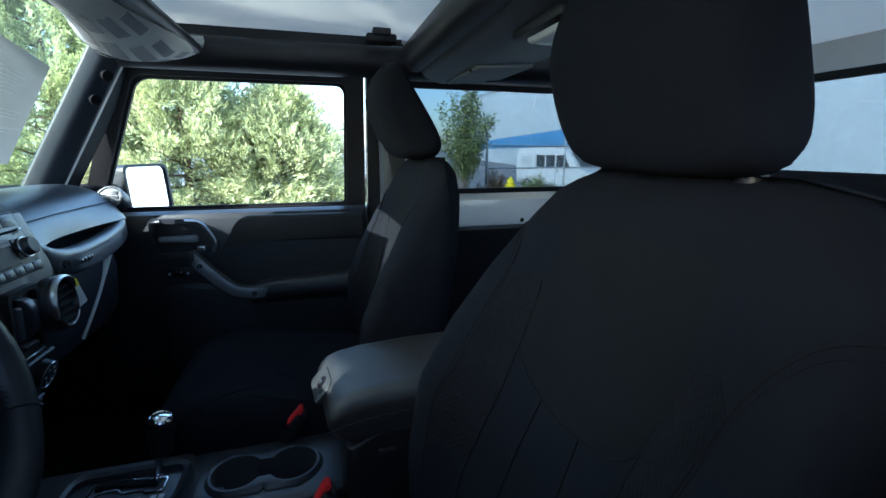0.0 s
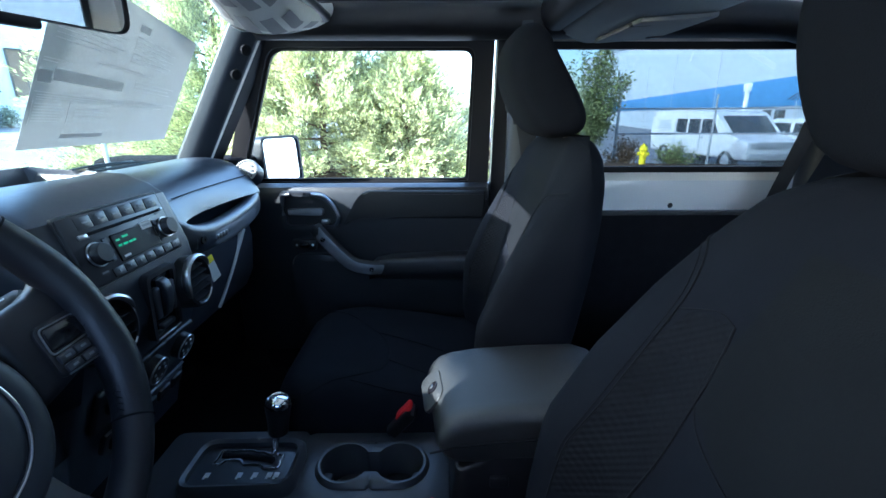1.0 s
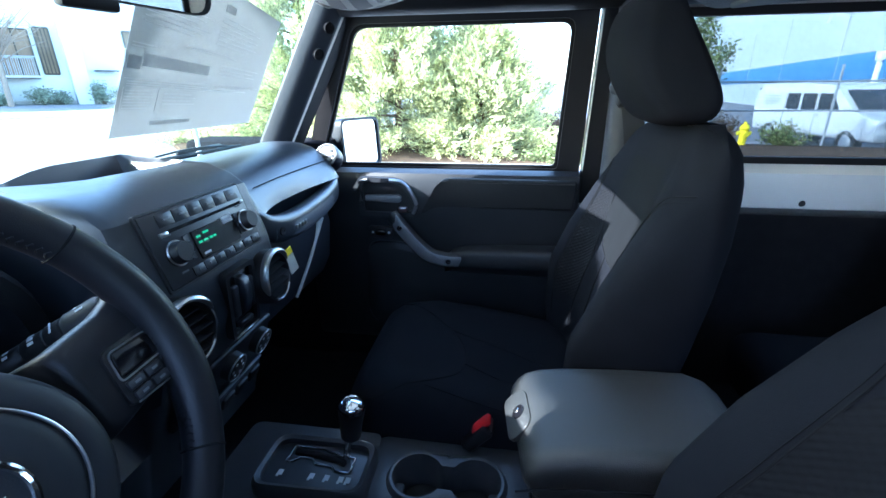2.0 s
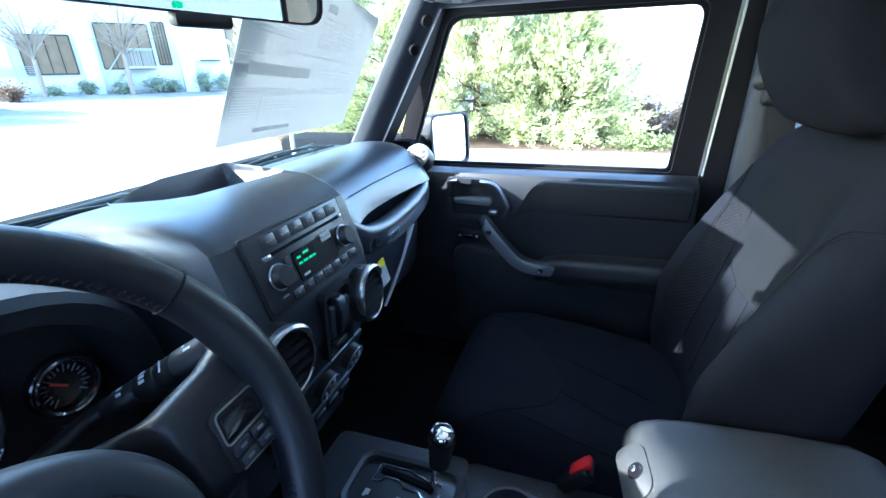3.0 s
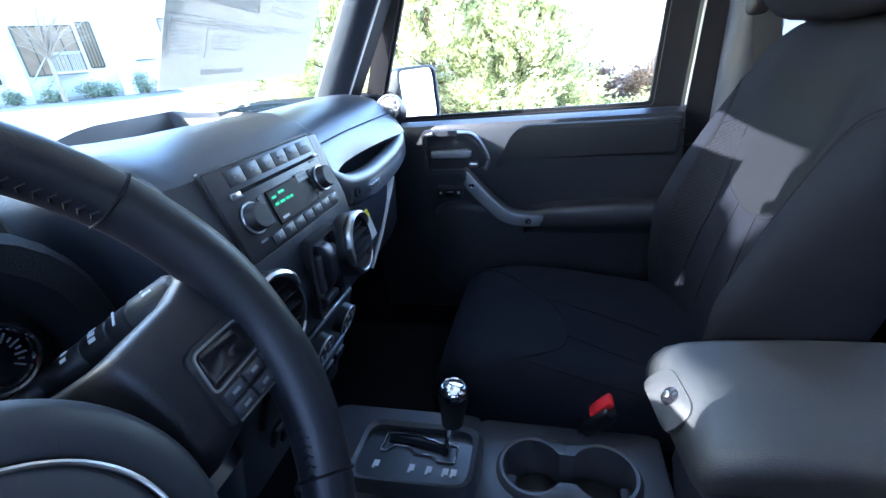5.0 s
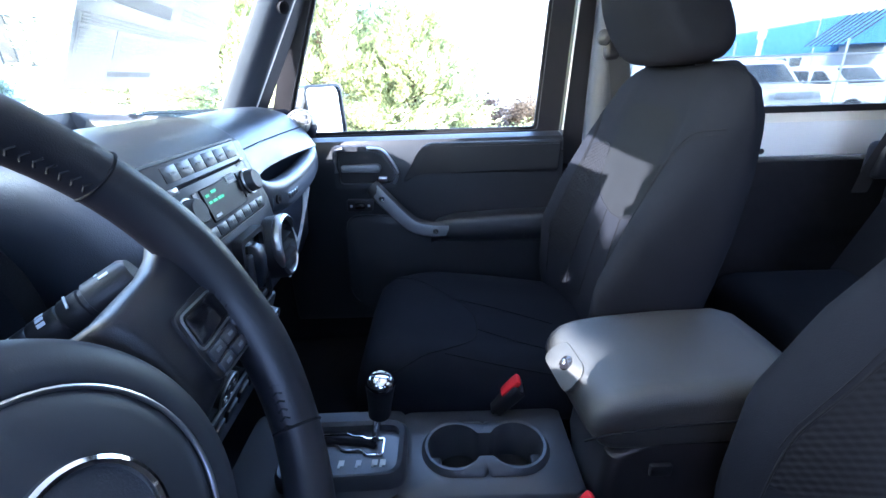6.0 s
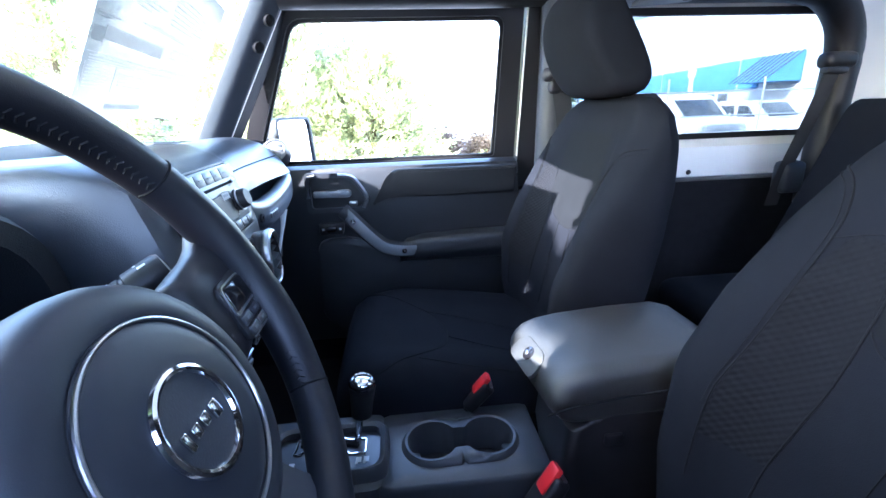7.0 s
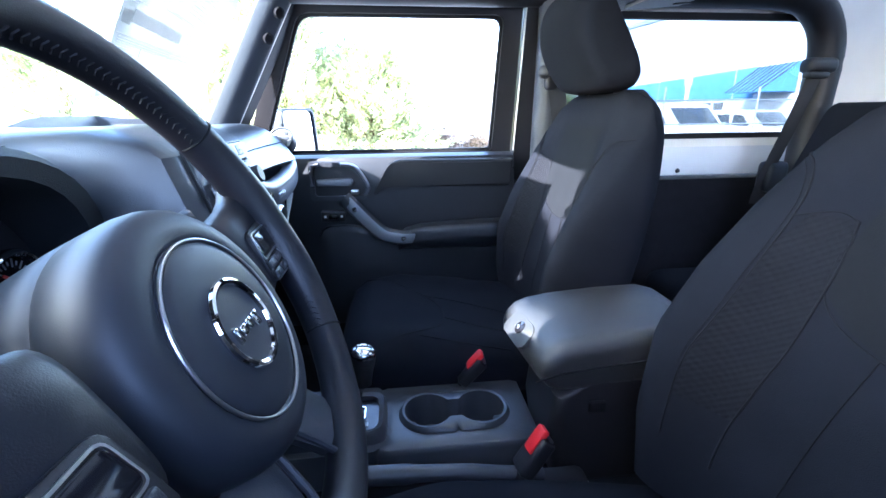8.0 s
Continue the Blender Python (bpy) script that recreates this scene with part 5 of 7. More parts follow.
    h = part("headrest", moved(headrest(), R @ Matrix.Translation((0, 0.012 if up else 0.0, 0)) @ Matrix.Diagonal((1, head / wide, 1, 1))), M_SEAT, s)
    for y in (-0.065, 0.065):
        part("headrest_post", moved(tube([(0.300, y, 1.33), (0.288, y, 1.40)], 0.006, 10), R), M_PLAST, s)
        part("post_collar", moved(revolve([(0.013, 0.0), (0.013, 0.010), (0.008, 0.014), (0.0065, 0.014)], axes((0.299, y, 1.360), (0, 0, 1), (0, 1, 0)), 14), R), M_BLACK, s)
    part("recliner_cover", rbox(0.14, -0.235, 0.80, 0.12, 0.03, 0.10, 0.012), M_BLACK, s)
    return s


SEAT_Y = 0.368
drv = seat(9.0, 1.10, 0.065, 0.955)
drv.location = (0.045, -SEAT_Y, 0.510)
pas = seat()
pas.location = (0.0, SEAT_Y, 0.55)
tagged(drv, "black cloth driver seat behind the steering wheel")
tagged(pas, "black cloth passenger seat with a sunlit patch on its back")

# ---- rear bench ----
rs = thing("rear_bench", "black cloth rear bench with upright back", "car seat", (0.9, 0, 0.6))
part("cushion", rbox(0.74, 0, 0.80, 0.42, 1.02, 0.15, 0.05, 4), M_SEAT, rs)
bk = bmesh.new()
bk = join(bk, loft([[Vector((x, y, z)) for x, z in rounded([(0.82, 0.82), (0.98, 0.82), (1.15, 1.33), (1.03, 1.345)], 0.045, 5)] for y in (-0.50, -0.48, 0.0, 0.48, 0.50)]))
part("backrest", bk, M_SEAT, rs)
for y in (-0.17, 0.17):
    part("back_seam", tube([(0.815 + 0.405 * (z - 0.82) - 0.001, y, z) for z in np.linspace(0.90, 1.28, 6)], 0.003, 6), M_SEAM, rs)

# ---- seat belts ----
for s in (1,):
    bt = thing("rear_seat_belt", "dark grey rear belt hanging from its roll bar guide", "seat belt", (1.08, s * 0.62, 1.0), group="rear seat belts")
    part("guide", join(rbox(1.075, s * 0.612, 1.445, 0.10, 0.05, 0.045, 0.018, 3), rbox(1.06, s * 0.600, 1.418, 0.07, 0.03, 0.020, 0.008)), M_BLACK, bt, "black belt guide")
    web = spline([(1.060, s * 0.600, 1.43), (1.035, s * 0.612, 1.30), (1.005, s * 0.640, 1.12), (1.00, s * 0.655, 1.02)], 5)
    part("webbing", tube(web, 0.024, 8, flat=0.06, up=(1, 0, 0.2)), M_BELT, bt)
    part("retractor", rbox(1.04, s * 0.655, 1.11, 0.075, 0.06, 0.10, 0.018, 3), M_PILLAR, bt, "grey-blue retractor cover")
    fb = thing("front_seat_belt", "black front seat belt on the middle post", "seat belt", (0.24, s * 0.62, 1.0), group="front seat belts")
    part("anchor", join(rbox(0.245, s * 0.595, 1.415, 0.04, 0.03, 0.075, 0.014, 3), revolve([(0.017, 0.0), (0.017, 0.012), (0.012, 0.016), (0.0001, 0.016)], axes((0.225, s * 0.590, 1.425), (-0.6, -s * 0.8, 0)), 18)), M_BLACK, fb, "black belt anchor")
    part("webbing", tube(spline([(0.255, s * 0.590, 1.41), (0.285, s * 0.600, 1.25), (0.30, s * 0.62, 0.95), (0.30, s * 0.63, 0.62)], 5), 0.024, 8, flat=0.06, up=(1, 0, 0.1)), M_BELT, fb)


def buckle(at, tilt, lean, wide):
    b = thing("belt_buckle", "black seat belt buckle with red release button", "belt buckle", (at[0], at[1], at[2] - 0.12), group="belt buckles")
    m = pose(at[0], at[1], at[2], lean, tilt, 0)
    part("body", moved(rbox(0, 0, -0.035, 0.026, 0.042, 0.070, 0.006, 3), m), M_BLACK, b)
    part("release_button", moved(rbox(-0.0105, 0, -0.012, 0.012, 0.025, 0.046, 0.004, 2), m), M_RED, b, "red release button")
    part("slot", moved(rbox(0.002, 0, 0.0012, 0.006, 0.032, 0.003, 0.0), m), M_SATIN, b)
    part("strap", tube([m @ Vector((0, 0, -0.06)), m @ Vector((0.004, 0, -0.12)), m @ Vector((0.02, 0.0, -0.20))], 0.016, 8, flat=0.3, up=(0, 1, 0)), M_BLACK, b)


buckle((-0.030, 0.134, 0.826), 40, 4, 1)
buckle((0.022, -0.118, 0.838), 36, -8, 1)

# ---- centre console ----
con = thing("centre_console", "black centre console with shifter plate and twin cup holder", "console", (-0.2, 0.03, 0.55))
CY = 0.047
CZ = 0.768


def peanut(r, waist, dx=0.050, n=72):
    out = []
    for i in range(n):
        a = 2 * math.pi * i / n
        c, s_ = math.cos(a), math.sin(a)
        best = 0.0
        for cx in (-dx, dx):
            d = (c * cx) ** 2 - (cx * cx - r * r)
            if d >= 0:
                best = max(best, c * cx + math.sqrt(d))
        if abs(s_) > 1e-6:
            best = max(best, min(waist / abs(s_), dx if abs(c) < 1e-6 else dx / abs(c)))
        out.append((best * c, best * s_))
    return out


PX = -0.101
hole = peanut(0.0455, 0.024)
rimo = peanut(0.0565, 0.0565)
plate = []
for u, v in rimo:
    k = min(0.148 / max(abs(u), 1e-6), 0.093 / max(abs(v), 1e-6))
    plate.append((u * k, v * k))


def cpl(u, v, z):
    return Vector((PX + u, CY + v, z))


part("cup_plate", loft([[cpl(u, v * 1.12, 0.55) for u, v in plate], [cpl(u, v, CZ - 0.012) for u, v in plate], [cpl(u * 0.985, v * 0.97, CZ - 0.002) for u, v in plate], [cpl(u * 0.97, v * 0.94, CZ) for u, v in plate], [cpl(u * 1.02, v * 1.02, CZ) for u, v in rimo], [cpl(u, v, CZ + 0.004) for u, v in rimo], [cpl((u * 0.6 + p * 0.4), (v * 0.6 + q * 0.4), CZ + 0.010) for (u, v), (p, q) in zip(rimo, hole)], [cpl(u * 1.02, v * 1.02, CZ + 0.009) for u, v in hole], [cpl(u, v, CZ + 0.002) for u, v in hole], [cpl(u * 0.93, v * 0.93, CZ - 0.065) for u, v in hole]]), M_CONS, con, "twin cup holder", 50)
part("cup_liner", loft([[cpl(u * 0.9, v * 0.9, h) for u, v in hole] for h in (CZ - 0.066, CZ - 0.060)]), M_BLACK, con)
for s in (-1, 1):
    part("cup_tab", rbox(PX + s * 0.05 + s * 0.035, CY - 0.012, CZ - 0.03, 0.02, 0.024, 0.03, 0.005), M_BLACK, con)
# shifter side: body and raised bezel
body = rounded([(-0.52, -0.050), (-0.245, -0.048), (-0.245, 0.142), (-0.52, 0.140)], 0.02, 4)
part("console_body", loft([[Vector((x, y * 1.04, 0.55)) for x, y in body], [Vector((x, y, 0.762)) for x, y in body], [Vector((x + 0.003, y * 0.97 + 0.0015, 0.770)) for x, y in body]]), M_CONS, con, "black console body")
bz_o = rounded([(-0.436, -0.034), (-0.232, -0.028), (-0.232, 0.094), (-0.436, 0.092)], 0.030, 6)
bz_m = rounded([(-0.425, -0.021), (-0.246, -0.016), (-0.246, 0.082), (-0.425, 0.080)], 0.024, 6)
part("shifter_bezel", loft([[Vector((x, y, 0.762)) for x, y in bz_o], [Vector((x, y, 0.788)) for x, y in bz_o], [Vector((0.6 * x + 0.4 * p, 0.6 * y + 0.4 * q, 0.796)) for (x, y), (p, q) in zip(bz_o, bz_m)], [Vector((x, y, 0.792)) for x, y in bz_m], [Vector((x, y, 0.778)) for x, y in bz_m]]), M_CONS, con, "raised shifter surround", 50)
part("shifter_plate", loft([[Vector((x, y, z)) for x, y in bz_m] for z in (0.778, 0.781)]), M_DASH, con, "dark shifter plate")
gate = [(-0.395, 0.050), (-0.395, 0.072), (-0.335, 0.072), (-0.325, 0.066), (-0.312, 0.066), (-0.302, 0.060), (-0.272, 0.060), (-0.272, 0.026), (-0.300, 0.026), (-0.308, 0.036), (-0.340, 0.036), (-0.350, 0.048), (-0.375, 0.048), (-0.385, 0.036), (-0.398, 0.036)]
part("gate_trim", tube([Vector((x, y, 0.7825)) for x, y in rounded(gate, 0.004, 3)], 0.0021, 6, loop=True), M_CHROME, con, "chrome gate trim")
part("gate_slot", tube([Vector((x, y, 0.7812)) for x, y in ((-0.388, 0.060), (-0.34, 0.056), (-0.30, 0.050), (-0.285, 0.045))], 0.007, 8, flat=1.0), M_SEAM, con)
for x in (-0.396, -0.337, -0.309, -0.283, -0.270):
    part("gate_mark", join(rbox(x, 0.012, 0.7816, 0.009, 0.011, 0.0012, 0.0), rbox(x - 0.003, 0.006, 0.7816, 0.004, 0.006, 0.0012, 0.0)), M_MARK, con, "white position mark as a plain bar")
shf = thing("gear_selector", "black gear lever with chrome cap", "gear lever", (-0.29, 0.057, 0.79))
part("lever", tube([(-0.288, 0.052, 0.775), (-0.284, 0.054, 0.81), (-0.276, 0.056, 0.85)], [0.007, 0.006, 0.009], 10), M_CHROME, shf)
KM = axes((-0.270, 0.058, 0.898), (0.10, 0, 1), (0, 1, 0))
part("knob", revolve([(0.010, -0.066), (0.018, -0.060), (0.0195, -0.035), (0.0225, -0.010), (0.0235, 0.0), (0.022, 0.004)], KM, 28), M_BLACK, shf, "black gloss knob")
part("cap", revolve([(0.0232, 0.001), (0.0235, 0.005), (0.022, 0.011), (0.0175, 0.0145), (0.0165, 0.0135), (0.0155, 0.0145), (0.0001, 0.016)], KM, 28), M_CHROME, shf, "chrome cap")
# transfer lever and hand brake
tl = thing("hand_brake", "black hand brake lever beside the console", "hand brake", (-0.1, -0.13, 0.7))
part("lever", tube(spline([(0.02, -0.118, 0.762), (-0.10, -0.122, 0.785), (-0.20, -0.124, 0.795), (-0.285, -0.124, 0.797)], 4), [0.012] * 4 + [0.013] * 4 + [0.0155] * 5, 12), M_CONS, tl)
part("release_button", tube([(-0.283, -0.124, 0.797), (-0.296, -0.124, 0.7972)], 0.008, 10), M_DASH, tl)
part("lever_base", rbox(0.0, -0.115, 0.70, 0.20, 0.05, 0.11, 0.015), M_BLACK, tl)

# armrest box
ab = thing("armrest_box", "padded black centre armrest box with silver latch", "armrest", (0.18, 0, 0.55))
rings = []
for x, zt, zb, ins in ((-0.004, 0.918, 0.904, 0.022), (0.0, 0.932, 0.896, 0.011), (0.007, 0.944, 0.890, 0.004), (0.018, 0.956, 0.887, 0.001), (0.034, 0.968, 0.886, 0.0), (0.058, 0.977, 0.886, 0.0), (0.10, 0.984, 0.888, 0.0), (0.20, 0.991, 0.893, 0.0), (0.285, 0.993, 0.897, 0.0), (0.312, 0.986, 0.900, 0.006), (0.326, 0.973, 0.906, 0.015), (0.334, 0.955, 0.916, 0.030)):
    rings.append([Vector((x + 0.030 * (0.96 - z) / 0.09 + 0.10 * (0.05 - y) * max(0.0, 1 - max(x, 0) / 0.12), y, z)) for y, z in rounded([(-0.078 + ins, zb), (0.118 - ins, zb), (0.124 - ins, zt - 0.002), (0.045, zt + 0.0015), (-0.084 + ins, zt - 0.004)], [0.014, 0.012, 0.026, 0.05, 0.030], 8)])
lid = part("lid", loft(rings), M_ARM, ab, "grey padded vinyl lid")
part("lid_crease", tube([(x, -0.0845, z) for x, z in ((0.012, 0.915), (0.05, 0.925), (0.12, 0.934), (0.22, 0.941), (0.30, 0.944))], 0.0016, 6), M_SEAM, lid)
lm = axes((0.0165, 0.028, 0.9525), (-0.73, -0.08, 0.68))
part("latch_plate", moved(prism(rounded([(-0.046, -0.026), (0.046, -0.026), (0.042, 0.010), (0.030, 0.020), (-0.030, 0.020), (-0.042, 0.010)], 0.014, 5), "z", -0.006, 0.0016, 0.0014, 3), lm), M_ARM, lid, "raised grey latch plate")
# raised black disc whose colour stands for the shade of a hollow
part("latch_dark_disc", revolve([(0.0120, -0.002), (0.0120, 0.0028), (0.0112, 0.0032), (0.0001, 0.0030)], lm @ pose(0.002, 0.0, 0), 24), M_GLOSSB, lid, "dark disc round the lock, coloured as a shaded hollow")
part("latch_button", revolve([(0.0046, 0.001), (0.0046, 0.0042), (0.0040, 0.0046), (0.0001, 0.0044)], lm @ pose(-0.002, -0.002, 0), 20), M_SATIN, lid, "round lock")
part("box", loft([[Vector((x, y, z)) for x, y in rounded([(x0, -0.078), (0.285, -0.080), (0.285, 0.082), (x0, 0.080)], 0.02, 5)] for x0, z in ((0.075, 0.55), (0.060, 0.70), (0.045, 0.80), (0.052, 0.872), (0.10, 0.898))]), M_BLACK, ab, "black storage box")
part("hinge_tab", rbox(0.12, -0.083, 0.858, 0.03, 0.008, 0.02, 0.003), M_BLACK, ab)

# close the driver's side
solo("wall_kick", join(rbox(-0.80, -0.79, 0.90, 0.50, 0.10, 0.76, 0.02), rbox(-0.80, 0.79, 0.88, 0.46, 0.14, 0.80, 0.02)), M_CARPET, "black kick panels in the footwell", "footwell side", kind="structure")
# unseen wall, added with an opening that limits daylight from the driver's side
solo("wall_driver_front", join(
    prism([(-1.05, 0.55), (0.20, 0.55), (0.20, 1.34), (-0.42, 1.34), (-0.66, 1.34), (-1.05, 1.20)], "y", -0.84, -0.80),
    prism([(-0.66, 1.34), (-0.42, 1.34), (-0.42, 1.59), (0.12, 1.59), (0.12, 1.34), (0.20, 1.34), (0.20, 1.75), (-0.43, 1.75)], "y", -0.84, -0.80),
    loft([[Vector((wsx(z) + a, y, z)) for a, y in ((-0.01, -0.662), (0.035, -0.662), (0.035, -0.80), (-0.01, -0.80))] for z in (1.22, 1.74)])), M_PLAST, "unseen dark wall on the driver side, its opening sized for daylight", "car side", kind="structure")

# ---- outside: ground, lot and planting ----
M_ASPH = mat("asphalt", (0.17, 0.175, 0.185), 0.9, 0, 0.3, 0.25, 0.7, 0.8, 60)
M_CONC = mat("concrete", (0.50, 0.49, 0.46), 0.9, 0, 0.2, 0.15, 1.2, 0.5, 40)
M_SOIL = mat("bark_mulch", (0.075, 0.052, 0.036), 0.95, 0, 0.1, 0.4, 6, 1.0, 50)
M_WALLW = mat("white_stucco", (0.74, 0.76, 0.78), 0.85, 0, 0.2, 0.05, 0.5, 0.3, 30)
M_WALLG = mat("grey_white_cladding", (0.46, 0.51, 0.55), 0.7, 0, 0.3, 0.06, 0.4, 0.2, 30)
M_BLUE = mat("blue_cladding", (0.085, 0.22, 0.41), 0.6, 0, 0.3, 0.08, 0.6)
M_DKWIN = mat("dark_window", (0.05, 0.045, 0.04), 0.15, 0, 0.5, 0.3, 0.8)
M_BROWN = mat("brown_blind", (0.22, 0.15, 0.10), 0.7, 0, 0.3, 0.25, 2)
M_BARK = mat("bark", (0.14, 0.10, 0.075), 0.95, 0, 0.1, 0.3, 12, 1.0, 80)
M_BRANCH = mat("pale_branch", (0.27, 0.22, 0.18), 0.9, 0, 0.1, 0.2, 8)
M_NEEDLE = mat("juniper_leaf", (0.47, 0.48, 0.26), 0.8, 0, 0.2, 0.35, 1.5, island=True)
# same juniper leaf, with the shade inside the crown put into its colour
M_NEEDLE_SHADE = mat("juniper_leaf_shade", (0.30, 0.34, 0.19), 0.85, 0, 0.2, 0.35, 1.5, island=True)
M_LEAF = mat("shrub_leaf", (0.19, 0.22, 0.095), 0.8, 0, 0.2, 0.35, 2.0, island=True)
M_DRYLEAF = mat("dry_leaf", (0.22, 0.15, 0.09), 0.85, 0, 0.2, 0.35, 2.0, island=True)
M_REDLEAF = mat("reddish_leaf", (0.17, 0.115, 0.085), 0.85, 0, 0.2, 0.35, 2.0, island=True)
for leaf in (M_NEEDLE, M_NEEDLE_SHADE, M_LEAF, M_DRYLEAF, M_REDLEAF):
    n_, l_ = leaf.node_tree.nodes, leaf.node_tree.links
    tl_, mx_ = n_.new("ShaderNodeBsdfTranslucent"), n_.new("ShaderNodeMixShader")
    mx_.inputs[0].default_value = 0.35
    src = n_["Principled BSDF"].inputs["Base Color"].links[0].from_socket
    l_.new(src, tl_.inputs["Color"])
    l_.new(n_["Principled BSDF"].outputs[0], mx_.inputs[1])
    l_.new(tl_.outputs[0], mx_.inputs[2])
    l_.new(mx_.outputs[0], n_["Material Output"].inputs["Surface"])
M_FENCE = mat("galvanised_steel", (0.42, 0.44, 0.46), 0.5, 0.6, 0.5, 0.1, 6)
M_TYRE = mat("tyre_rubber", (0.015, 0.015, 0.016), 0.85, 0, 0.3)
M_VWIN = mat("van_glass", (0.03, 0.035, 0.04), 0.08, 0, 0.5, 0.05, 2)
rng = np.random.default_rng(7)


def gz(x, y):
    """The ground's height: level round the car, rising ahead towards the far building."""
    t = np.clip((-x - 6) / 20, 0, 1)
    return 0.85 * t * t * (3 - 2 * t) - 0.50 * np.clip((y - 11) / 2.5, 0, 1) * np.clip((x - 3) / 3, 0, 1)


def raw(name, verts, faces, material, label="", category="", kind="", parent=None, smooth=False):
    me = bpy.data.meshes.new(name)
    me.from_pydata([tuple(v) for v in verts], [], [tuple(f) for f in faces])
    me.materials.append(material)
    if smooth:
        me.polygons.foreach_set("use_smooth", [True] * len(me.polygons))
    me.update()
    ob = new(name, me)
    if parent is not None:
        ob.parent = parent
        ob.matrix_parent_inverse = Matrix.Translation(-parent.location)
        if label:
            ob["label"] = label
        return ob
    return tagged(ob, label, category, "", kind)


gx = np.concatenate(([-900, -300, -120], np.arange(-60, 41, 2.5), [120, 300, 900]))
gy = np.concatenate(([-900, -300, -100], np.arange(-40, 71, 2.5), [120, 300, 900]))
gv = [(x, y, float(gz(x, y)) - 0.004) for x in gx for y in gy]
gf = [(i * len(gy) + j, (i + 1) * len(gy) + j, (i + 1) * len(gy) + j + 1, i * len(gy) + j + 1) for i in range(len(gx) - 1) for j in range(len(gy) - 1)]
raw("ground", gv, gf, M_ASPH, "grey asphalt car park", "ground", "structure", smooth=True)


def slab(name, poly, h, material, label, category):
    bm = prism(poly, "z", -0.2, h, 0.01)
    for v in bm.verts:
        v.co.z += float(gz(v.co.x, v.co.y))
    return solo(name, bm, material, label, category, kind="structure")


slab("planting_bed", rounded([(-6.2, 7.4), (4.0, 7.5), (5.0, 8.5), (14, 9.2), (14, 12.4), (-10.5, 13.5), (-9.4, 10.5)], 0.6, 5), 0.10, M_SOIL, "mulched planting bed along the car park", "planting bed")
slab("kerb", [(-6.0, 7.25), (4.0, 7.35), (4.0, 7.5), (-6.0, 7.4)], 0.15, M_CONC, "pale concrete kerb", "kerb")
slab("pavement", [(-40, 10), (-19, 10), (-12, 30), (-18, 32), (-30, 12)], 0.03, M_CONC, "pale concrete forecourt in front of the building", "pavement")


def sprays(n, centres, size, flat=0.35, droop=0.2):
    """Small pointed leaf blades scattered about branch tips: arrays of vertices and faces."""
    c = centres[rng.integers(0, len(centres), n)] + rng.normal(0, size * 1.2, (n, 3))
    d = rng.normal(0, 1, (n, 3))
    d[:, 2] = d[:, 2] * 0.6 + droop
    d /= np.linalg.norm(d, axis=1)[:, None]
    s = np.cross(d, rng.normal(0, 1, (n, 3)))
    s /= np.linalg.norm(s, axis=1)[:, None]
    ln = size * rng.uniform(0.6, 1.5, (n, 1))
    w = ln * flat * rng.uniform(0.6, 1.3, (n, 1))
    v = np.stack([c - d * ln * 0.5, c + s * w * 0.5 + d * ln * 0.05, c + d * ln * 0.6, c - s * w * 0.5 - d * ln * 0.05], 1)
    return v.reshape(-1, 3), np.arange(4 * n).reshape(-1, 4)


def plumes(bases, dirs, length, per, spread, width):
    """Feathery sprays: narrow blades fanned along one axis each."""
    n = len(bases) * per
    b, ax = np.repeat(bases, per, 0), np.repeat(dirs, per, 0)
    q = rng.uniform(0, 1, (n, 1))
    fan = rng.normal(0, 1, (n, 3))
    fan -= ax * (fan * ax).sum(1)[:, None]
    fan /= np.linalg.norm(fan, axis=1)[:, None] + 1e-6
    ln = length * np.repeat(rng.uniform(0.7, 1.25, (len(bases), 1)), per, 0)
    c = b + ax * ln * q + fan * ln * spread * (1.05 - q) * rng.uniform(0.1, 0.55, (n, 1))
    d = ax + fan * rng.uniform(0.2, 0.8, (n, 1))
    d /= np.linalg.norm(d, axis=1)[:, None]
    s = np.cross(d, fan + rng.normal(0, 0.5, (n, 3)))
    s /= np.linalg.norm(s, axis=1)[:, None] + 1e-6
    bl = 0.22 * ln * rng.uniform(0.6, 1.3, (n, 1))
    w = bl * width
    v = np.stack([c - d * bl * 0.4, c + s * w * 0.5, c + d * bl * 0.6, c - s * w * 0.5], 1)
    return v.reshape(-1, 3), np.arange(4 * n).reshape(-1, 4)


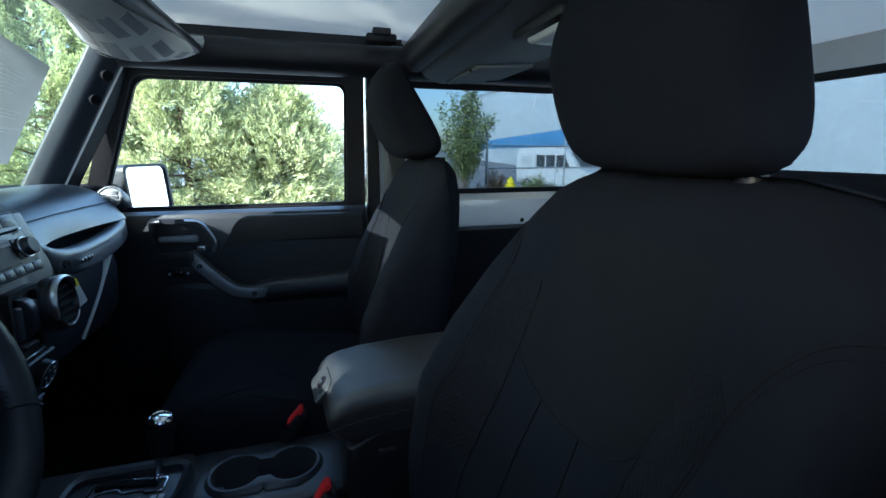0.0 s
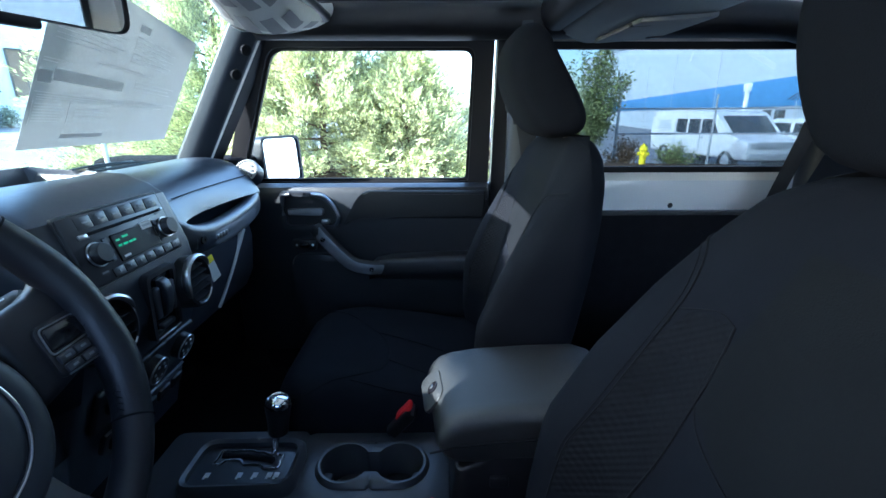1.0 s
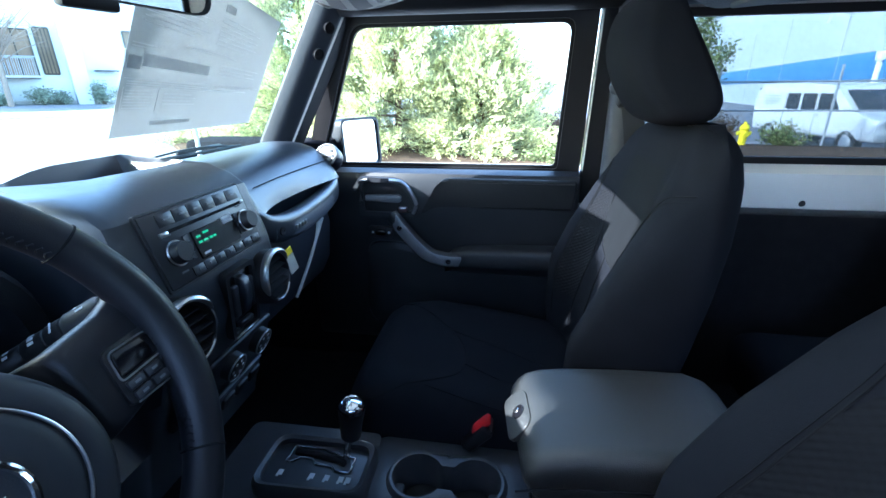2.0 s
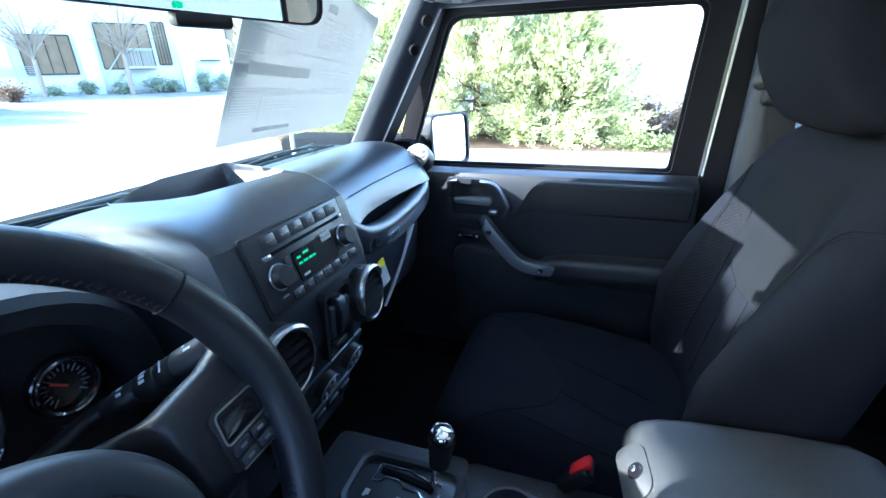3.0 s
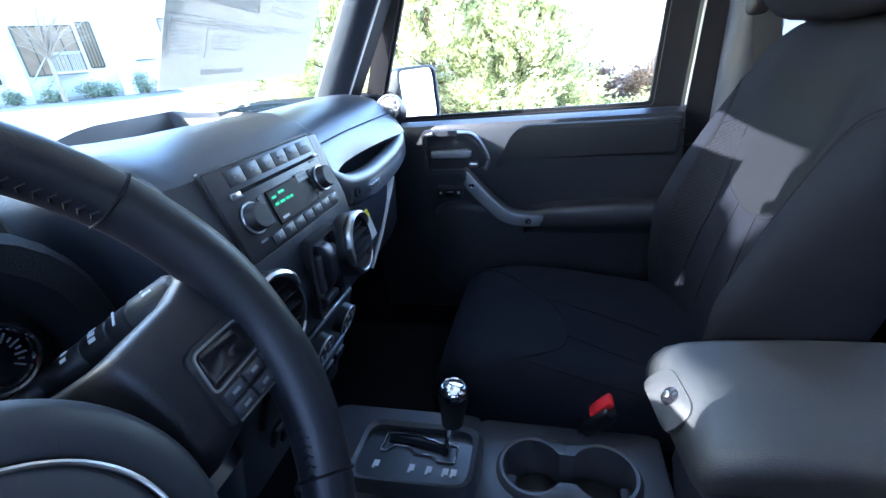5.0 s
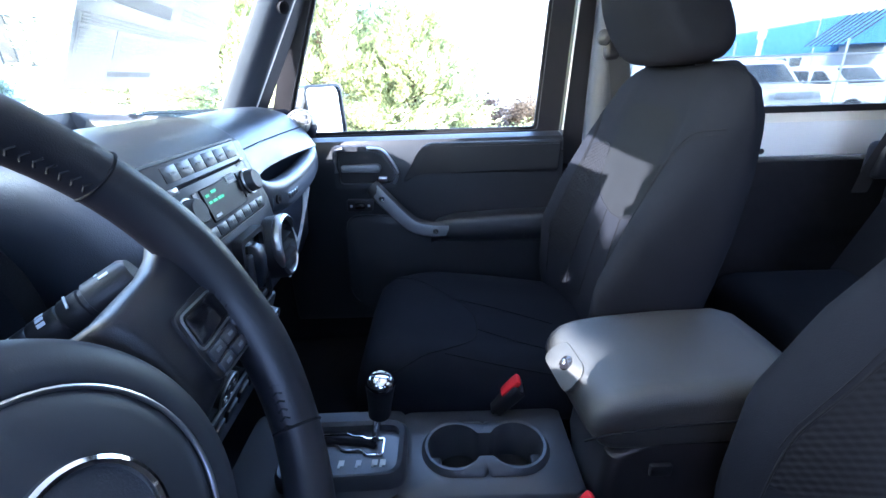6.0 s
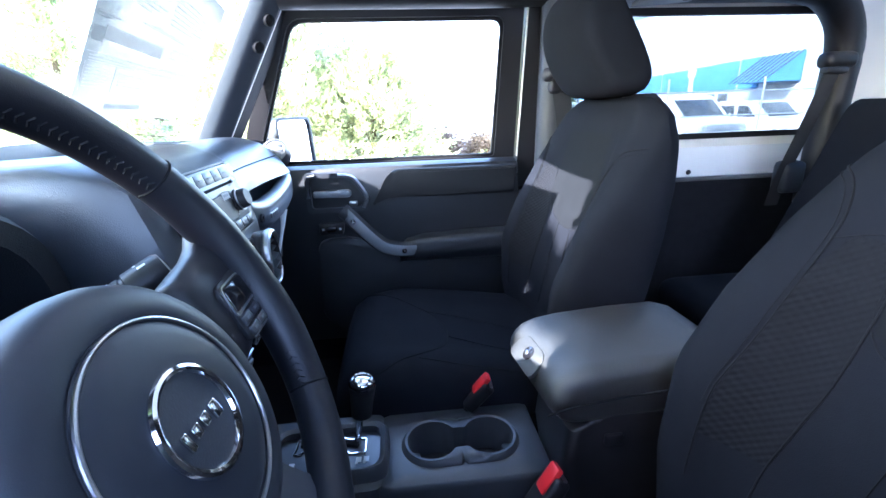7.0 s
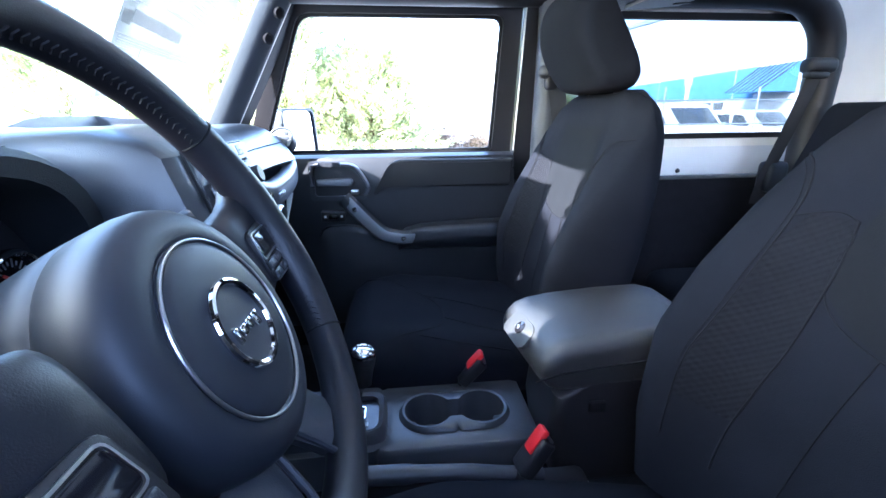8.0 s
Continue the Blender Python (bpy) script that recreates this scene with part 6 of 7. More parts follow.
def conifer(at, height, radius, n, seed_, name="juniper_tree"):
    """Juniper down to the ground: rising limbs that end in feathery sprays."""
    global rng
    rng = np.random.default_rng(seed_)
    x0, y0 = at
    z0 = float(gz(x0, y0))
    t = thing(name, "broad yellow-green juniper tree in the planting bed", "tree", (x0, y0, z0), group="junipers")
    part("trunk", tube([(x0, y0, z0), (x0 + 0.05, y0, z0 + height * 0.4), (x0, y0 + 0.05, z0 + height * 0.85)], [0.12, 0.08, 0.02], 8), M_BARK, t)
    limbs, bases, dirs = bmesh.new(), [], []
    k = 120
    for i in range(k):
        h = ((i + 0.5) / k) ** 1.25
        a = i * 2.399 + rng.normal(0, 0.3)
        r = radius * (1 - h ** 1.25) * rng.uniform(0.70, 1.10) + 0.12
        base = np.array([x0, y0, z0 + 0.22 + height * h * 0.85])
        out = np.array([math.cos(a), math.sin(a), 0.0])
        tip = base + out * r + np.array([0, 0, (0.42 * min(1.0, h * 3) - 0.10) * r + 0.04])
        if i % 4 == 0:
            limbs = join(limbs, tube([base, base * 0.5 + tip * 0.5 + np.array([0, 0, -0.06]), tip], [0.03, 0.018, 0.005], 5))
        for q in np.linspace(0.45, 1.0, n):
            for _ in range(2):
                p = base * (1 - q) + tip * q + rng.normal(0, 0.13, 3)
                d = out * 0.75 + np.array([0, 0, 0.15 + 0.5 * min(1.0, h * 4)]) + rng.normal(0, 0.32, 3)
                bases.append(p)
                dirs.append(d / np.linalg.norm(d))
    part("limbs", limbs, M_BARK, t)
    bases, dirs = np.array(bases), np.array(dirs)
    v, f = plumes(bases, dirs, 0.42, 34, 0.75, 0.26)
    raw("crown", v, f, M_NEEDLE, "feathery sunlit sprays of foliage", parent=t)
    # inner sprays take the darker leaf colour, as shade between the outer ones
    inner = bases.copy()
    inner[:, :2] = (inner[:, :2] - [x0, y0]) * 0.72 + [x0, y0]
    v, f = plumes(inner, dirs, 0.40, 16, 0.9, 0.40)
    raw("inner_crown", v, f, M_NEEDLE_SHADE, "inner foliage coloured darker for shade", parent=t)
    return t


conifer((-7.6, 10.6), 4.6, 1.9, 6, 3)
conifer((-4.8, 9.6), 5.2, 2.0, 8, 4)
conifer((-2.6, 9.5), 4.6, 2.0, 9, 5)
conifer((-0.75, 9.6), 2.5, 1.65, 8, 6)


def shrub(at, height, radius, n, seed_, material, label, size=0.09, airy=0.0):
    global rng
    rng = np.random.default_rng(seed_)
    x0, y0 = at
    z0 = float(gz(x0, y0)) + 0.05
    t = thing("shrub", label, "shrub", (x0, y0, z0), group="shrubs")
    st_, tips = bmesh.new(), []
    for i in range(26):
        a, e = rng.uniform(0, 6.28), rng.uniform(0.15, 1.0)
        tip = np.array([x0 + math.cos(a) * radius * e, y0 + math.sin(a) * radius * e, z0 + height * (1.05 - 0.55 * e * e) * rng.uniform(0.75, 1.0)])
        st_ = join(st_, tube([(x0 + 0.05 * math.cos(a), y0 + 0.05 * math.sin(a), z0 - 0.05), ((x0 + tip[0]) / 2, (y0 + tip[1]) / 2, z0 + (tip[2] - z0) * 0.6), tuple(tip)], [0.014, 0.009, 0.003], 5))
        for q in np.linspace(0.3 + airy * 0.3, 1.0, 9):
            tips.append(np.array([x0, y0, z0]) * (1 - q) + tip * q)
    part("stems", st_, M_BRANCH if airy else M_BARK, t)
    v, f = sprays(n, np.array(tips), size, 0.5, 0.3)
    raw("leaves", v, f, material, "small loose leaves", parent=t)
    return t


shrub((0.9, 10.4), 0.75, 0.7, 2600, 11, M_REDLEAF, "low reddish shrub at the foot of the hedge")
for i, (x, y, h) in enumerate(((0.7, 8.2, 0.22), (1.6, 8.3, 0.20))):
    shrub((x, y), h, 0.62, 2200, 60 + i, M_LEAF, "low green ground cover in the planting bed", 0.07)
shrub((1.9, 10.9), 0.55, 0.8, 2200, 12, M_DRYLEAF, "low dry brown shrub in the bed")
shrub((2.6, 13.0), 3.4, 0.9, 900, 13, M_DRYLEAF, "tall bare thin-stemmed shrub", 0.05, 1.0)
shrub((4.3, 12.0), 3.3, 1.05, 8200, 14, M_LEAF, "upright olive-green shrub by the fence", 0.08, 0.4)
shrub((5.3, 12.0), 0.9, 0.6, 1800, 15, M_DRYLEAF, "dry flowering shrub by the fence", 0.06)
shrub((6.6, 11.6), 0.7, 0.6, 1600, 16, M_LEAF, "low green shrub by the fence", 0.06)
for i, (x, y, h, r_) in enumerate(((-20.4, 8.2, 2.5, 1.5), (-19.0, 6.7, 2.4, 1.5), (-22.4, 7.6, 2.3, 1.5))):
    shrub((x, y), h, r_, 9000, 20 + i, M_NEEDLE, "large soft green bush beside the drive", 0.12)
shrub((-22.8, 11.9), 0.55, 0.7, 1600, 27, M_REDLEAF, "low reddish shrub beside the drive", 0.10)

# ---- chain fence ----
fe = thing("chain_link_fence", "galvanised chain-link fence with steel posts and rails", "fence", (8.0, 12.9, 0))
fx = [5.4, 8.3, 11.5, 14.5]
for i, x in enumerate(fx):
    part("post", tube([(x, 12.9, -0.6), (x, 12.9, 1.95)], 0.05 if i == 0 else 0.032, 8), M_FENCE, fe)
for z in (0.82, 1.55):
    part("rail", tube([(5.4, 12.9, z), (14.5, 12.9, z)], 0.024, 8), M_FENCE, fe)
wv, wf = [], []
for k in range(-30, 150):
    for sg in (1, -1):
        xa = 5.4 + 0.075 * k
        a, b = (xa, -0.35), (xa + sg * 1.90, 1.55)
        pts = []
        for tt in (0, 1):
            pts.append((a[0] + (b[0] - a[0]) * tt, a[1] + (b[1] - a[1]) * tt))
        lo, hi = 5.4, 14.5
        (xa_, za), (xb_, zb) = pts
        if min(xa_, xb_) < lo or max(xa_, xb_) > hi:
            continue
        n0 = len(wv)
        w = 0.0035
        wv += [(xa_ - w, 12.9, za), (xa_ + w, 12.9, za), (xb_ + w, 12.9, zb), (xb_ - w, 12.9, zb), (xa_, 12.906, za), (xb_, 12.906, zb)]
        wf += [(n0, n0 + 1, n0 + 2, n0 + 3), (n0 + 1, n0 + 4, n0 + 5, n0 + 2), (n0 + 4, n0, n0 + 3, n0 + 5)]
raw("mesh_wires", wv, wf, M_FENCE, "diagonal wire mesh", kind="stuff", parent=fe)


# ---- parked vans ----
def van(at, yaw):
    v = thing("van", "white parked work van with side louvres behind the fence", "van", (0, 0, 0))
    prof = [(-2.55, 0.45), (-2.60, 0.80), (-2.58, 1.05), (-1.75, 1.22), (-1.05, 1.86), (-0.85, 1.96), (0.3, 2.02), (2.3, 2.00), (2.55, 1.90), (2.62, 1.2), (2.62, 0.45)]
    part("body", prism(rounded(prof, 0.08, 4), "y", -0.98, 0.98, 0.12, 3), M_WHITE, v, "white van body")
    for s in (1, -1):
        for x0, x1 in ((-1.28, -0.42), (-0.30, 0.28), (0.40, 0.98)):
            front = x0 < -1
            w = part("side_window", prism(rounded([(x0, 1.22), (x1, 1.22), (x1, 1.72), (x0 + (0.36 if front else 0), 1.72)], 0.05, 4), "y", s * 0.965, s * 0.992), M_VWIN, v)
        part("door_seam", rbox(-0.36, s * 0.982, 1.1, 0.012, 0.006, 1.2, 0), M_SEAM, v)
        part("door_seam", rbox(1.06, s * 0.982, 1.1, 0.012, 0.006, 1.2, 0), M_SEAM, v)
        for k in range(4):
            part("vent_louvre", rbox(1.75, s * 0.985, 1.36 + 0.09 * k, 0.80, 0.016, 0.035, 0.004), M_FENCE, v)
        part("door_handle", rbox(-0.50, s * 0.99, 1.08, 0.12, 0.02, 0.03, 0.006), M_BLACK, v)
        for x in (-1.72, 1.62):
            wh = part("wheel", revolve([(0.0001, 0.10), (0.19, 0.10), (0.22, 0.12), (0.34, 0.12), (0.37, 0.08), (0.37, -0.10), (0.0001, -0.10)], axes((x, s * 0.86, 0.37), (0, s, 0)), 24), M_TYRE, v)
            part("wheel_cap", revolve([(0.0001, 0.125), (0.10, 0.13), (0.18, 0.115), (0.20, 0.10)], axes((x, s * 0.86, 0.37), (0, s, 0)), 18), M_FENCE, wh)
    part("windshield", moved(rbox(0, 0, 0, 0.02, 1.62, 0.80, 0.008), pose(-1.425, 0, 1.555, 0, 47.5, 0)), M_VWIN, v)
    part("grille", rbox(-2.585, 0, 0.92, 0.06, 1.30, 0.22, 0.02), M_FENCE, v)
    for s in (1, -1):
        part("headlight", rbox(-2.585, s * 0.76, 0.92, 0.06, 0.24, 0.20, 0.03), M_LENS, v)
    part("bumper", rbox(-2.64, 0, 0.58, 0.12, 1.90, 0.20, 0.04), M_FENCE, v)
    v.matrix_basis = pose(at[0], at[1], at[2], 0, 0, yaw)
    return v


van((10.35, 15.9, -0.50), 97)

# ---- parked pickup ----
def pickup(at, yaw):
    v = thing("pickup", "white parked pickup beside the van behind the fence", "pickup", (0, 0, 0))
    prof = [(-2.60, 0.50), (-2.66, 0.75), (-2.62, 1.02), (-1.35, 1.12), (-0.75, 1.66), (-0.55, 1.72), (0.65, 1.72), (0.85, 1.62), (0.95, 1.15), (2.55, 1.13), (2.60, 0.55)]
    part("body", prism(rounded(prof, 0.08, 4), "y", -0.92, 0.92, 0.10, 3), M_WHITE, v, "white cab and bed")
    for s in (1, -1):
        for x0, x1 in ((-0.95, -0.15), (-0.05, 0.70)):
            part("side_window", prism(rounded([(x0, 1.14), (x1, 1.14), (x1 - 0.04, 1.56), (x0 + (0.40 if x0 < -0.5 else 0.03), 1.56)], 0.05, 4), "y", s * 0.905, s * 0.932), M_VWIN, v)
        for x in (-1.75, 1.60):
            wh_ = part("wheel", revolve([(0.0001, 0.10), (0.19, 0.10), (0.22, 0.12), (0.34, 0.12), (0.37, 0.08), (0.37, -0.10), (0.0001, -0.10)], axes((x, s * 0.82, 0.37), (0, s, 0)), 24), M_TYRE, v)
            part("wheel_cap", revolve([(0.0001, 0.125), (0.10, 0.13), (0.18, 0.115), (0.20, 0.10)], axes((x, s * 0.82, 0.37), (0, s, 0)), 18), M_FENCE, wh_)
        part("headlight", rbox(-2.63, s * 0.72, 0.86, 0.06, 0.26, 0.20, 0.03), M_LENS, v)
    part("windshield", moved(rbox(0, 0, 0, 0.02, 1.46, 0.72, 0.008), pose(-1.06, 0, 1.405, 0, 48.5, 0)), M_VWIN, v)
    part("grille", rbox(-2.63, 0, 0.86, 0.06, 1.10, 0.26, 0.02), M_FENCE, v)
    part("bumper", rbox(-2.70, 0, 0.60, 0.12, 1.80, 0.18, 0.04), M_FENCE, v)
    v.matrix_basis = pose(at[0], at[1], at[2], 0, 0, yaw)
    return v


pickup((14.0, 16.2, -0.50), 101)


# ---- yellow hydrant by the fence ----
hz = float(gz(5.55, 11.3))
solo("fire_hydrant", join(
    revolve([(0.13, 0.0), (0.13, 0.04), (0.085, 0.05), (0.085, 0.42), (0.11, 0.44), (0.11, 0.47), (0.08, 0.53), (0.03, 0.57), (0.03, 0.61), (0.0001, 0.61)], Matrix.Translation((5.55, 11.3, hz + 0.08)), 20),
    tube([(5.40, 11.3, hz + 0.42), (5.70, 11.3, hz + 0.42)], 0.05, 12), tube([(5.55, 11.3, hz + 0.40), (5.55, 11.14, hz + 0.40)], 0.06, 12)), M_YELLOW, "yellow fire hydrant among dry shrubs", "fire hydrant")

# ---- warehouse with blue band beyond the fence ----
wh = thing("warehouse", "long white warehouse with a blue band and awning", "building", (19.1, 22.1, 0))
WD = Vector((0.2135, 0.9769, 0.0))
WQ = Matrix((WD, Vector((0, 0, 1)), Vector((WD.y, -WD.x, 0)))).transposed().to_4x4()
WQ.translation = Vector((19.11, 22.1, 0.0))


def wbox(a, z, d, sa, sz, sd_, r=0.0):
    """Boxes on the warehouse wall: a along it, z up, d behind its face."""
    return moved(rbox(a, z, d, sa, sz, sd_, r), WQ)


part("wall", moved(prism([(-22.0, -0.8), (130.0, -0.8), (130.0, 17.5), (-22.0, 5.34)], "z", 0.0, 14.0, 0.05), WQ), M_WALLG, wh, "white panelled wall")
part("roof_edge", moved(prism([(-22.2, 5.30), (130.2, 17.46), (130.2, 17.80), (-22.2, 5.64)], "z", -0.15, 14.2), WQ), M_FENCE, wh, "grey metal roof edge")
part("blue_band", wbox(65.0, 2.58, -0.03, 130.0, 1.55, 0.08, 0.01), M_BLUE, wh, "blue painted band")
for a in (2.0, 14.0, 26.0, 38.0, 52.0):
    part("panel_joint", wbox(a, 3.4, -0.075, 0.07, 7.6, 0.02), M_CONC, wh)
part("downpipe", tube([WQ @ Vector((8.0, -0.6, -0.16)), WQ @ Vector((8.0, 3.0, -0.16))], 0.16, 8), M_WALLW, wh, "white downpipe")
part("pipe_head", wbox(8.0, 3.05, -0.18, 0.60, 0.50, 0.34, 0.03), M_WALLW, wh)
for a in (3.6, 5.2):
    part("low_window", wbox(a, 1.25, -0.02, 1.1, 0.7, 0.08, 0.01), M_DKWIN, wh)
aw = part("awning", moved(prism([(2.02, -1.6), (3.30, -0.05), (2.02, -0.05)], "x", -3.4, -0.2), WQ), M_BLUE, wh, "slatted blue awning")
for k in range(8):
    part("awning_rib", moved(tube([(-3.3 + 0.43 * k, 2.04, -1.60), (-3.3 + 0.43 * k, 3.33, -0.06)], 0.035, 6), WQ), M_DKWIN, aw)
part("gate_door", wbox(-2.2, 0.7, -0.03, 3.0, 2.4, 0.08, 0.01), M_CONC, wh, "grey door under the awning")

# ---- white office building ahead ----
ob_ = thing("office_building", "white stucco office building with dark windows and outside stairs", "building", (-26, 18, 0.85))
FO = Vector((-27.4, 16.0, 0.85))
fd = Vector((0.583, 0.812, 0.0)).normalized()
fnv = Vector((fd.y, -fd.x, 0))


def fac(u, v, w):
    """Places on the front wall: u along it, v up, w out of it."""
    return FO + fd * u + Vector((0, 0, v)) + fnv * w


def fbox(u, v, w, su, sv, sw_, r=0.0):
    m = Matrix((fd, Vector((0, 0, 1)), fnv)).transposed().to_4x4()
    m.translation = fac(u, v, w)
    return moved(rbox(0, 0, 0, su, sv, sw_, r), m)


part("wall", fbox(2.0, 3.6, -5.0, 34.0, 9.0, 10.0, 0.05), M_WALLW, ob_, "white stucco wall")
part("plinth", fbox(2.0, -0.1, 0.03, 34.0, 0.5, 0.1), M_CONC, ob_)
for u, v, a, b in ((-2.35, 1.78, 1.5, 0.68), (0.60, 1.97, 2.08, 1.86), (4.03, 2.40, 2.42, 2.26), (5.78, 2.56, 0.60, 2.20), (10.5, 2.6, 2.4, 2.3), (14.0, 2.6, 2.4, 2.3)):
    wv_ = part("window", fbox(u, v, -0.02, a, b, 0.10), M_BROWN, ob_, "brown-tinted window")
    part("window_frame", join(fbox(u - a / 2, v, 0.05, 0.08, b, 0.08), fbox(u + a / 2, v, 0.05, 0.08, b, 0.08), fbox(u, v + b / 2, 0.05, a, 0.08, 0.08), fbox(u, v - b / 2, 0.05, a, 0.08, 0.08)), M_DKWIN, wv_)
    for q in (-0.25, 0.0, 0.25):
        part("mullion", fbox(u + a * q, v, 0.045, 0.05, b, 0.05), M_DKWIN, wv_)
for u in (-1.2, 2.25, 6.8):
    part("pillar", fbox(u, 3.5, 0.35, 0.7, 8.0, 0.7, 0.03), M_WALLW, ob_)
part("awning", fbox(-4.6, 3.4, 0.25, 3.6, 0.70, 0.5, 0.02), M_WALLG, ob_, "grey-blue ribbed awning")
part("ledge", fbox(8.1, 1.66, 0.3, 1.1, 0.07, 0.6, 0.01), M_DKWIN, ob_, "thin dark ledge")
sr = part("stairs", fbox(4.50, 1.30, 0.7, 1.40, 0.10, 1.3), M_CONC, ob_, "outside concrete stairs")
for k in range(7):
    part("step", fbox(3.70 - 0.135 * k, 1.18 - 0.17 * k, 0.7, 0.30, 0.05, 1.2), M_CONC, sr)
part("stringer", tube([fac(3.78, 1.20, 0.12), fac(2.80, -0.02, 0.12)], 0.05, 6), M_CONC, sr)
for w_ in (0.10, 1.32):
    part("handrail", tube([fac(5.20, 2.22, w_), fac(3.82, 2.22, w_), fac(2.80, 0.95, w_)], 0.03, 8), M_FENCE, sr)
    for k in range(9):
        part("baluster", tube([fac(3.82 + 0.17 * k, 1.30, w_), fac(3.82 + 0.17 * k, 2.22, w_)], 0.014, 5), M_FENCE, sr)
for k in range(6):
    part("fence_rail", tube([fac(-2.9, 0.95 + 0.09 * k, 0.9), fac(0.1, 0.95 + 0.09 * k, 0.9)], 0.014, 5), M_FENCE, sr)
M_GREYLEAF = mat("grey_green_leaf", (0.20, 0.23, 0.17), 0.85, 0, 0.2, 0.35, 2.0, island=True)
for i, (u, w_, h, r_) in enumerate(((1.85, 0.7, 0.62, 0.42), (0.45, 0.6, 0.26, 0.40), (3.35, 1.7, 0.45, 0.50), (5.05, 0.9, 0.78, 0.75), (5.75, 0.8, 0.50, 0.45), (7.55, 0.8, 1.05, 0.62), (8.6, 0.8, 0.9, 0.6))):
    p = fac(u, 0, w_)
    shrub((p.x, p.y), h, r_, 1500, 40 + i, M_GREYLEAF, "small grey-green shrub by the office wall", 0.10)


def baretree(at, h, seed_):
    r_ = random.Random(seed_)
    z0 = float(gz(at[0], at[1]))
    t = thing("bare_tree", "pale leafless tree in front of the office", "tree", (at[0], at[1], z0), group="bare trees")
    bm = tube([(at[0], at[1], z0), (at[0] + 0.1, at[1], z0 + h * 0.5)], [0.12, 0.08], 7)
    tw = bmesh.new()
    for i in range(34):
        a, e = r_.uniform(0, 6.28), r_.uniform(0.3, 1.0)
        b0 = Vector((at[0] + 0.1, at[1], z0 + h * r_.uniform(0.35, 0.5)))
        tip = b0 + Vector((math.cos(a) * e * h * 0.4, math.sin(a) * e * h * 0.4, h * 0.5 * r_.uniform(0.2, 1.0)))
        mid = b0.lerp(tip, 0.5) + Vector((0, 0, 0.15))
        tw = join(tw, tube([b0, mid, tip], [0.035, 0.022, 0.008], 5))
        for _ in range(4):
            q = mid.lerp(tip, r_.uniform(0, 0.9))
            tw = join(tw, tube([q, q + Vector((r_.uniform(-0.6, 0.6), r_.uniform(-0.6, 0.6), r_.uniform(-0.2, 0.5)))], [0.013, 0.005], 4))
    part("trunk", bm, M_BRANCH, t)
    part("twigs", tw, M_BRANCH, t)


p = fac(3.7, 0, 2.6)
baretree((p.x, p.y), 5.2, 1)
p = fac(0.15, 0, 2.6)
baretree((p.x, p.y), 4.6, 2)


# ---- unseen leaning tree, added to shade the cabin through the windshield ----
SU = Vector((-math.sin(radians(SUN_AZ)), math.cos(radians(SUN_AZ)), 0))
SV = sd.cross(SU)
SV = SV if SV.z > 0 else -SV


def shade(u, v, dist):
    return SU * u + SV * v + sd * dist


lt = thing("unseen_shade_tree", "unseen leaning tree added to shade the car inside", "tree", (-2.6, -3.1, 0.0))
path = spline([shade(-0.210, v, 4.5) for v in (-2.3, -0.8, 0.4, 0.84)] + [shade(-0.155, 0.95, 4.5), shade(-0.048, 1.05, 4.5), shade(-0.018, 1.19, 4.5), shade(0.0, 1.5, 4.5), shade(0.1, 2.2, 4.5), shade(0.2, 3.1, 4.5)], 4)
part("trunk", tube(path, [0.152 if i < 13 else 0.125 if i < 15 else 0.112 if i < 24 else 0.112 - 0.005 * (i - 24) for i in range(len(path))], 14), M_BARK, lt)
tips = []
lim = bmesh.new()
rng = np.random.default_rng(31)
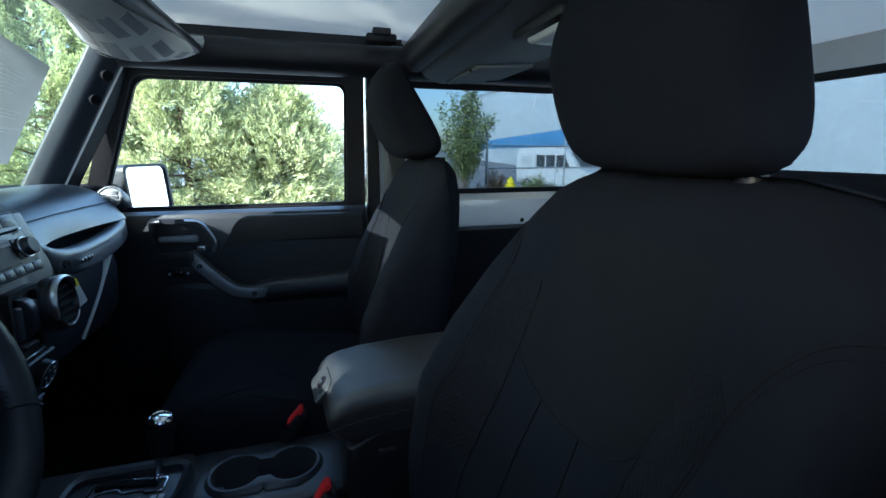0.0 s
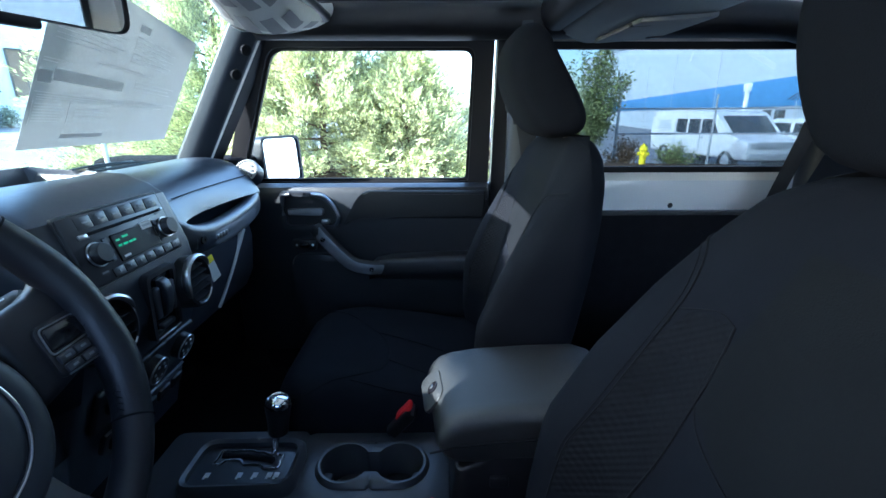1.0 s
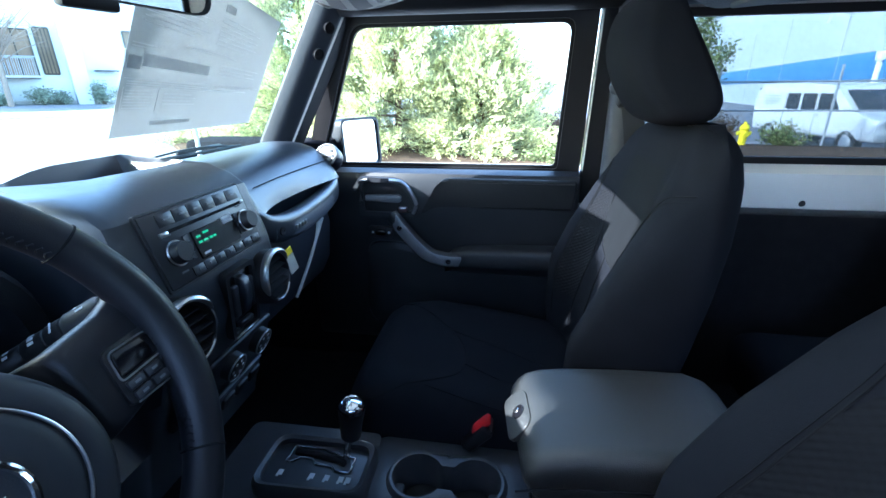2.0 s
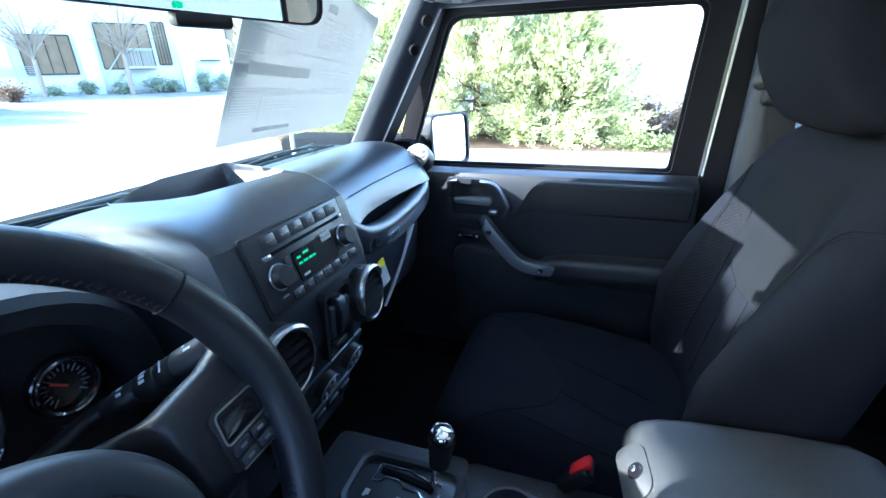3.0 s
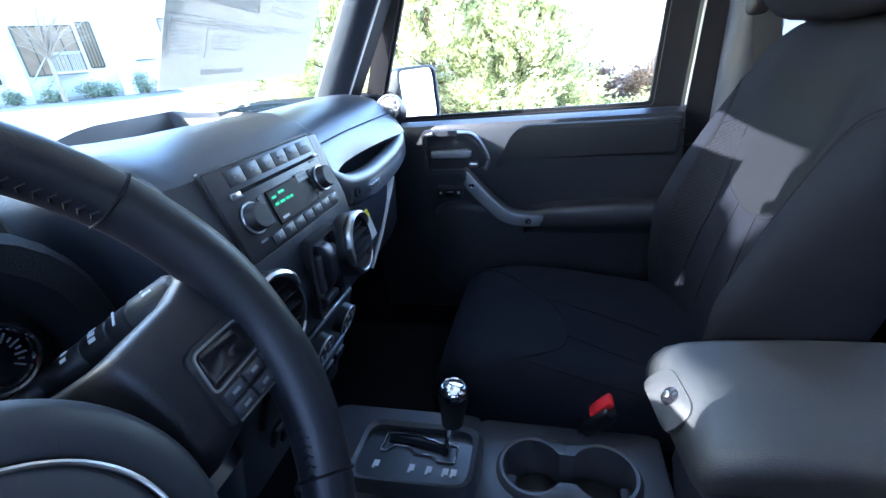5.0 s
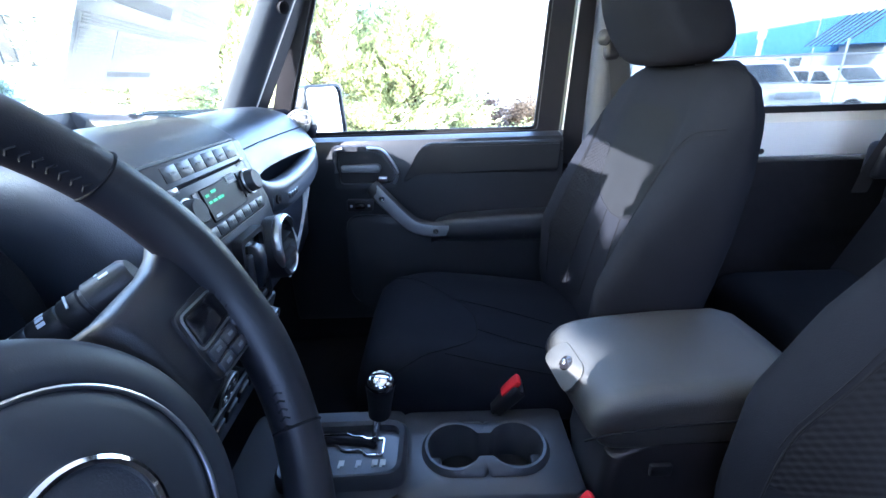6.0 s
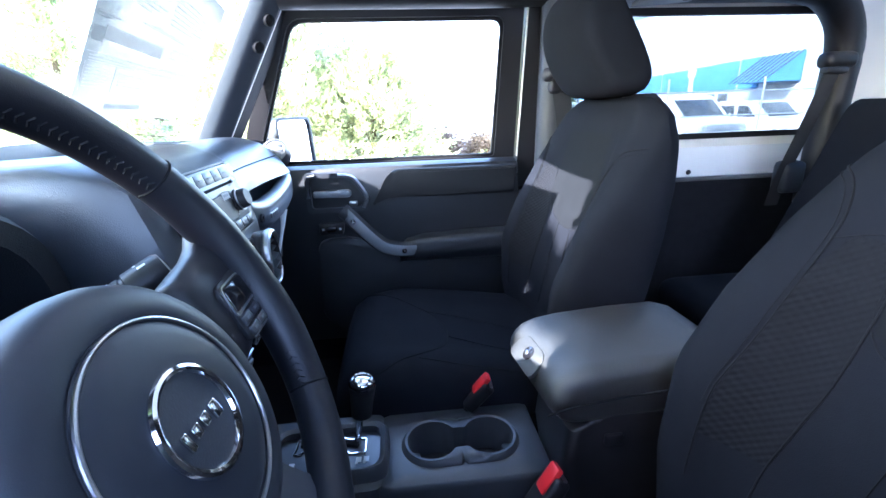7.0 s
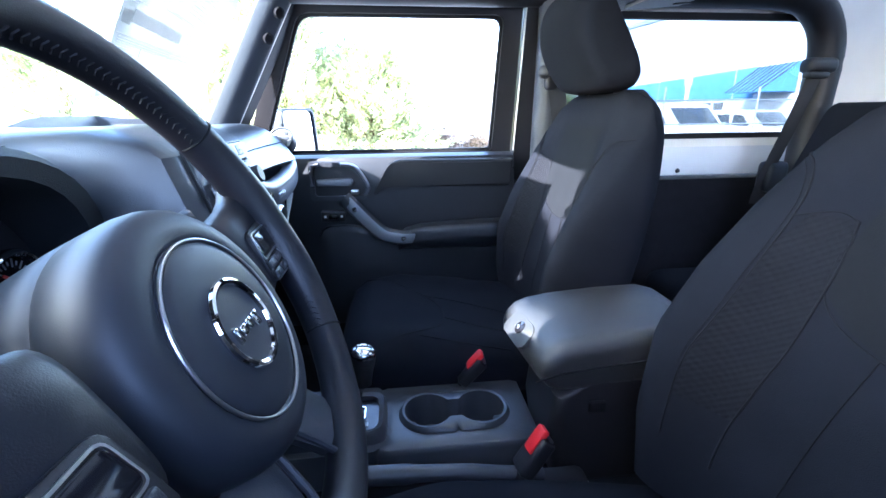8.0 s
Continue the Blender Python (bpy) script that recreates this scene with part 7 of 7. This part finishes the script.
for i in range(40):
    a = i * 2.4
    b0 = path[-1 - (i % 7)]
    tip = b0 + Vector((math.cos(a) * rng.uniform(0.6, 1.9), math.sin(a) * rng.uniform(0.6, 1.9), rng.uniform(0.3, 1.8)))
    lim = join(lim, tube([b0, b0.lerp(tip, 0.5) + Vector((0, 0, 0.1)), tip], [0.05, 0.03, 0.01], 6))
    for q in np.linspace(0.4, 1, 6):
        tips.append(np.array(b0.lerp(tip, float(q))))
# extra limbs laid along the shadow edges wanted on seat and door
lim = join(lim, tube([shade(0.0, 1.75, 4.5), shade(-0.35, 1.95, 4.5), shade(-0.60, 1.65, 4.5), shade(-0.595, 1.40, 4.5), shade(-0.590, 1.30, 4.5), shade(-0.580, 1.19, 4.5)], [0.08, 0.09, 0.10, 0.105, 0.10, 0.095], 8))
lim = join(lim, tube([shade(-0.12, 0.935, 4.5), shade(-0.20, 0.948, 4.5), shade(-0.256, 0.980, 4.5), shade(-0.325, 1.055, 4.5), shade(-0.362, 1.098, 4.5)], [0.050, 0.054, 0.058, 0.056, 0.032], 8))
lim = join(lim, tube([shade(-0.13, 0.90, 4.5), shade(-0.24, 0.930, 4.5), shade(-0.30, 0.945, 4.5), shade(-0.336, 0.975, 4.5), shade(-0.350, 1.02, 4.5), shade(-0.354, 1.08, 4.5)], [0.075, 0.078, 0.070, 0.046, 0.032, 0.024], 8))
part("limbs", lim, M_BARK, lt)
v, f = sprays(9000, np.array(tips), 0.16, 0.5, 0.2)
raw("crown", v, f, M_LEAF, "loose green leaves", parent=lt)
# added leaf screen over the driver's window; lower edge bounds the armrest's sunlight
n_leaf = 32000
uu = rng.uniform(-0.12, 1.40, n_leaf)
low = np.interp(uu, [-0.12, -0.080, -0.072, -0.033, 0.021, 0.064, 0.083, 0.090], [1.02, 0.92, 0.890, 0.903, 0.895, 0.880, 0.862, 0.62])
vv = np.maximum(low, 0.45) + (1.75 - np.maximum(low, 0.45)) * rng.uniform(0, 1, n_leaf)
dd = rng.uniform(3.6, 4.6, n_leaf)
cen = np.outer(uu, np.array(SU)) + np.outer(vv, np.array(SV)) + np.outer(dd, np.array(sd))
v, f = sprays(n_leaf, cen, 0.004, 0.5, 0.2)
v = v.reshape(-1, 4, 3)
mid = v.mean(axis=1, keepdims=True)
v = ((v - mid) * 20 + mid).reshape(-1, 3)
raw("leaf_shade_screen", v, f, M_LEAF, "dense leaf screen added to block the sun", parent=lt)
